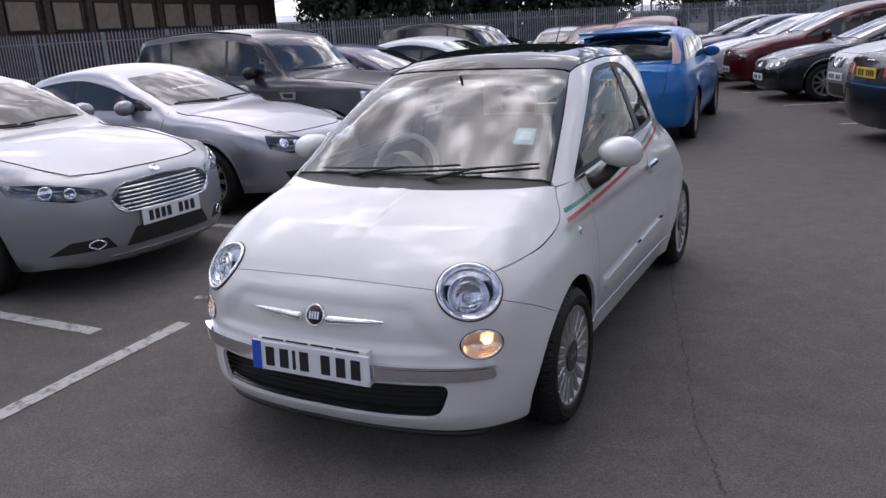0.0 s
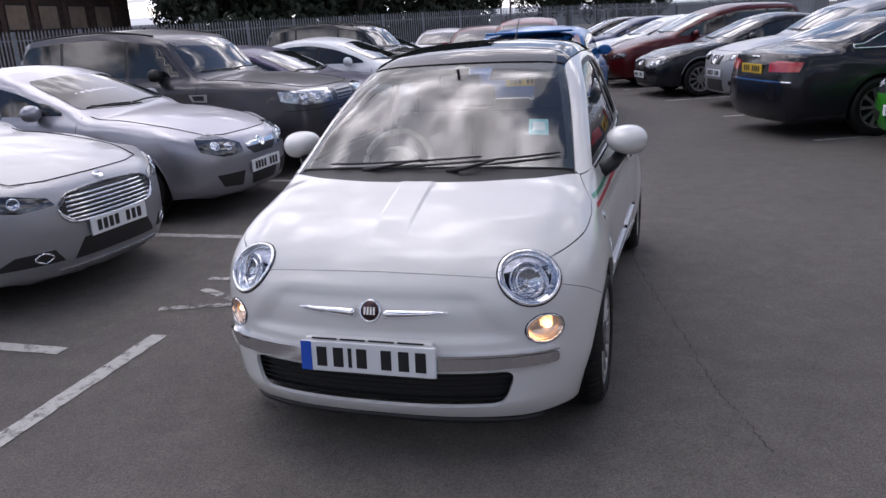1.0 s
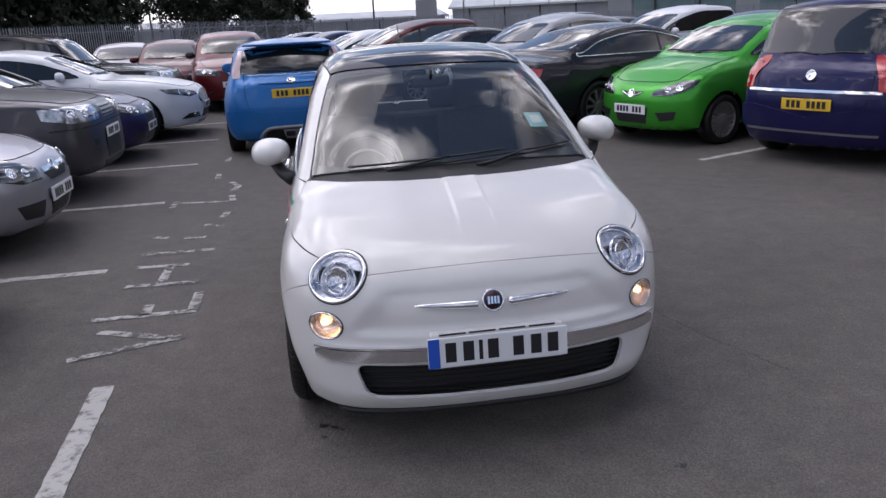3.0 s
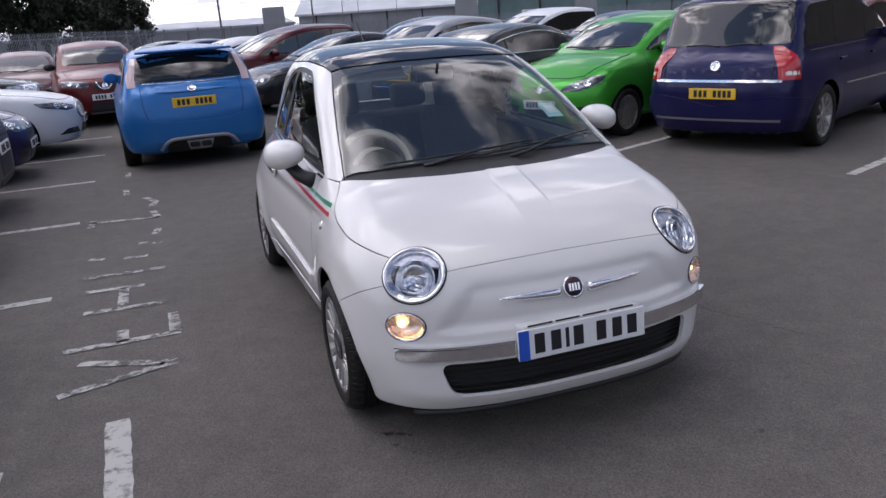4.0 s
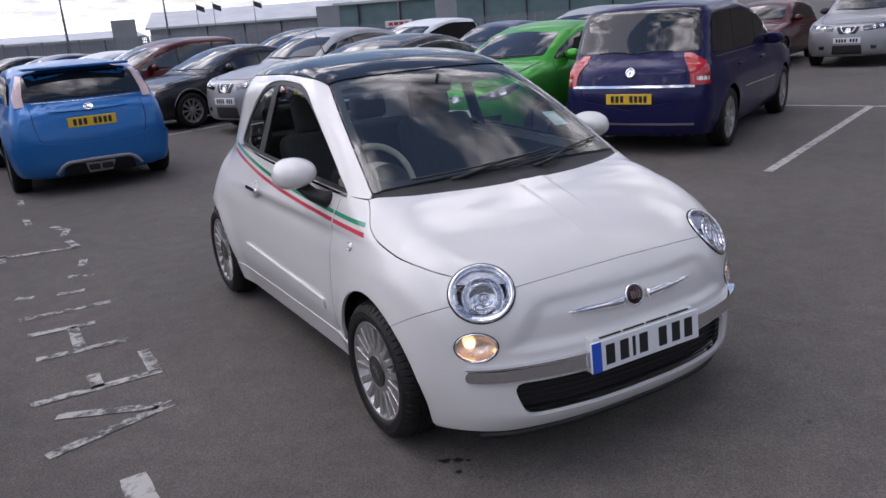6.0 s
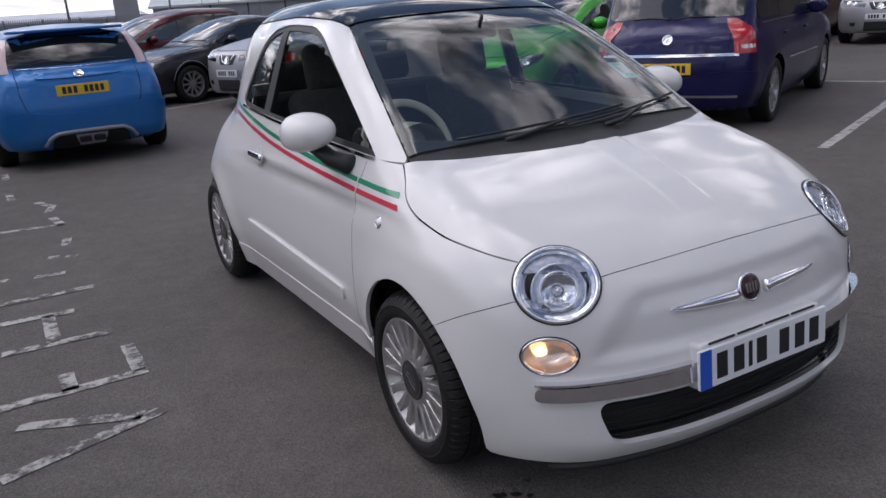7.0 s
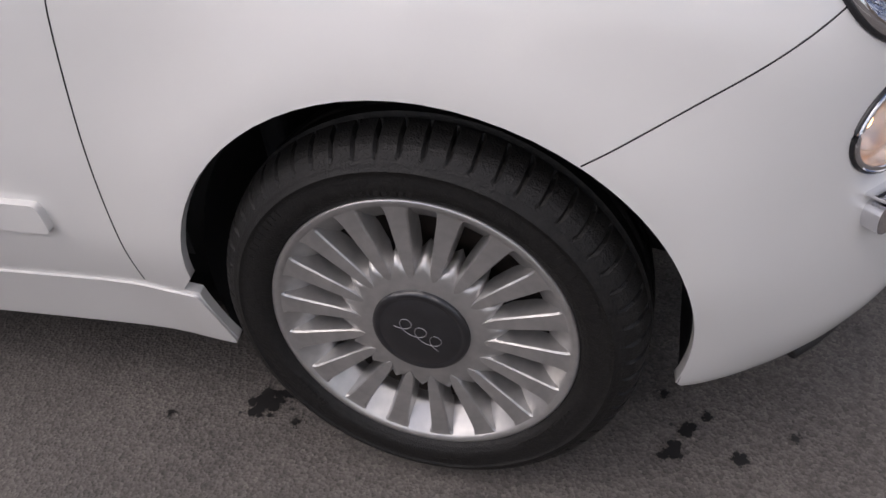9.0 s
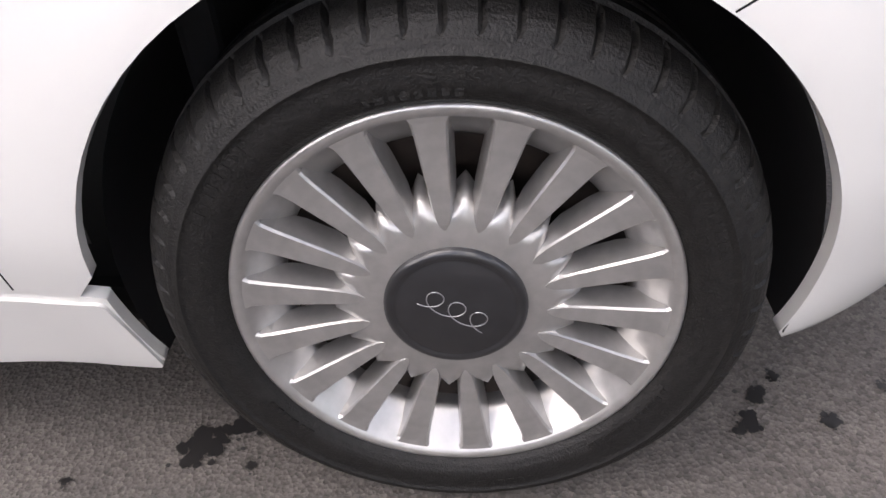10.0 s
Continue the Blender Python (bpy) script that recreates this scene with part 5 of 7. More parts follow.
# frame: pillar, roof rail, quarter, sill, tail
arch_r = arch_pts(2.30, -0.35, math.pi + 0.35, 40)[::-1]
arch_r = arch_r[arch_r[:, 2] > 0.185]
SILLZ = 0.172
tail_top = cs.rear(np.c_[np.linspace(-0.47, 0.0, 8), np.linspace(1.36, 1.385, 8)])
tail_mid = cs.rear(np.c_[np.zeros(14), np.linspace(1.37, 0.22, 14)])
quarter = cs.ring(np.c_[np.linspace(float(cs.to_ring(tail_mid[-1:])[0, 0]), float(cs.to_ring(arch_r[-1:])[0, 0]), 14), np.linspace(0.22, 0.185, 14)])
sill_low = cs.side(np.c_[np.linspace(1.95, 0.372, 14), np.full(14, SILLZ)])
arch_s = arch_pts(0.0, -0.30, 0.10)
arch_s = arch_s[(arch_s[:, 2] > SILLZ + 0.005) & (arch_s[:, 2] < 0.300)]
frame3 = np.r_[cs.side([(0.268, 0.952)]), cs.side([(0.165, 0.948)]), screen_edge, roof_edge, tail_top[1:], tail_mid[1:], quarter[1:], arch_r[::-1], sill_low, arch_s, cs.side([(0.36, 0.302)]), door_seam[::-1]]
fr2 = cs.to_ring(frame3)
fr2 = [tuple(p) for i, p in enumerate(fr2) if i == 0 or np.linalg.norm(p - fr2[i - 1]) > 1e-4]
to_s = lambda pts: cs.to_ring(cs.side(np.array(pts)))
GIN = dense(GLASS, 0.03)
door_arr, glass_arr = np.array(door_cut), np.array(GLASS)


REAR_GLASS = np.array(rounded([(-0.47, 1.03), (0.47, 1.03), (0.40, 1.30), (-0.40, 1.30)], 0.06))
rg_cut = cs.to_ring(cs.rear([p for p in dense(REAR_GLASS, 0.03) if p[0] <= -0.001]))


def frame_keep(P):
    q = np.c_[P[:, 1], P[:, 2]]
    side = np.abs(P[:, 0]) > 0.4
    back = inside(REAR_GLASS, np.c_[P[:, 0], P[:, 2]]) & (P[:, 1] > 2.2)
    return ~(in_arch(P) | back | (inside(glass_arr, q) & side) | (inside(door_arr, q) & side))


for mir in (False, True):
    part("body_side", patch(cs, cs.ring, fr2, 0.032, rim=0.014, cuts=[loop(to_s(GIN)), loop(to_s(dense(door_cut, 0.03))), rg_cut], keep=frame_keep, mirror=mir), M["white"], city)

# near-black bars laid into the shut gaps to paint the shade inside them
for nm, line, rad in (("door_gap_shade", door_seam, 0.0016), ("wing_gap_shade", wing_seam, 0.0010)):
    pts = line - cs.normal(line) * 0.0014
    for mir in (1, -1):
        part(nm, tube_bm([(p[0] * mir, p[1], p[2]) for p in pts], rad, 6), M["dark"], city)

# roof, windscreen, cowl
re2 = [tuple(p) for p in roof_edge[:, :2] + (0.006, 0)]
roof_front = [(x, 0.875 - 0.055 * (1 - (x / 0.50) ** 2)) for x in np.linspace(-0.44, 0, 8)]
rf = re2[::-1] + roof_front
part("glass_roof", patch(cs, cs.top, rf + [(-x, y) for x, y in rf[::-1] if abs(x) > 1e-4] , 0.05, off=0.002, rim=0.012), M["roofglass"], city, "dark tinted glass roof panel")
se = [(p[0] + 0.006, p[2] + 0.003) for p in screen_edge]
top_edge = [(x, 1.365 + 0.030 * (1 - (x / 0.50) ** 2)) for x in np.linspace(-0.46, 0, 8)]
bot_edge = [(x, 0.972 + 0.022 * (1 - (x / 0.63) ** 2)) for x in np.linspace(0, -0.60, 8)]
wsp = bot_edge + se + top_edge
scr = wsp[1:] + [(-x, z) for x, z in wsp[::-1] if abs(x) > 1e-4][0:] + [bot_edge[0]]
scr = [p for i, p in enumerate(scr) if np.linalg.norm(np.array(p) - scr[i - 1]) > 1e-4]
ws_ob = part("windscreen", patch(cs, cs.front, scr, 0.05, off=-0.002, rim=0), M["pane"], city, "clear windscreen mirroring a cloudy sky")
inner = [(x * 0.955 if abs(x) > 0.05 else x, 1.0 + (z - 1.0) * 0.93 + 0.002 if z > 1.1 else z + 0.012) for x, z in scr]
part("windscreen_border", patch(cs, cs.front, scr, 0.03, off=-0.005, rim=0, cuts=[loop(np.array(inner))], keep=lambda P: ~inside(np.array(inner), np.c_[P[:, 0], P[:, 2]])), M["plastic"], city)
hr = [tuple(p) for p in hood_rear[:, :2] + (0.0, 0.003)]
cow = hr + [(-x, y) for x, y in hr[::-1] if abs(x) > 1e-4]
cow = cow + [(x, y + 0.10 + 0.02 * (1 - (x / 0.64) ** 2)) for x, y in cow[::-1]]
part("cowl_panel", patch(cs, cs.top, cow, 0.04, off=-0.010, rim=0.0), M["plastic"], city)
part("rear_window", patch(cs, cs.rear, [tuple(p) for p in REAR_GLASS], 0.06, off=-0.004, rim=0), M["sidepane"], city)
# side windows
for mir in (False, True):
    part("side_window", patch(cs, cs.side, GLASS, 0.06, off=-0.010, rim=0, mirror=mir), M["sidepane"], city)
    ins = [(1.12 + (y - 1.12) * 0.975 + 0.0, 1.16 + (z - 1.16) * 0.90) for y, z in GLASS]
    part("window_seal", patch(cs, cs.side, GLASS, 0.03, off=-0.006, rim=0.006, cuts=[loop(np.array(ins))], keep=lambda P: ~inside(np.array(ins), P[:, 1:]), mirror=mir), M["plastic"], city)
    bp = [(1.40, 0.985), (1.50, 0.99), (1.455, 1.372), (1.375, 1.374)]
    part("door_pillar", patch(cs, cs.side, bp, 0.04, off=-0.007, rim=0.02, mirror=mir), M["plastic"], city)
    strip = [(y, float(belt_y(y)) - 0.006) for y in np.linspace(0.285, 1.88, 16)]
    part("belt_trim", patch(cs, cs.side, strip + [(y, z + 0.011) for y, z in strip[::-1]], 0.05, off=0.004, rim=0.008, mirror=mir), M["chromed"], city, "thin chrome strip under the windows")
    # stripes
    red = spl([(0.06, 0.824), (0.31, 0.831), (0.56, 0.842), (0.92, 0.862), (1.33, 0.893), (1.85, 0.940), (2.05, 0.962)])
    for nm, mt, dz, y0 in (("red_stripe", "stripe_red", 0.0, 0.062), ("green_stripe", "stripe_green", 0.033, 0.082)):
        for a, b in ((y0, 0.362), (0.372, 1.640), (1.652, 2.02)):
            ys = np.linspace(a, b, max(4, int((b - a) / 0.06)))
            lo = [(y, float(red(y)) + dz) for y in ys]
            hi = [(y + (0.012 if y == ys[0] and a == y0 else 0), z + 0.0162) for y, z in lo]
            part(nm, patch(cs, cs.side, lo + hi[::-1], 0.04, off=0.0012, rim=0, mirror=mir), M[mt], city)
    # rubbing strip
    ys = np.linspace(0.53, 1.62, 14)
    lo = [(y, 0.398 + 0.040 * (y - 0.53)) for y in ys]
    mo = rounded([lo[0], lo[-1], (lo[-1][0] + 0.01, lo[-1][1] + 0.05), (lo[0][0], lo[0][1] + 0.05)], 0.012, 3)
    part("rubbing_strip", patch(cs, cs.side, mo, 0.03, off=0.012, rim=0.012, mirror=mir), M["white"], city)
    so = rounded([(0.324, 0.176), (1.983, 0.176), (1.963, 0.292), (0.342, 0.292)], 0.008, 3)
    part("sill_cover", patch(cs, cs.side, so, 0.04, off=0.004, rim=0.012, mirror=mir), M["white"], city)


def at_side(y, z, out=0.0, s=-1):
    p = cs.side([(y, z)])[0]
    n = cs.normal(p[None])[0]
    p = p + n * out
    if s > 0:
        p, n = p * (-1, 1, 1), n * (-1, 1, 1)
    return Vector(p), Vector(n)


def facing(p, n):
    return Matrix.Translation(p) @ Vector(n).to_track_quat("X", "Z").to_matrix().to_4x4()


for s in (-1, 1):
    p, n = at_side(0.18, 0.768, 0.0, s)
    part("side_repeater", mesh("repeater", *revolve([(-0.004, 0.0155), (0.003, 0.0155), (0.005, 0.012), (0.008, 0.008), (0.009, 0.0005)], 20)), M["clearlens"], city, "", facing(p, n))
    part("repeater_ring", mesh("ring", *revolve([(0.000, 0.0205), (0.003, 0.0202), (0.004, 0.0180), (0.0025, 0.0158)], 28)), M["chrome"], city, "", facing(p, n))
    # handle: recess, grip
    p, n = at_side(1.39, 0.826, 0.0, s)
    h = part("door_handle", box_bm(0.022, 0.19, 0.030, (0.020, 0, 0), 0.010, 3), M["chrome"], city, "chrome door handle", facing(p, n))
    part("handle_recess", mesh("recess", *revolve([(0.0015, 0.047), (0.0035, 0.047), (-0.004, 0.030), (-0.004, 0.001)], 24)), M["white"], h)
    # mirror
    mm = bmesh.new()
    bmesh.ops.create_uvsphere(mm, u_segments=28, v_segments=18, radius=1.0)
    for v in mm.verts:
        x, y, z = v.co
        y2 = y if y < 0.25 else 0.25 + (y - 0.25) * 0.25
        k = 1.0 + 0.10 * x
        q = (abs(x) ** 2.25 + abs(z) ** 2.25 + 1e-9) ** (1 / 2.25) / math.sqrt(x * x + z * z + 1e-9)
        x, z = x / q, z / q
        v.co = (x * 0.092, y2 * 0.132, z * 0.065 * (1 - 0.10 * x) + 0.006 * x)
    for f in mm.faces:
        f.smooth = True
    if s > 0:
        mm.transform(Matrix.Diagonal((-1, 1, 1, 1)))
        bmesh.ops.reverse_faces(mm, faces=mm.faces[:])
    mo = part("door_mirror", mm, M["white"], city, "", pose(s * 0.826, 0.575, 1.028, 0, 0, s * -8))
    arm = tube_bm([(s * 0.70, 0.43, 0.925), (s * 0.735, 0.45, 0.915), (s * 0.775, 0.50, 0.935), (s * 0.815, 0.56, 0.985)], [0.022, 0.036, 0.030, 0.028], 12)
    part("mirror_arm", arm, M["plastic"], city)
# lamps
for s in (-1, 1):
    for nm, L, r, deep in (("headlight", HL, HLR, 0.075), ("side_light", FG, FGR, 0.045)):
        c, n, u, v = L
        edge = lamp_way(L)(ellipse(r, 44, 0.985))
        nn = cs.normal(edge)
        pts = edge + nn * 0.001
        if s > 0:
            pts = pts * (-1, 1, 1)
        ringo = part(nm, tube_bm([tuple(p) for p in pts], 0.0042 if nm == "headlight" else 0.003, 8, True), M["blacktrim"], city, "round clear headlight in a dark ring" if nm == "headlight" else "oval amber lit side light")
        edge2 = lamp_way(L)(ellipse(r, 44, 0.92)) + cs.normal(lamp_way(L)(ellipse(r, 44, 0.92))) * 0.002
        if s > 0:
            edge2 = edge2 * (-1, 1, 1)
        part("chrome_ring", tube_bm([tuple(p) for p in edge2], 0.0075 if nm == "headlight" else 0.004, 8, True), M["chrome"], ringo)
        # bowl that follows the body's curve, in facets
        if nm == "headlight":
            rows = [(0.925, 0.0), (0.90, 0.012), (0.80, 0.020), (0.74, 0.018), (0.70, 0.030), (0.50, 0.052), (0.22, 0.066), (0.03, 0.066)]
        else:
            rows = [(0.94, 0.0), (0.86, 0.012), (0.55, 0.034), (0.22, 0.042), (0.03, 0.040)]
        m4 = Matrix((n, u, v)).transposed().to_4x4()
        m4.translation = c
        mf = Matrix.Diagonal((-1, 1, 1, 1)) @ m4 if s > 0 else m4
        nf = 26 if nm == "headlight" else 34
        vs, fs = [], []
        for kk, dep in rows:
            q = lamp_way(L)(ellipse(r, nf, kk)) - np.array(n) * dep
            vs += [tuple(w * ((-1, 1, 1) if s > 0 else (1, 1, 1))) for w in q]
        for i in range(len(rows) - 1):
            for j in range(nf):
                fs.append((i * nf + j, i * nf + (j + 1) % nf, (i + 1) * nf + (j + 1) % nf, (i + 1) * nf + j))
        part("reflector", mesh("bowl", vs, fs, smooth=nm != "headlight"), M["reflector" if nm == "headlight" else "reflamb"], ringo)
        if nm == "headlight":
            # inner unit: deep ringed bowl low in the lamp, with a clear bulge, and a brow plate above it
            off = Vector((-0.008, -0.004, -0.016))
            for nm2, prof, mt in (("inner_bowl", [(-0.012, 0.074), (-0.004, 0.073), (-0.003, 0.070), (-0.010, 0.068), (-0.030, 0.050), (-0.042, 0.028), (-0.046, 0.001)], "reflector"),
                                  ("inner_ring", [(-0.006, 0.052), (0.002, 0.0515), (0.003, 0.048), (-0.004, 0.0465), (-0.010, 0.047)], "chrome"),
                                  ("bulb_shield", [(-0.034, 0.012), (-0.026, 0.011), (-0.020, 0.007), (-0.019, 0.001)], "chrome")):
                vs, fs = revolve(prof, 40)
                vs = [tuple(mf @ (Vector(q) + off)) for q in vs]
                part(nm2, mesh(nm2, vs, fs), M[mt], ringo)
            brow = [(0.094 * math.cos(a), 0.092 * math.sin(a)) for a in np.linspace(0.42, math.pi - 0.42, 16)]
            part("lamp_brow", patch(cs, lamp_way(L), brow, 0.02, off=-0.012, rim=0.010, mirror=s > 0), M["brow"], ringo)
        else:
            bl = bmesh.new()
            bmesh.ops.create_uvsphere(bl, u_segments=12, v_segments=8, radius=1.0, matrix=mf @ Matrix.Translation((-0.026, 0.026, 0.002)) @ Matrix.Diagonal((0.010, 0.017, 0.012, 1)))
            part("bulb", bl, M["bulb"], ringo)
            for q in (0.62, 0.70):
                rim2 = lamp_way(L)(ellipse(r, 30, q)) - np.array(n) * 0.014 + np.array(u) * 0.004
                part("lens_ring", tube_bm([tuple(w * ((-1, 1, 1) if s > 0 else (1, 1, 1))) for w in rim2], 0.0011, 6, True), M["reflamb"], ringo)
        lens = patch(cs, lamp_way(L), ellipse(r, 40, 0.93), 0.02, off=0.003, rim=0, mirror=s > 0, bulge=0.010)
        lo = part("lens", lens, M["lens"], ringo)
        lo.visible_shadow = False
# grille, chrome bumper, plate, badge
part("grille_backing", patch(cs, cs.front, [(0.565, 0.232), (0.585, 0.405), (-0.585, 0.405), (-0.565, 0.232)], 0.05, off=-0.045, rim=0), M["plastic"], city)
for k in range(6):
    z = 0.276 + 0.018 * k
    pts = cs.front(np.c_[np.linspace(-0.535, 0.535, 27), np.full(27, z)]) + np.array((0, 0.022, 0))
    part("grille_bar", tube_bm([tuple(p) for p in pts], 0.0025, 6), M["dark"], city)
s1 = float(cs.to_ring(np.array([[-0.648, -0.50, 0.40]]))[0, 0])
for nm, z0, z1, off, mt in (("chrome_bumper", 0.392, 0.441, 0.022, "chromed"), ("bumper_top_edge", 0.438, 0.453, 0.026, "chrome")):
    for s in (False, True):
        pl = rounded([(0.10, z0 + 0.008), (s1, z0 + 0.010), (s1, z1), (0.10, z1 + 0.006)], 0.018 if nm == "chrome_bumper" else 0.006, 4)
        part(nm, patch(cs, cs.ring, pl, 0.025, off=off, rim=off, mirror=s), M[mt], city)
pl = part("number_plate", box_bm(0.524, 0.012, 0.114, (0, 0, 0), 0.004, 2), M["platew"], city, "white front number plate with blue band", pose(0, -0.700, 0.4385, -4, 0, 0))
part("plate_band", box_bm(0.042, 0.002, 0.111, (-0.240, -0.0068, 0), 0.0), M["blueband"], pl)
for x in (-0.178, -0.112, -0.066, -0.020, 0.075, 0.142, 0.206):
    part("plate_bar", box_bm(0.040 if x not in (-0.066,) else 0.014, 0.002, 0.074, (x, -0.0066, 0.0)), M["ink"], pl)
part("plate_carrier", box_bm(0.50, 0.05, 0.135, (0, 0.03, 0.002), 0.010, 2), M["white"], pl)
for k in range(4):
    part("carrier_slot", box_bm(0.098, 0.004, 0.006, (-0.168 + 0.112 * k, 0.003, 0.0665), 0.0), M["ink"], pl)
p = cs.front([(0.0, 0.598)])[0]
n = Vector(cs.normal(p[None])[0])
bd = part("badge", mesh("badge", *revolve([(0.0, 0.043), (0.008, 0.043), (0.012, 0.039), (0.009, 0.035), (0.010, 0.001)], 36)), M["chrome"], city, "round dark badge with chrome rim", facing(Vector(p), n))
part("badge_face", mesh("face", *revolve([(0.009, 0.0345), (0.0125, 0.034), (0.014, 0.001)], 32)), M["badgered"], bd)
for i in range(4):
    part("badge_bar", box_bm(0.002, 0.008, 0.028, (0.0145, -0.018 + 0.012 * i, 0), 0.0), M["chrome"], bd)
for s in (-1, 1):
    w = smooth_line([(0.058, 0.0160), (0.12, 0.0145), (0.21, 0.0105), (0.265, 0.0065), (0.292, 0.002)], 5)
    pts = cs.front(np.c_[s * w[:, 0], 0.590 + 0.010 * w[:, 0] / 0.27])
    bar = tube_bm([tuple(p + (0, -0.010, 0)) for p in pts], [float(h) * 1.1 for h in w[:, 1]], 12)
    part("chrome_whisker", bar, M["chrome"], city, "tapered chrome bar beside the badge")
# lower lip
lip = cs.ring(np.c_[np.linspace(-s1 * 0.98, s1 * 0.98, 40), 0.202 - 0.034 * np.abs(np.linspace(-1, 1, 40)) ** 2.2]) * (1, 1, 1) + np.array((0, 0.012, -0.012))
part("lower_lip", tube_bm([tuple(p) for p in lip], 0.014, 8), M["plastic"], city)
# wipers
for x0, x1, xa in ((-0.47, 0.24, -0.30), (-0.06, 0.57, 0.10)):
    pts = cs.front(np.c_[np.linspace(x0, x1, 12), np.linspace(0.990, 1.020, 12)]) + np.array((0, -0.009, 0.007))
    bl = part("wiper", tube_bm([tuple(q) for q in pts], 0.0048, 6), M["plastic"], city)
    foot = cs.front([(xa, 0.985)])[0]
    part("wiper_arm", tube_bm([tuple(foot + np.array((0, 0.005, -0.012))), tuple(foot + np.array((0.07, -0.012, 0.002))), tuple(pts[7] + np.array((0, -0.012, 0.006)))], [0.011, 0.008, 0.004], 8), M["plastic"], bl)
part("aerial", tube_bm([(0, 2.10, 1.432), (0, 2.14, 1.47), (0, 2.26, 1.585)], [0.011, 0.005, 0.003], 8), M["plastic"], city)
p = cs.front([(0.462, 1.10)])[0]
n = Vector(cs.normal(p[None])[0])
st = patch(cs, cs.front, [(0.415, 1.098), (0.505, 1.092), (0.488, 1.150), (0.404, 1.156)], 0.04, off=-0.006, rim=0)
so = part("windscreen_sticker", st, M["sticker"], city, "pale blue paper sticker behind the windscreen")
st = patch(cs, cs.front, [(0.430, 1.112), (0.485, 1.108), (0.476, 1.140), (0.425, 1.143)], 0.04, off=-0.004, rim=0)
part("sticker_panel", st, M["platew"], so)
# inside
fl = box_bm(1.30, 2.55, 0.06, (0, 1.2, 0.20), 0.02)
part("floor_pan", fl, M["dark"], city)
part("engine_bay_wall", box_bm(1.30, 0.04, 0.70, (0, 0.22, 0.53), 0.01), M["dark"], city)
dash = bmesh.new()
sec = [(0.30, 0.925), (0.42, 0.935), (0.52, 0.915), (0.60, 0.86), (0.60, 0.70), (0.52, 0.55), (0.30, 0.55)]
rws = []
for x in np.linspace(-0.66, 0.66, 9):
    rws.append([dash.verts.new((x, y - 0.05 * (x / 0.66) ** 2 * 0, z)) for y, z in sec])
for a, b in zip(rws, rws[1:]):
    for i in range(len(sec) - 1):
        f = dash.faces.new((a[i], a[i + 1], b[i + 1], b[i]))
        f.smooth = True
bmesh.ops.recalc_face_normals(dash, faces=dash.faces[:])
part("dashboard", dash, M["dashtop"], city)
part("instrument_binnacle", mesh("binnacle", *revolve([(0, 0.13), (-0.12, 0.125), (-0.14, 0.11), (-0.10, 0.001)], 24, 0, math.pi)), M["ivory"], city, "", pose(-0.36, 0.62, 0.86, 0, 0, -90))
wh = part("steering_wheel", tube_bm([(0.185 * math.cos(a), 0, 0.185 * math.sin(a)) for a in np.linspace(0, 2 * math.pi, 40)[:-1]], 0.016, 10, True), M["ivory"], city, "cream and black steering wheel", pose(-0.36, 0.72, 0.885, -24, 0, 0))
part("wheel_hub", mesh("hub", *revolve([(-0.02, 0.075), (-0.04, 0.065), (-0.05, 0.001)], 20)), M["ivory"], wh, "", pose(0, 0, 0, 0, 0, 90))
for a in (200, 340, 270):
    part("spoke", tube_bm([(0.05 * math.cos(radians(a)), 0.0, 0.05 * math.sin(radians(a))), (0.18 * math.cos(radians(a)), 0, 0.18 * math.sin(radians(a)))], [0.024, 0.015], 8), M["ivory"], wh)


def seat(x, y):
    def pad(sx, sy, sz, c, bev, rot=0):
        b = box_bm(sx, sy, sz, (0, 0, 0), bev, 4)
        for f in b.faces:
            f.smooth = True
        b.transform(pose(*c, rot))
        return b
    s = part("seat", pad(0.48, 0.50, 0.16, (x, y, 0.46), 0.06, 6), M["cloth"], city, "dark cloth seat")
    part("backrest", pad(0.47, 0.14, 0.60, (x, y + 0.30, 0.79), 0.06, -16), M["cloth"], s)
    hr_ = part("head_restraint", pad(0.25, 0.10, 0.22, (x, y + 0.42, 1.17), 0.045, -12), M["cloth"], s)


seat(-0.36, 1.05)
seat(0.36, 1.05)
rb = box_bm(1.15, 0.14, 0.50, (0, 0, 0), 0.05, 3)
rb.transform(pose(0, 2.12, 0.76, -14))
part("rear_bench", rb, M["cloth"], city)
for x in (-0.3, 0.3):
    hb = box_bm(0.25, 0.09, 0.16, (0, 0, 0), 0.04, 3)
    hb.transform(pose(x, 2.22, 1.09, -12))
    part("rear_head_restraint", hb, M["cloth"], city)
for mir in (False, True):
    part("door_lining", patch(cs, cs.side, [(0.36, 0.32), (0.34, 0.93), (1.9, 0.985), (1.9, 0.32)], 0.15, off=-0.05, rim=0, mirror=mir), M["cloth"], city)
    part("pillar_lining", patch(cs, cs.side, [(2.0, 0.98), (1.75, 1.33), (2.25, 1.33), (2.5, 1.0)], 0.1, off=-0.03, rim=0, mirror=mir), M["headlining"], city)
rmir = box_bm(0.20, 0.03, 0.065, (0, 0, 0), 0.02, 3)
part("rear_view_mirror", rmir, M["plastic"], city, "", pose(0.0, 0.74, 1.305, 0, 0, 8))
part("mirror_stalk", tube_bm([(0, 0.72, 1.32), (0, 0.70, 1.365)], 0.008, 6), M["plastic"], city)
for x in (-0.30, 0.30):
    vz = box_bm(0.34, 0.012, 0.13, (0, 0, 0), 0.006, 2)
    part("sun_visor", vz, M["headlining"], city, "", pose(x, 0.86, 1.335, -60, 0, 0))
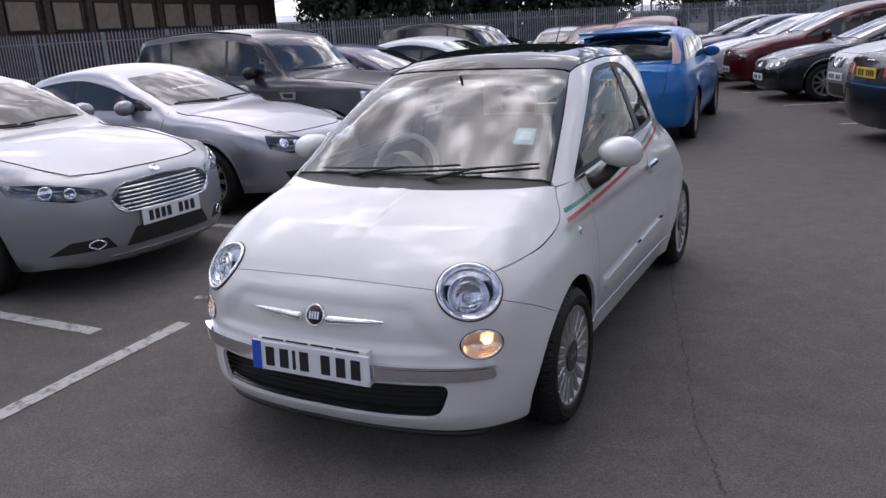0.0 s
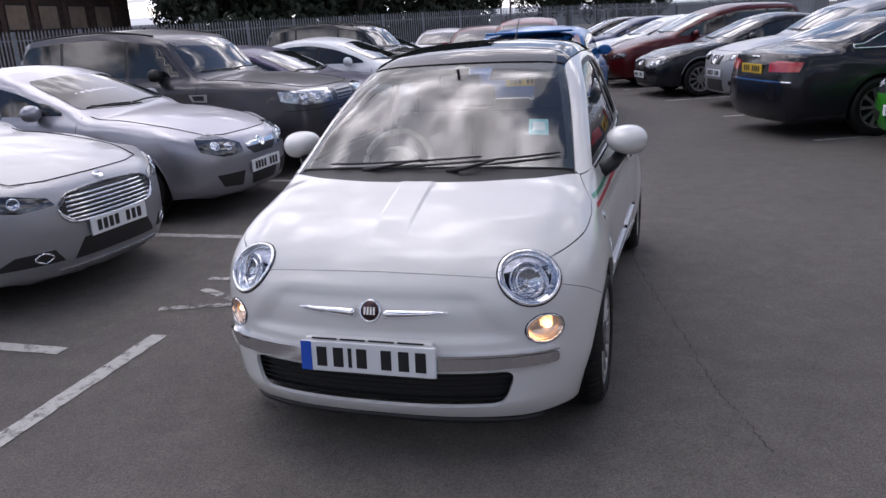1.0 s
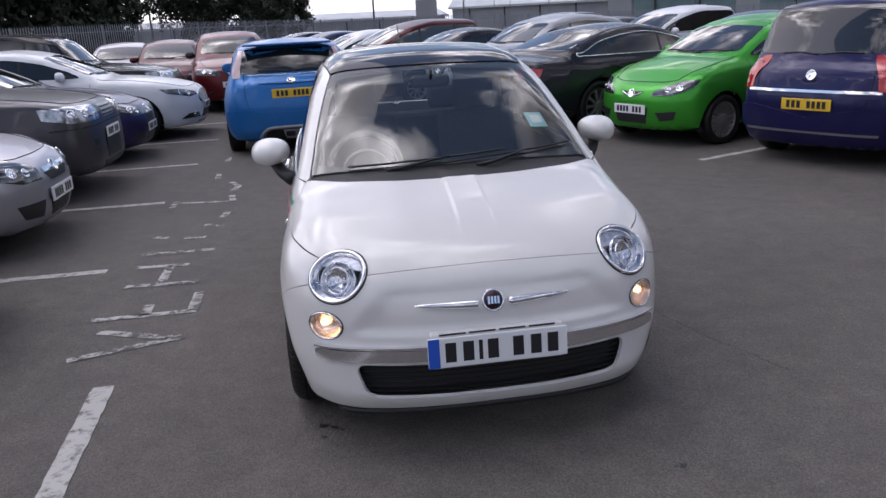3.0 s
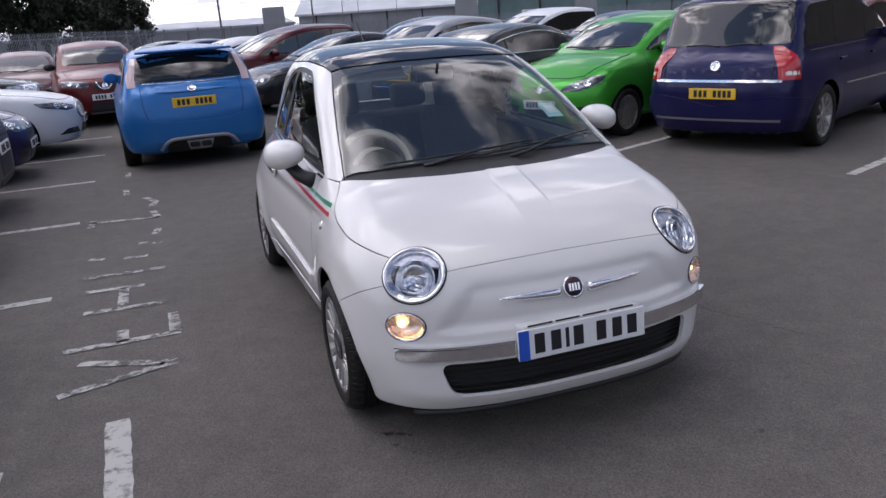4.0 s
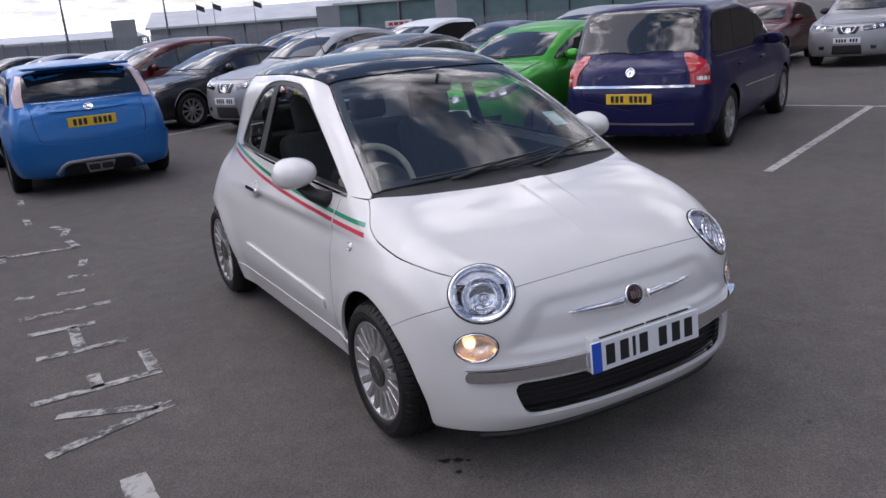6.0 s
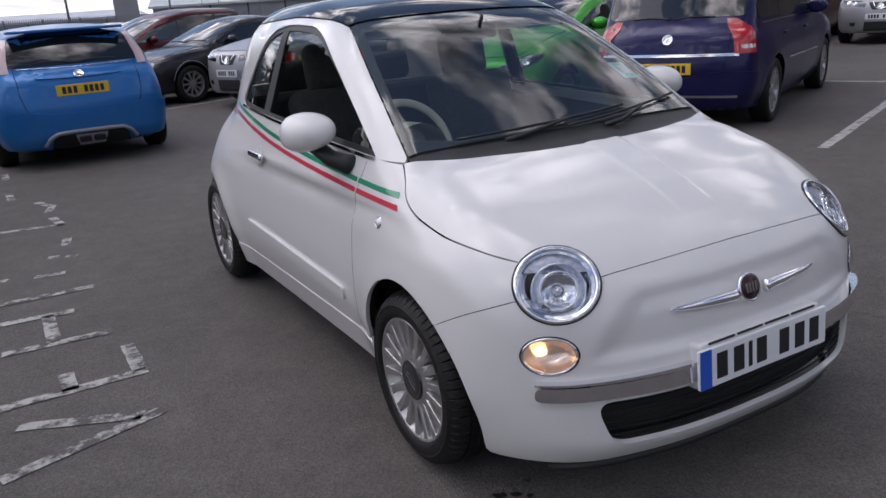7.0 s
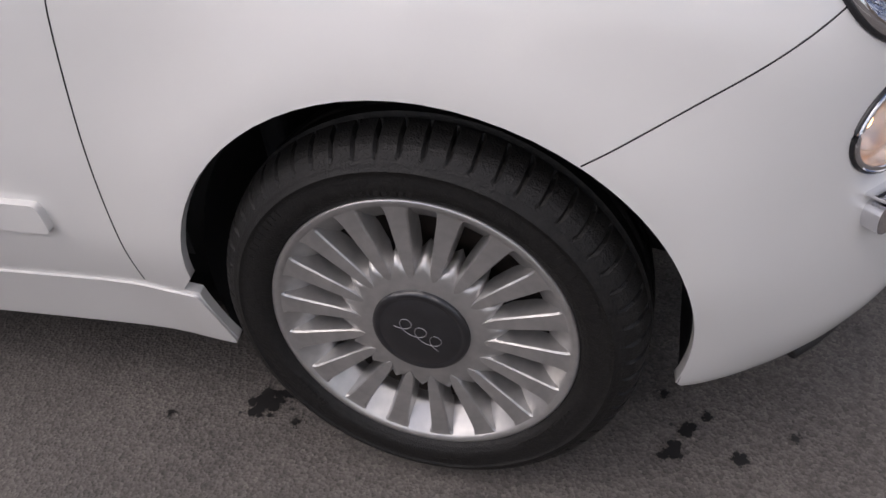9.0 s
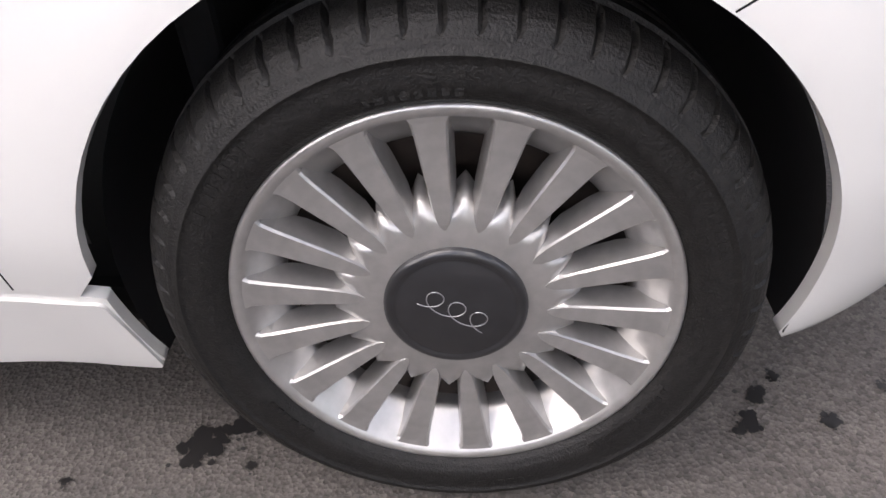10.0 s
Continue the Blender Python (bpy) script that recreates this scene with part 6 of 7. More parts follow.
# wheel wells
for yw in (0.0, 2.30):
    for s in (-1, 1):
        vs, fs = revolve([(0.0, CITY["ra"] + 0.003), (-s * 0.28, CITY["ra"] + 0.003), (-s * 0.28, 0.01)], 40, -0.31, math.pi + 0.31)
        part("wheel_well", mesh("well", vs, fs), M["plastic"], city, "", pose(s * (0.715 if yw == 0 else 0.74), yw, CITY["R"]))


# ---- its wheels: tread blocks, eighteen spokes, dark cap ----
def city_tyre():
    R, rr, w = 0.292, 0.1955, 0.0925
    prof = [(0.072, rr - 0.012), (0.082, 0.215), (0.090, 0.245), (0.086, 0.268), (0.079, 0.282), (0.066, 0.2885), (0.040, 0.2915), (0.036, 0.2915), (0.034, 0.2845), (0.026, 0.2845), (0.024, 0.292),
            (0.004, 0.292), (0.003, 0.2845), (-0.003, 0.2845), (-0.004, 0.292), (-0.024, 0.292), (-0.026, 0.2845), (-0.034, 0.2845), (-0.036, 0.2900), (-0.044, 0.2888), (-0.056, 0.2858),
            (-0.066, 0.2815), (-0.074, 0.2762), (-0.0795, 0.2705), (-0.0838, 0.2640), (-0.0855, 0.2612), (-0.0868, 0.2603), (-0.0885, 0.2570), (-0.0902, 0.2505), (-0.0920, 0.2496), (-0.0920, 0.2484), (-0.0908, 0.2476), (-0.0910, 0.240), (-0.0908, 0.2285), (-0.0898, 0.2180), (-0.0892, 0.2172), (-0.0868, 0.2120), (-0.0858, 0.2105), (-0.0850, 0.2098), (-0.0820, 0.2065), (-0.0765, 0.2035), (-0.070, 0.1860)]
    n = 60 * 8
    vs, fs, k = [], [], len(prof)
    for i in range(n):
        ph = i % 8
        for j, (x, r) in enumerate(prof):
            bend = 0.10 * (x / 0.09) ** 2 * 0.35 if abs(x) < 0.083 else 0.0
            a = 2 * math.pi * (i + (3.0 * bend * 8 if x < 0 else -3.0 * bend * 8)) / n
            r = r - 0.005 * max(0.0, r - 0.205) / 0.087
            rr_ = r
            if ph == 0 and r > 0.2645 and (x < -0.036 or x > 0.036):
                rr_ = r - (0.0045 if abs(x) > 0.060 else 0.008)
            elif ph == 0 and 0.2590 < r <= 0.2645 and x < 0:
                rr_ = r - 0.002
            vs.append((x, rr_ * math.cos(a), rr_ * math.sin(a)))
    for i in range(n):
        q = (i + 1) % n
        for j in range(k - 1):
            fs.append((i * k + j, i * k + j + 1, q * k + j + 1, q * k + j))
    me = mesh("tyre", vs, fs)
    me.polygons.foreach_set("use_smooth", [not (14 <= (q % (k - 1)) <= 24) for q in range(len(fs))])
    return me


def city_rim():
    """Barrel and lip, then spokes as ridged bars that end in teeth on the hub plate."""
    x0 = -0.078
    prof = [(0.070, 0.183), (0.05, 0.164), (-0.040, 0.159), (-0.047, 0.1605), (-0.053, 0.165), (-0.064, 0.176), (-0.0725, 0.1865), (-0.079, 0.1905), (-0.0815, 0.1945), (-0.0826, 0.1985), (-0.0815, 0.2015), (-0.077, 0.2025), (-0.070, 0.1985)]
    vs, fs = revolve([(x, r * 1.014) for x, r in prof], 96)
    return vs, fs


def spoke_mesh():
    """One spoke along +y, outer face towards -x."""
    st = [  # radius, half width of the face, face x, flank depth
        (0.082, 0.0012, -0.0728, 0.003), (0.088, 0.0055, -0.0738, 0.008), (0.100, 0.0084, -0.0742, 0.020), (0.120, 0.0102, -0.0748, 0.030), (0.150, 0.0126, -0.0762, 0.030), (0.174, 0.0146, -0.0774, 0.024), (0.185, 0.0165, -0.0782, 0.016), (0.193, 0.0225, -0.0795, 0.008)]
    vs, fs = [], []
    for r, h0, x, dp in st:
        for t, dx in ((-1.55, dp), (-1.05, 0.0022), (-0.90, 0.0), (0.90, 0.0), (1.05, 0.0022), (1.55, dp)):
            h = h0 * 0.90
            hh = h * abs(t) if abs(t) <= 1.06 else h * 1.05 + 0.0035
            vs.append((x + dx, r * 1.014, math.copysign(hh, t)))
    for i in range(len(st) - 1):
        for j in range(5):
            fs.append((i * 6 + j, i * 6 + j + 1, i * 6 + j + 7, i * 6 + j + 6))
    return mesh("spoke", vs, fs, smooth=False)


ct = city_tyre()
cr_ = mesh("rim", *city_rim())
sm = spoke_mesh()


def hub_mesh():
    """Plate whose edge runs out into a pointed petal between each two spokes."""
    vs, fs = revolve([(-0.034, 0.106), (-0.052, 0.1045), (-0.0645, 0.1015), (-0.0700, 0.0965), (-0.0722, 0.0890), (-0.0730, 0.0780), (-0.0734, 0.0690), (-0.0735, 0.066)], 144)
    out = []
    for x, y, z in vs:
        r, a = math.hypot(y, z), math.atan2(z, y)
        t = abs(((a / math.radians(20)) % 1.0) - 0.5) * 2         # 1 on a spoke, 0 between
        if r > 0.088:
            k = 0.013 * max(0.0, 1 - 1.5 * t) - 0.004 * t
            r += k * (r - 0.088) / 0.016
        out.append((x, r * math.cos(a), r * math.sin(a)))
    return mesh("hub", out, fs)


hubm = hub_mesh()
capm = mesh("cap", *revolve([(-0.0700, 0.0665), (-0.0770, 0.0655), (-0.0795, 0.0625), (-0.0800, 0.0575), (-0.0785, 0.0560), (-0.0795, 0.0540), (-0.0805, 0.030), (-0.0808, 0.0005)], 56))
backm = mesh("brake", *revolve([(-0.030, 0.168), (-0.030, 0.125), (-0.016, 0.122), (-0.016, 0.02)], 48))
lv, lf = [], []            # unreadable raised sidewall writing as plain bars
rnd = random.Random(21)
for r0, a0, n in ((0.236, 0.35, 9), (0.236, 2.25, 12), (0.236, 4.3, 7), (0.218, 1.2, 8), (0.218, 3.5, 11), (0.218, 5.4, 6)):
    for k in range(n):
        a, wd, hg = a0 + k * 0.046, rnd.uniform(0.0022, 0.0042), 0.0048 if r0 > 0.23 else 0.0034
        ca, sa = math.cos(a), math.sin(a)
        i0 = len(lv)
        for x in (-0.0898, -0.0916):
            for dr, dt in ((-hg, -wd), (-hg, wd), (hg, wd), (hg, -wd)):
                lv.append((x if r0 > 0.23 else x + 0.0012, (r0 + dr) * ca - dt * sa, (r0 + dr) * sa + dt * ca))
        lf += [tuple(i0 + j for j in f) for f in ((4, 5, 6, 7), (0, 1, 5, 4), (1, 2, 6, 5), (2, 3, 7, 6), (3, 0, 4, 7))]
markm = mesh("sidewall_relief", lv, lf, smooth=False)
for yw, s, steer in ((0.0, -1, 0.0), (0.0, 1, 0.0), (2.30, -1, 0), (2.30, 1, 0)):
    m = pose(s * (0.700), yw, 0.288, 0, 0, (0 if s < 0 else 180) + steer) @ pose(0, 0, 0, 8 + 31 * yw)
    w = part("wheel", ct, M["rubber"], city, "black road tyre with open tread blocks", m)
    rim = part("rim", cr_, M["alloy"], w, "silver many-spoked alloy wheel")
    sw = part("sidewall_relief", markm, M["rubber"], w, "raised bars on the tyre wall")
    sw["kind"] = "stuff"
    part("brake_disc", backm, M["brake"], w)
    part("hub_plate", hubm, M["alloy"], w)
    cap = part("hub_cap", capm, M["cap"], w, "dark grey centre cap")
    for i in range(18):
        part("spoke", sm, M["alloy"], w, "", pose(0, 0, 0, 20 * i))
    # looped mark on the cap
    pts = []
    for k in range(73):
        t = k / 72 * 6 * math.pi
        pts.append((-0.0812, 0.034 - 0.0036 * t - 0.013 * math.sin(t), 0.0105 * math.cos(t)))
    part("cap_mark", tube_bm(pts, 0.0006, 5), M["alloyd"], w, "", pose(0, 0, 0, 206 if s < 0 else -188))


# ---- parked cars ----
def heading(x, y, hx, hy):
    """Pose with the front axle at (x, y) and the nose towards (hx, hy)."""
    return pose(x, y, 0, 0, 0, math.degrees(math.atan2(hx, -hy)))


M["diffuser"] = mat("silver_plastic", (0.30, 0.30, 0.32), 0.4, 0.3)
SP = dict(
    saloon=make_spec(0.94, 2.85, 1.08, 0.925, 1.48, 0.80, 1.00, 0.48, (1.32, 1.40), 0.99, (2.75, 1.38), (3.42, 1.12), 0.335, 0.24,
                     deck=[(2.9, 1.03), (3.35, 1.12), (3.88, 1.08)], nc=0.46),
    limo=make_spec(0.93, 2.94, 1.16, 0.945, 1.44, 0.78, 0.99, 0.55, (1.40, 1.36), 0.97, (2.75, 1.36), (3.45, 1.07), 0.345, 0.24,
                   deck=[(2.9, 1.00), (3.4, 1.05), (3.95, 1.03), (4.09, 0.98)]),
    coupe=make_spec(0.88, 2.61, 0.78, 0.876, 1.42, 0.74, 0.96, 0.40, (1.25, 1.34), 0.95, (2.55, 1.33), (3.10, 1.05), 0.325, 0.22, nc=0.36),
    hatch=make_spec(0.90, 2.61, 0.74, 0.875, 1.45, 0.76, 0.98, 0.42, (1.22, 1.36), 0.96, (2.75, 1.36), (3.12, 1.04), 0.315, 0.215),
    sport=make_spec(0.90, 2.64, 0.82, 0.91, 1.47, 0.76, 0.99, 0.42, (1.22, 1.38), 0.98, (2.92, 1.40), (3.26, 1.02), 0.325, 0.23, roofw=0.74),
    suv=make_spec(0.88, 2.66, 0.96, 0.955, 1.74, 0.98, 1.14, 0.55, (1.08, 1.63), 1.13, (3.15, 1.68), (3.42, 1.16), 0.36, 0.235, roofw=0.76, zb=0.26, nc=0.22, np_=4.0, k=(0.045, 0.07, 0.05, 0.06, 0.03), rc=0.05),
    mpv=make_spec(0.92, 2.76, 0.79, 0.90, 1.64, 0.84, 1.06, 0.25, (1.15, 1.50), 1.00, (3.12, 1.60), (3.40, 1.04), 0.325, 0.225, roofw=0.80, tc=0.14),
    mini=make_spec(0.72, 2.49, 0.69, 0.848, 1.475, 0.76, 1.00, 0.28, (1.05, 1.38), 0.97, (2.6, 1.38), (2.95, 1.06), 0.295, 0.205, nc=0.34),
    cross=make_spec(0.90, 2.63, 0.78, 0.89, 1.60, 0.90, 1.09, 0.42, (1.15, 1.50), 1.06, (2.85, 1.50), (3.15, 1.14), 0.34, 0.225, roofw=0.72, zb=0.23),
)
HEAD = [[(24, 0.60), (26, 0.67), (58, 0.76), (64, 0.73), (60, 0.66), (44, 0.60)]]
GR = lambda z0, z1, a0, a1: sym([(0, z0), (a0, z0), (a1, z1), (0, z1)])


def hood_lines(sp):
    """Shut lines of a bonnet and its wipers."""
    W, y0, c = sp["W"], sp["y0"], sp["cowl"]
    return [("bonnet_seam", "top", [(-0.60 * W, y0 + 0.26), (-0.70 * W, y0 + 0.55), (-0.74 * W, c - 0.25), (-0.74 * W, c + 0.08)], 0.0035, "dark"),
            ("bonnet_seam", "top", [(0.60 * W, y0 + 0.26), (0.35 * W, y0 + 0.185), (0.0, y0 + 0.165), (-0.35 * W, y0 + 0.185), (-0.60 * W, y0 + 0.26)], 0.0035, "dark"),
            ("wiper", "front", [(-0.55 * W, sp["hood1"] + 0.075), (-0.1, sp["hood1"] + 0.05), (0.12 * W, sp["hood1"] + 0.045)], 0.010, "plastic"),
            ("wiper", "front", [(0.02, sp["hood1"] + 0.06), (0.35 * W, sp["hood1"] + 0.07), (0.62 * W, sp["hood1"] + 0.065)], 0.010, "plastic")]


def tail_lines(sp, z0=0.50):
    """Shut lines of a tailgate."""
    W = sp["W"]
    zt = sp["bb"][1]
    return [("tailgate_seam", "rear", [(-0.66 * W, zt + 0.02), (-0.66 * W, zt - 0.20), (-0.62 * W, z0 + 0.08), (-0.56 * W, z0)], 0.003, "dark"),
            ("tailgate_seam", "rear", [(-0.56 * W, z0), (0, z0 - 0.02), (0.56 * W, z0)], 0.003, "dark"),
            ("rear_wiper", "rear", [(0.02, zt + 0.05), (0.25 * W, zt + 0.07), (0.46 * W, zt + 0.06)], 0.009, "plastic")]


def slats(n, z0, z1, a, mt="chrome", r=0.008):
    return [("grille_slat", "nose", [(-a, z0 + (z1 - z0) * (k + 0.5) / n), (0, z0 + (z1 - z0) * (k + 0.5) / n), (a, z0 + (z1 - z0) * (k + 0.5) / n)], r, mt) for k in range(n)]


def frame_line(nm, pts, r, mt):
    return (nm, "nose", pts + pts[:1], r, mt)


OPT = dict(
    saloon=dict(pillars=[0.60, 1.62, 2.62, 3.2], handles=[1.45, 2.35], seams=[0.62, 1.62, 2.62], head=[[(38, 0.660), (41, 0.705), (66, 0.775), (86, 0.79), (80, 0.72), (54, 0.645)]],
                front=[("grille", sym([(0, 0.53), (29, 0.535), (37, 0.62), (31, 0.70), (0, 0.72)]), "plastic"), ("lower_grille", GR(0.30, 0.42, 33, 26), "plastic"), ("splitter", GR(0.235, 0.250, 42, 42), "chromed")],
                front2=[("fog_lamp_surround", [(38, 0.31), (42, 0.39), (58, 0.385), (68, 0.31)], "plastic")],
                lines=hood_lines(SP["saloon"]) + slats(6, 0.54, 0.70, 33) + [("grille_frame", "nose", [(-29, 0.53), (-37, 0.62), (-31, 0.705), (0, 0.725), (31, 0.705), (37, 0.62), (29, 0.53), (0, 0.525), (-29, 0.53)], 0.010, "chrome"),
                                                              ("fog_ring", "nose", [(47, 0.315), (43, 0.348), (47, 0.38), (51, 0.348), (47, 0.315)], 0.007, "chrome")],
                rear2=[("tail_light", [(18, 0.82), (18, 0.95), (62, 0.95), (60, 0.82)], "redlens")], prz=0.84, pfz=0.475, badge_f=0.765, badge_rad=0.036),
    limo=dict(pillars=[0.70, 1.70, 2.70, 3.25], handles=[1.55, 2.50], seams=[0.7, 1.70, 2.70], head=HEAD,
              front=[("grille", GR(0.32, 0.72, 13, 17), "plastic")],
              rear2=[("tail_light", [(35, 0.79), (34, 0.90), (50, 0.925), (66, 0.905), (63, 0.80)], "redlens")],
              rear=[("chrome_strip", GR(0.675, 0.69, 58, 58), "chrome")],
              lines=hood_lines(SP["limo"]) + [("boot_seam", "rear", [(-0.60, 0.98), (-0.58, 0.72), (-0.50, 0.66)], 0.003, "dark"), ("boot_seam", "rear", [(-0.50, 0.66), (0, 0.655), (0.50, 0.66)], 0.003, "dark"),
                                        ("ring_badge", "rear", [(-0.10, 0.955), (0, 0.957), (0.10, 0.955)], 0.012, "chrome")],
              prz=0.82, pfz=0.42, window_trim=True),
    coupe=dict(pillars=[0.55, 1.78, 2.75], handles=[1.55], seams=[0.52, 1.80], head=[[(28, 0.56), (29, 0.65), (54, 0.76), (64, 0.74), (60, 0.62), (46, 0.56)]],
               front=[("grille", GR(0.53, 0.60, 15, 24), "plastic"), ("lower_grille", GR(0.25, 0.40, 19, 21), "plastic"), ("chrome_bar", GR(0.605, 0.64, 22, 24), "chrome")],
               front2=[("fog_lamp_surround", [(32, 0.27), (29, 0.40), (52, 0.40), (48, 0.29)], "plastic")],
               lines=hood_lines(SP["coupe"]) + [("arch_edge", "side", [(0.38 * math.cos(a), 0.325 + 0.40 * math.sin(a)) for a in np.linspace(0.25, math.pi - 0.25, 12)], 0.006, "astra"),
                                          ("sill_line", "side", [(0.45, 0.30), (2.15, 0.32)], 0.004, "dark")], rear2=[("tail_light", [(38, 0.78), (36, 0.98), (60, 1.0), (66, 0.80)], "redlens")], badge_f=0.625, pfz=0.42),
    hatch=dict(pillars=[0.55, 1.55, 2.45, 2.95], handles=[1.35], seams=[0.55, 1.60], head=HEAD,
               front=[("grille", GR(0.52, 0.62, 14, 18), "plastic"), ("lower_grille", GR(0.24, 0.36, 20, 18), "plastic"), ("chrome_bar", GR(0.60, 0.625, 16, 18), "chrome")],
               front2=[("fog_lamp_surround", [(30, 0.28), (29, 0.38), (50, 0.38), (46, 0.30)], "plastic")],
               lines=hood_lines(SP["hatch"]) + tail_lines(SP["hatch"]),
               rear2=[("tail_light", [(48, 0.78), (46, 0.98), (60, 1.0), (66, 0.80)], "redlens")], badge_f=0.67),
    sport=dict(pillars=[0.55, 1.70, 2.70, 3.05], handles=[1.45], seams=[0.55, 1.70], head=HEAD,
               front=[("grille", GR(0.30, 0.55, 14, 18), "plastic")],
               rearq2=[("tail_light", [(-0.735, 1.00), (-0.64, 1.00), (-0.635, 1.12), (-0.585, 1.33), (-0.635, 1.34), (-0.73, 1.12)], "redlens2")], rear2=[("rear_reflector", [(44, 0.36), (44, 0.41), (56, 0.42), (56, 0.36)], "redlens")],
               rear=[("diffuser_vent", GR(0.20, 0.345, 38, 31), "dark")],
               panels=[("rear_bumper", sym([(0, 0.350), (30, 0.345), (39, 0.245), (76, 0.25), (78, 0.57), (46, 0.62), (34, 0.575), (0, 0.565)]), None, 0.020),
                       ("exhaust_plate", GR(0.225, 0.335, 13, 15), "diffuser", 0.022)],
               lines=hood_lines(SP["sport"]) + tail_lines(SP["sport"], 0.56) + [("boot_crease", "rear", [(-0.42, 0.93), (0, 0.915), (0.42, 0.93)], 0.004, "dark"),
                      ("diffuser_edge", "tail", [(-41, 0.245), (-33, 0.335), (-26, 0.365), (0, 0.370), (26, 0.365), (33, 0.335), (41, 0.245)], 0.026, "diffuser"),
                      ("window_base_strip", "rear", [(-0.56, 1.035), (0, 1.025), (0.56, 1.035)], 0.006, "chromed"),
                      ("bumper_crease", "tail", [(-70, 0.44), (-46, 0.43), (0, 0.42), (46, 0.43), (70, 0.44)], 0.005, "dark")],
               boxes=[("roof_spoiler", (1.16, 0.26, 0.030), (0, 2.95, 1.405), 0.015, "blue"), ("exhaust_pipe", (0.115, 0.06, 0.06), (-0.072, 3.462, 0.28), 0.012, "dark"), ("exhaust_pipe", (0.115, 0.06, 0.06), (0.072, 3.462, 0.28), 0.012, "dark")],
               badge_r=0.955, prz=0.80, rwlow=0.03, rwtop=0.05, wsin=0.13),
    suv=dict(pillars=[0.62, 1.55, 2.50, 3.35], handles=[1.35, 2.30], seams=[0.6, 1.55, 2.50], headmat="lampclear", head=[[(31, 0.80), (31, 0.945), (60, 0.96), (79, 0.955), (77, 0.85), (60, 0.80)]],
             front=[("grille", GR(0.80, 0.93, 20, 22), "alloyd"), ("lower_grille", GR(0.38, 0.58, 24, 24), "plastic"), ("skid_plate", GR(0.28, 0.36, 30, 34), "plastic")],
             front2=[("fog_lamp", [(40, 0.55), (39, 0.61), (45, 0.61), (45, 0.55)], "plastic")],
             lines=hood_lines(SP["suv"]) + slats(3, 0.80, 0.92, 19, "plastic", 0.010) + [("bumper_line", "nose", [(-74, 0.74), (-40, 0.745), (0, 0.75), (40, 0.745), (74, 0.74)], 0.004, "dark"),
                   ("roof_rail", "top", [(-0.66, 1.25), (-0.68, 1.9), (-0.66, 3.0)], 0.014, "plastic")], flank=[("wing_vent", [(0.46, 0.87), (0.66, 0.88), (0.70, 0.96), (0.46, 0.96)], "alloyd"), ("wing_vent_mesh", [(0.50, 0.89), (0.63, 0.895), (0.66, 0.945), (0.50, 0.945)], "plastic"), ("sill_cladding", [(0.42, 0.28), (2.24, 0.28), (2.24, 0.36), (0.42, 0.36)], "plastic")],
             rear2=[("tail_light", [(50, 0.85), (50, 1.12), (62, 1.12), (62, 0.85)], "redlens")], pfz=0.64, prz=0.85, mirmat="plastic"),
    mpv=dict(pillars=[0.30, 1.45, 2.40, 3.22], handles=[1.30, 2.30], seams=[0.5, 1.45, 2.42], head=HEAD,
             front=[("grille", GR(0.56, 0.68, 15, 18), "plastic"), ("lower_grille", GR(0.26, 0.40, 22, 20), "plastic")],
             rear2=[("tail_light", [(50, 0.755), (50.5, 0.95), (53, 1.08), (58, 1.08), (64, 0.98), (64, 0.755)], "redlens"), ("tail_light_panel", [(54, 0.80), (54, 0.84), (63, 0.84), (63, 0.80)], "clearlens")],
             rear=[("chrome_strip", GR(0.735, 0.762, 52, 52), "chrome"), ("bumper_strip", GR(0.335, 0.358, 52, 52), "alloyd")],
             panels=[("rear_bumper", sym([(0, 0.36), (72, 0.37), (74, 0.56), (46, 0.60), (0, 0.49)]), None, 0.020)],
             flank=[("rubbing_strip", [(0.62, 0.575), (2.2, 0.600), (2.2, 0.618), (0.62, 0.595)], "chromed"), ("belt_trim", [(0.75, 1.012), (3.05, 1.012), (3.05, 1.024), (0.75, 1.024)], "chromed")],
             lines=hood_lines(SP["mpv"]) + tail_lines(SP["mpv"], 0.52), badge_r=0.90, prz=0.62, badge_f=0.72, wsin=0.10, rwlow=0.06),
    mini=dict(pillars=[0.42, 1.42, 2.25, 2.75], handles=[1.25, 2.1], seams=[0.45, 1.42, 2.2], head=[[(28, 0.60), (30, 0.655), (60, 0.775), (72, 0.79), (66, 0.70), (48, 0.61)]],
              front=[("grille", sym([(0, 0.595), (10, 0.60), (19, 0.655), (0, 0.645)]), "plastic"), ("lower_grille", GR(0.27, 0.46, 22, 25), "plastic")],
              front2=[("fog_lamp_surround", [(38, 0.31), (33, 0.41), (52, 0.43), (50, 0.33)], "plastic")],
              lines=hood_lines(SP["mini"]) + [("chrome_wing", "nose", [(-16, 0.645), (-8, 0.612), (0, 0.60), (8, 0.612), (16, 0.645)], 0.006, "chrome")],
              rear2=[("tail_light", [(42, 0.75), (42, 0.95), (60, 0.95), (62, 0.75)], "redlens")], badge_f=0.625, pfz=0.44),
    cross=dict(pillars=[0.50, 1.50, 2.40, 2.95], handles=[1.35, 2.25], seams=[0.5, 1.5, 2.4], head=[[(26, 0.74), (26, 0.83), (60, 0.90), (66, 0.88), (62, 0.78)]],
               front=[("grille", GR(0.69, 0.83, 14, 22), "plastic"), ("lower_grille", GR(0.28, 0.46, 26, 24), "plastic"), ("skid_plate", GR(0.245, 0.275, 30, 30), "alloyd")],
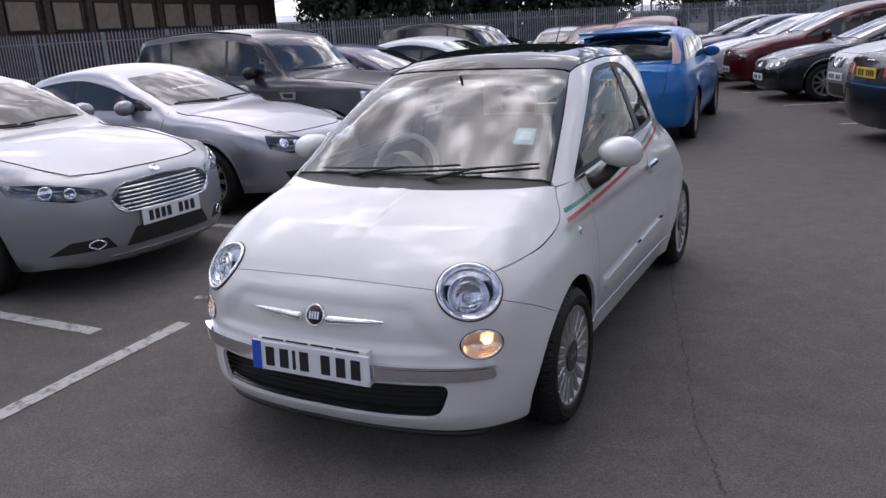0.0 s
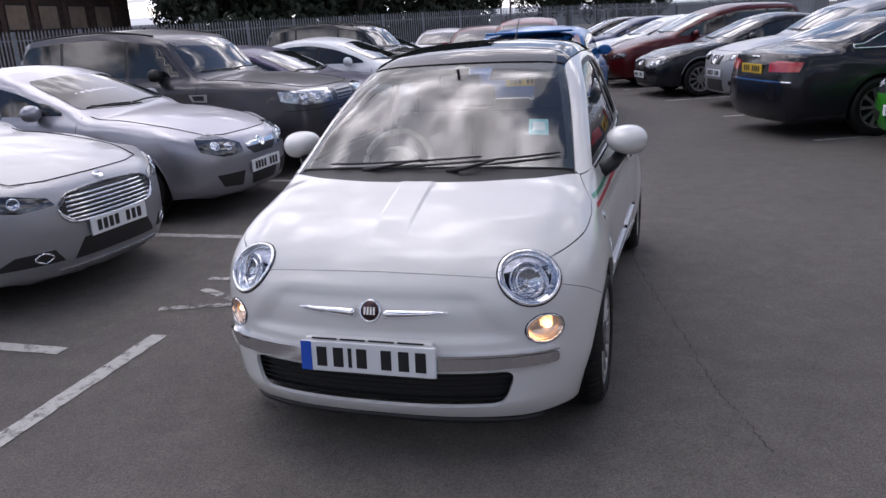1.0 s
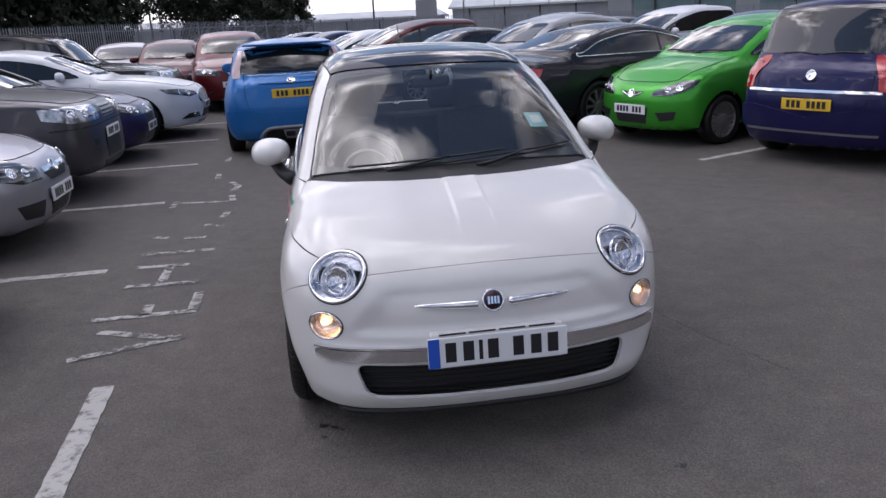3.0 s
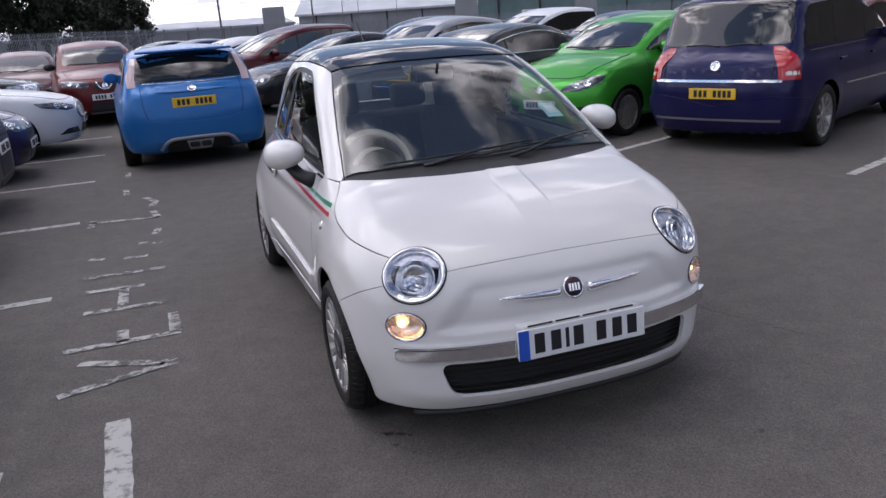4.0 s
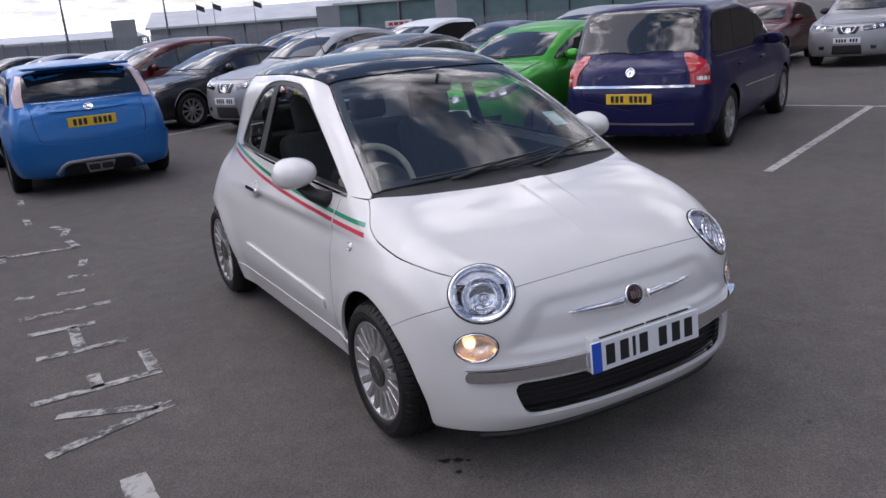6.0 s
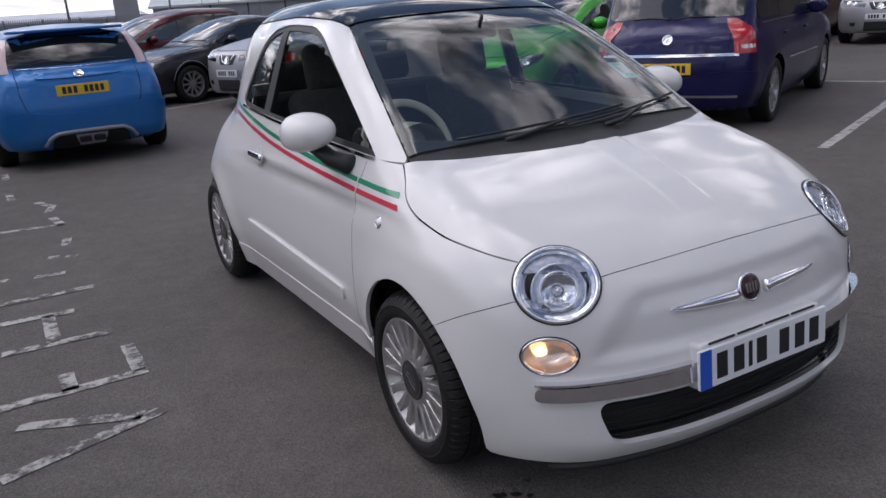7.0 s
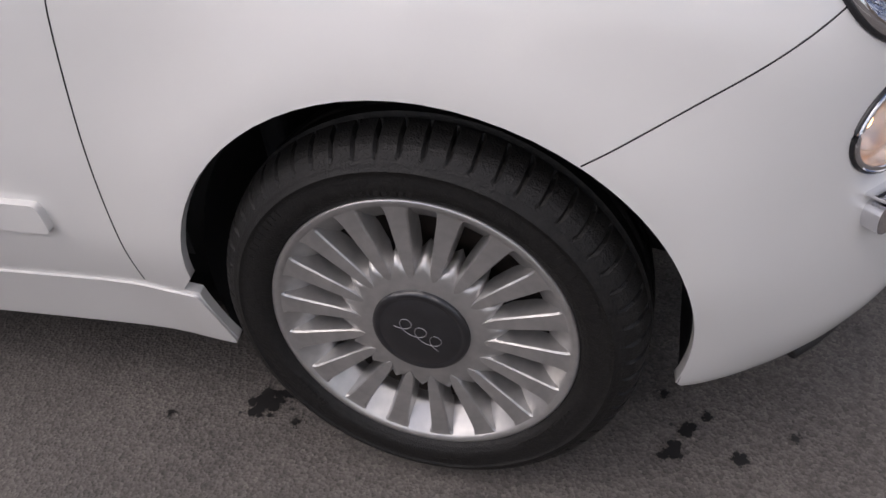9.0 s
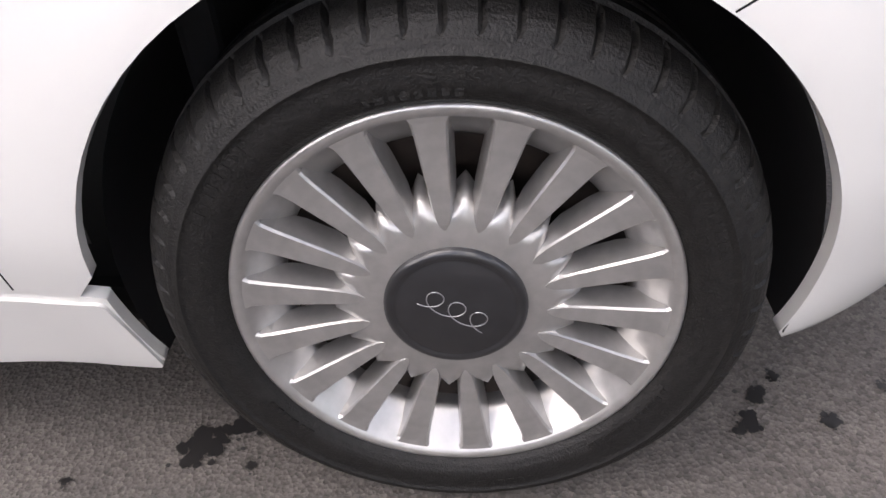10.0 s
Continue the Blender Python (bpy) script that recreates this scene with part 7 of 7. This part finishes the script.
               front2=[("fog_lamp", [(38, 0.38), (37, 0.45), (45, 0.45), (45, 0.38)], "headlamp")],
               lines=hood_lines(SP["cross"]) + [("chrome_wing", "nose", [(-15, 0.84), (-8, 0.73), (0, 0.70), (8, 0.73), (15, 0.84)], 0.013, "chrome")],
               rear2=[("tail_light", [(46, 0.85), (46, 1.02), (62, 1.02), (62, 0.85)], "redlens")], badge_f=0.765, pfz=0.56, mirmat="plastic"),
)


def park(kind, name, paint_key, m, label, **more):
    o = dict(OPT[kind])
    o.update(more)
    return build_car(name, kind, SP[kind], paint_key, m, label, "car", o)


# row beside the lane, noses towards it
park("saloon", "silver_saloon_car", "silver", heading(-2.52 - 0.94, 1.13, 1, -0.03), "silver saloon car with a wide slatted chrome grille", spokes=10)
park("coupe", "silver_hatchback_car", "astra", heading(-2.76 - 0.88, 3.50, 1, 0), "pale silver three-door hatchback parked in a bay", spokes=10)
park("suv", "grey_off_road_car", "grey", heading(-2.85 - 0.88, 5.75, 1, 0), "dark grey metallic off-road estate car", spokes=5)
park("hatch", "purple_hatchback_car", "purple", heading(-2.9 - 0.9, 8.05, 1, 0), "dark violet hatchback parked in a bay", spokes=5)
park("saloon", "white_saloon_car", "white2", heading(-2.45 - 0.94, 10.35, 1, 0), "white saloon car parked in a bay", spokes=10, prz=0.84)
park("suv", "dark_estate_car", "black", heading(-3.2 - 0.9, 12.7, 1, 0), "black estate car with a high roof", spokes=5)
park("hatch", "white_hatchback_car", "white2", heading(-3.6 - 0.9, 15.0, 1, 0), "white hatchback far along the row", spokes=5)
# row on the other side, slanting bays
U3 = (0.928, 0.372)
park("mpv", "navy_people_carrier", "navy", heading(7.365, 5.40, 0.900, 0.435), "navy blue people carrier, rear towards the lane", spokes=10, pf=True)
park("mini", "green_hatchback_car", "green", heading(3.85, 6.20, -0.928, -0.372), "lime green small hatchback, nose towards the lane", spokes=20)
park("limo", "black_saloon_car", "black", heading(5.65, 9.18, 0.928, 0.372), "black luxury saloon, rear towards the lane", spokes=10)
park("cross", "silver_crossover_car", "silver", heading(2.35, 10.95, -0.928, -0.372), "silver crossover with a black grille", spokes=5)
park("coupe", "black_hatchback_car", "black", heading(1.03, 13.15, -0.928, -0.372), "black hatchback with alloy wheels, nose towards the lane", spokes=10)
park("mpv", "maroon_people_carrier", "red", heading(0.2, 15.5, -0.928, -0.372), "maroon people carrier in a slanting bay", spokes=5)
park("hatch", "white_hatchback_car", "white2", heading(-0.8, 17.8, -0.928, -0.372), "white hatchback in a slanting bay", spokes=5)
park("hatch", "dark_hatchback_car", "dkblue", heading(-1.7, 20.2, -0.928, -0.372), "dark blue hatchback in a slanting bay", spokes=5)
park("hatch", "black_hatchback_car", "black", heading(-2.6, 22.6, -0.928, -0.372), "black hatchback far along the row", spokes=5)
# standing in the lane
park("sport", "blue_hatchback_car", "blue", heading(-1.09, 10.57, -0.05, 1), "bright blue sports hatchback with a roof spoiler, seen from behind", spokes=10)
# end of the lane, facing it
park("cross", "red_crossover_car", "red2", heading(-2.35, 14.3, 0.12, -1), "red crossover facing down the lane", spokes=5)
park("mini", "red_hatchback_car", "red", heading(-4.0, 16.3, 0.12, -1), "dark red small hatchback", spokes=5)
park("hatch", "silver_hatchback_car", "astra", heading(-5.6, 18.2, 0.12, -1), "silver hatchback at the end of the lane", spokes=5)
# second row behind the slanting bays
park("cross", "grey_crossover_car", "silver", heading(14.6, 8.0, -0.928, -0.372), "silver grey crossover with a chrome grille", spokes=5)
park("hatch", "maroon_hatchback_car", "red", heading(13.6, 10.05, -0.928, -0.372), "maroon hatchback in the second row", spokes=5)
for k, (kind, pc, lab, nm) in enumerate([("hatch", "red2", "red hatchback in the second row", "red_hatchback_car"), ("mpv", "silver", "silver people carrier in the second row", "silver_people_carrier"),
                                     ("hatch", "dkblue", "dark blue hatchback in the second row", "blue_hatchback_car"), ("mpv", "white2", "white people carrier in the second row", "white_people_carrier"),
                                     ("hatch", "grey", "grey hatchback in the second row", "grey_hatchback_car"), ("mpv", "black", "black people carrier in the second row", "black_people_carrier")]):
    q = Vector((3.85, 6.2)) + Vector((-0.905, 2.40)) * k + Vector(U3) * 6.3
    park(kind, nm, pc, heading(q.x, q.y, -0.928, -0.372), lab, spokes=5)
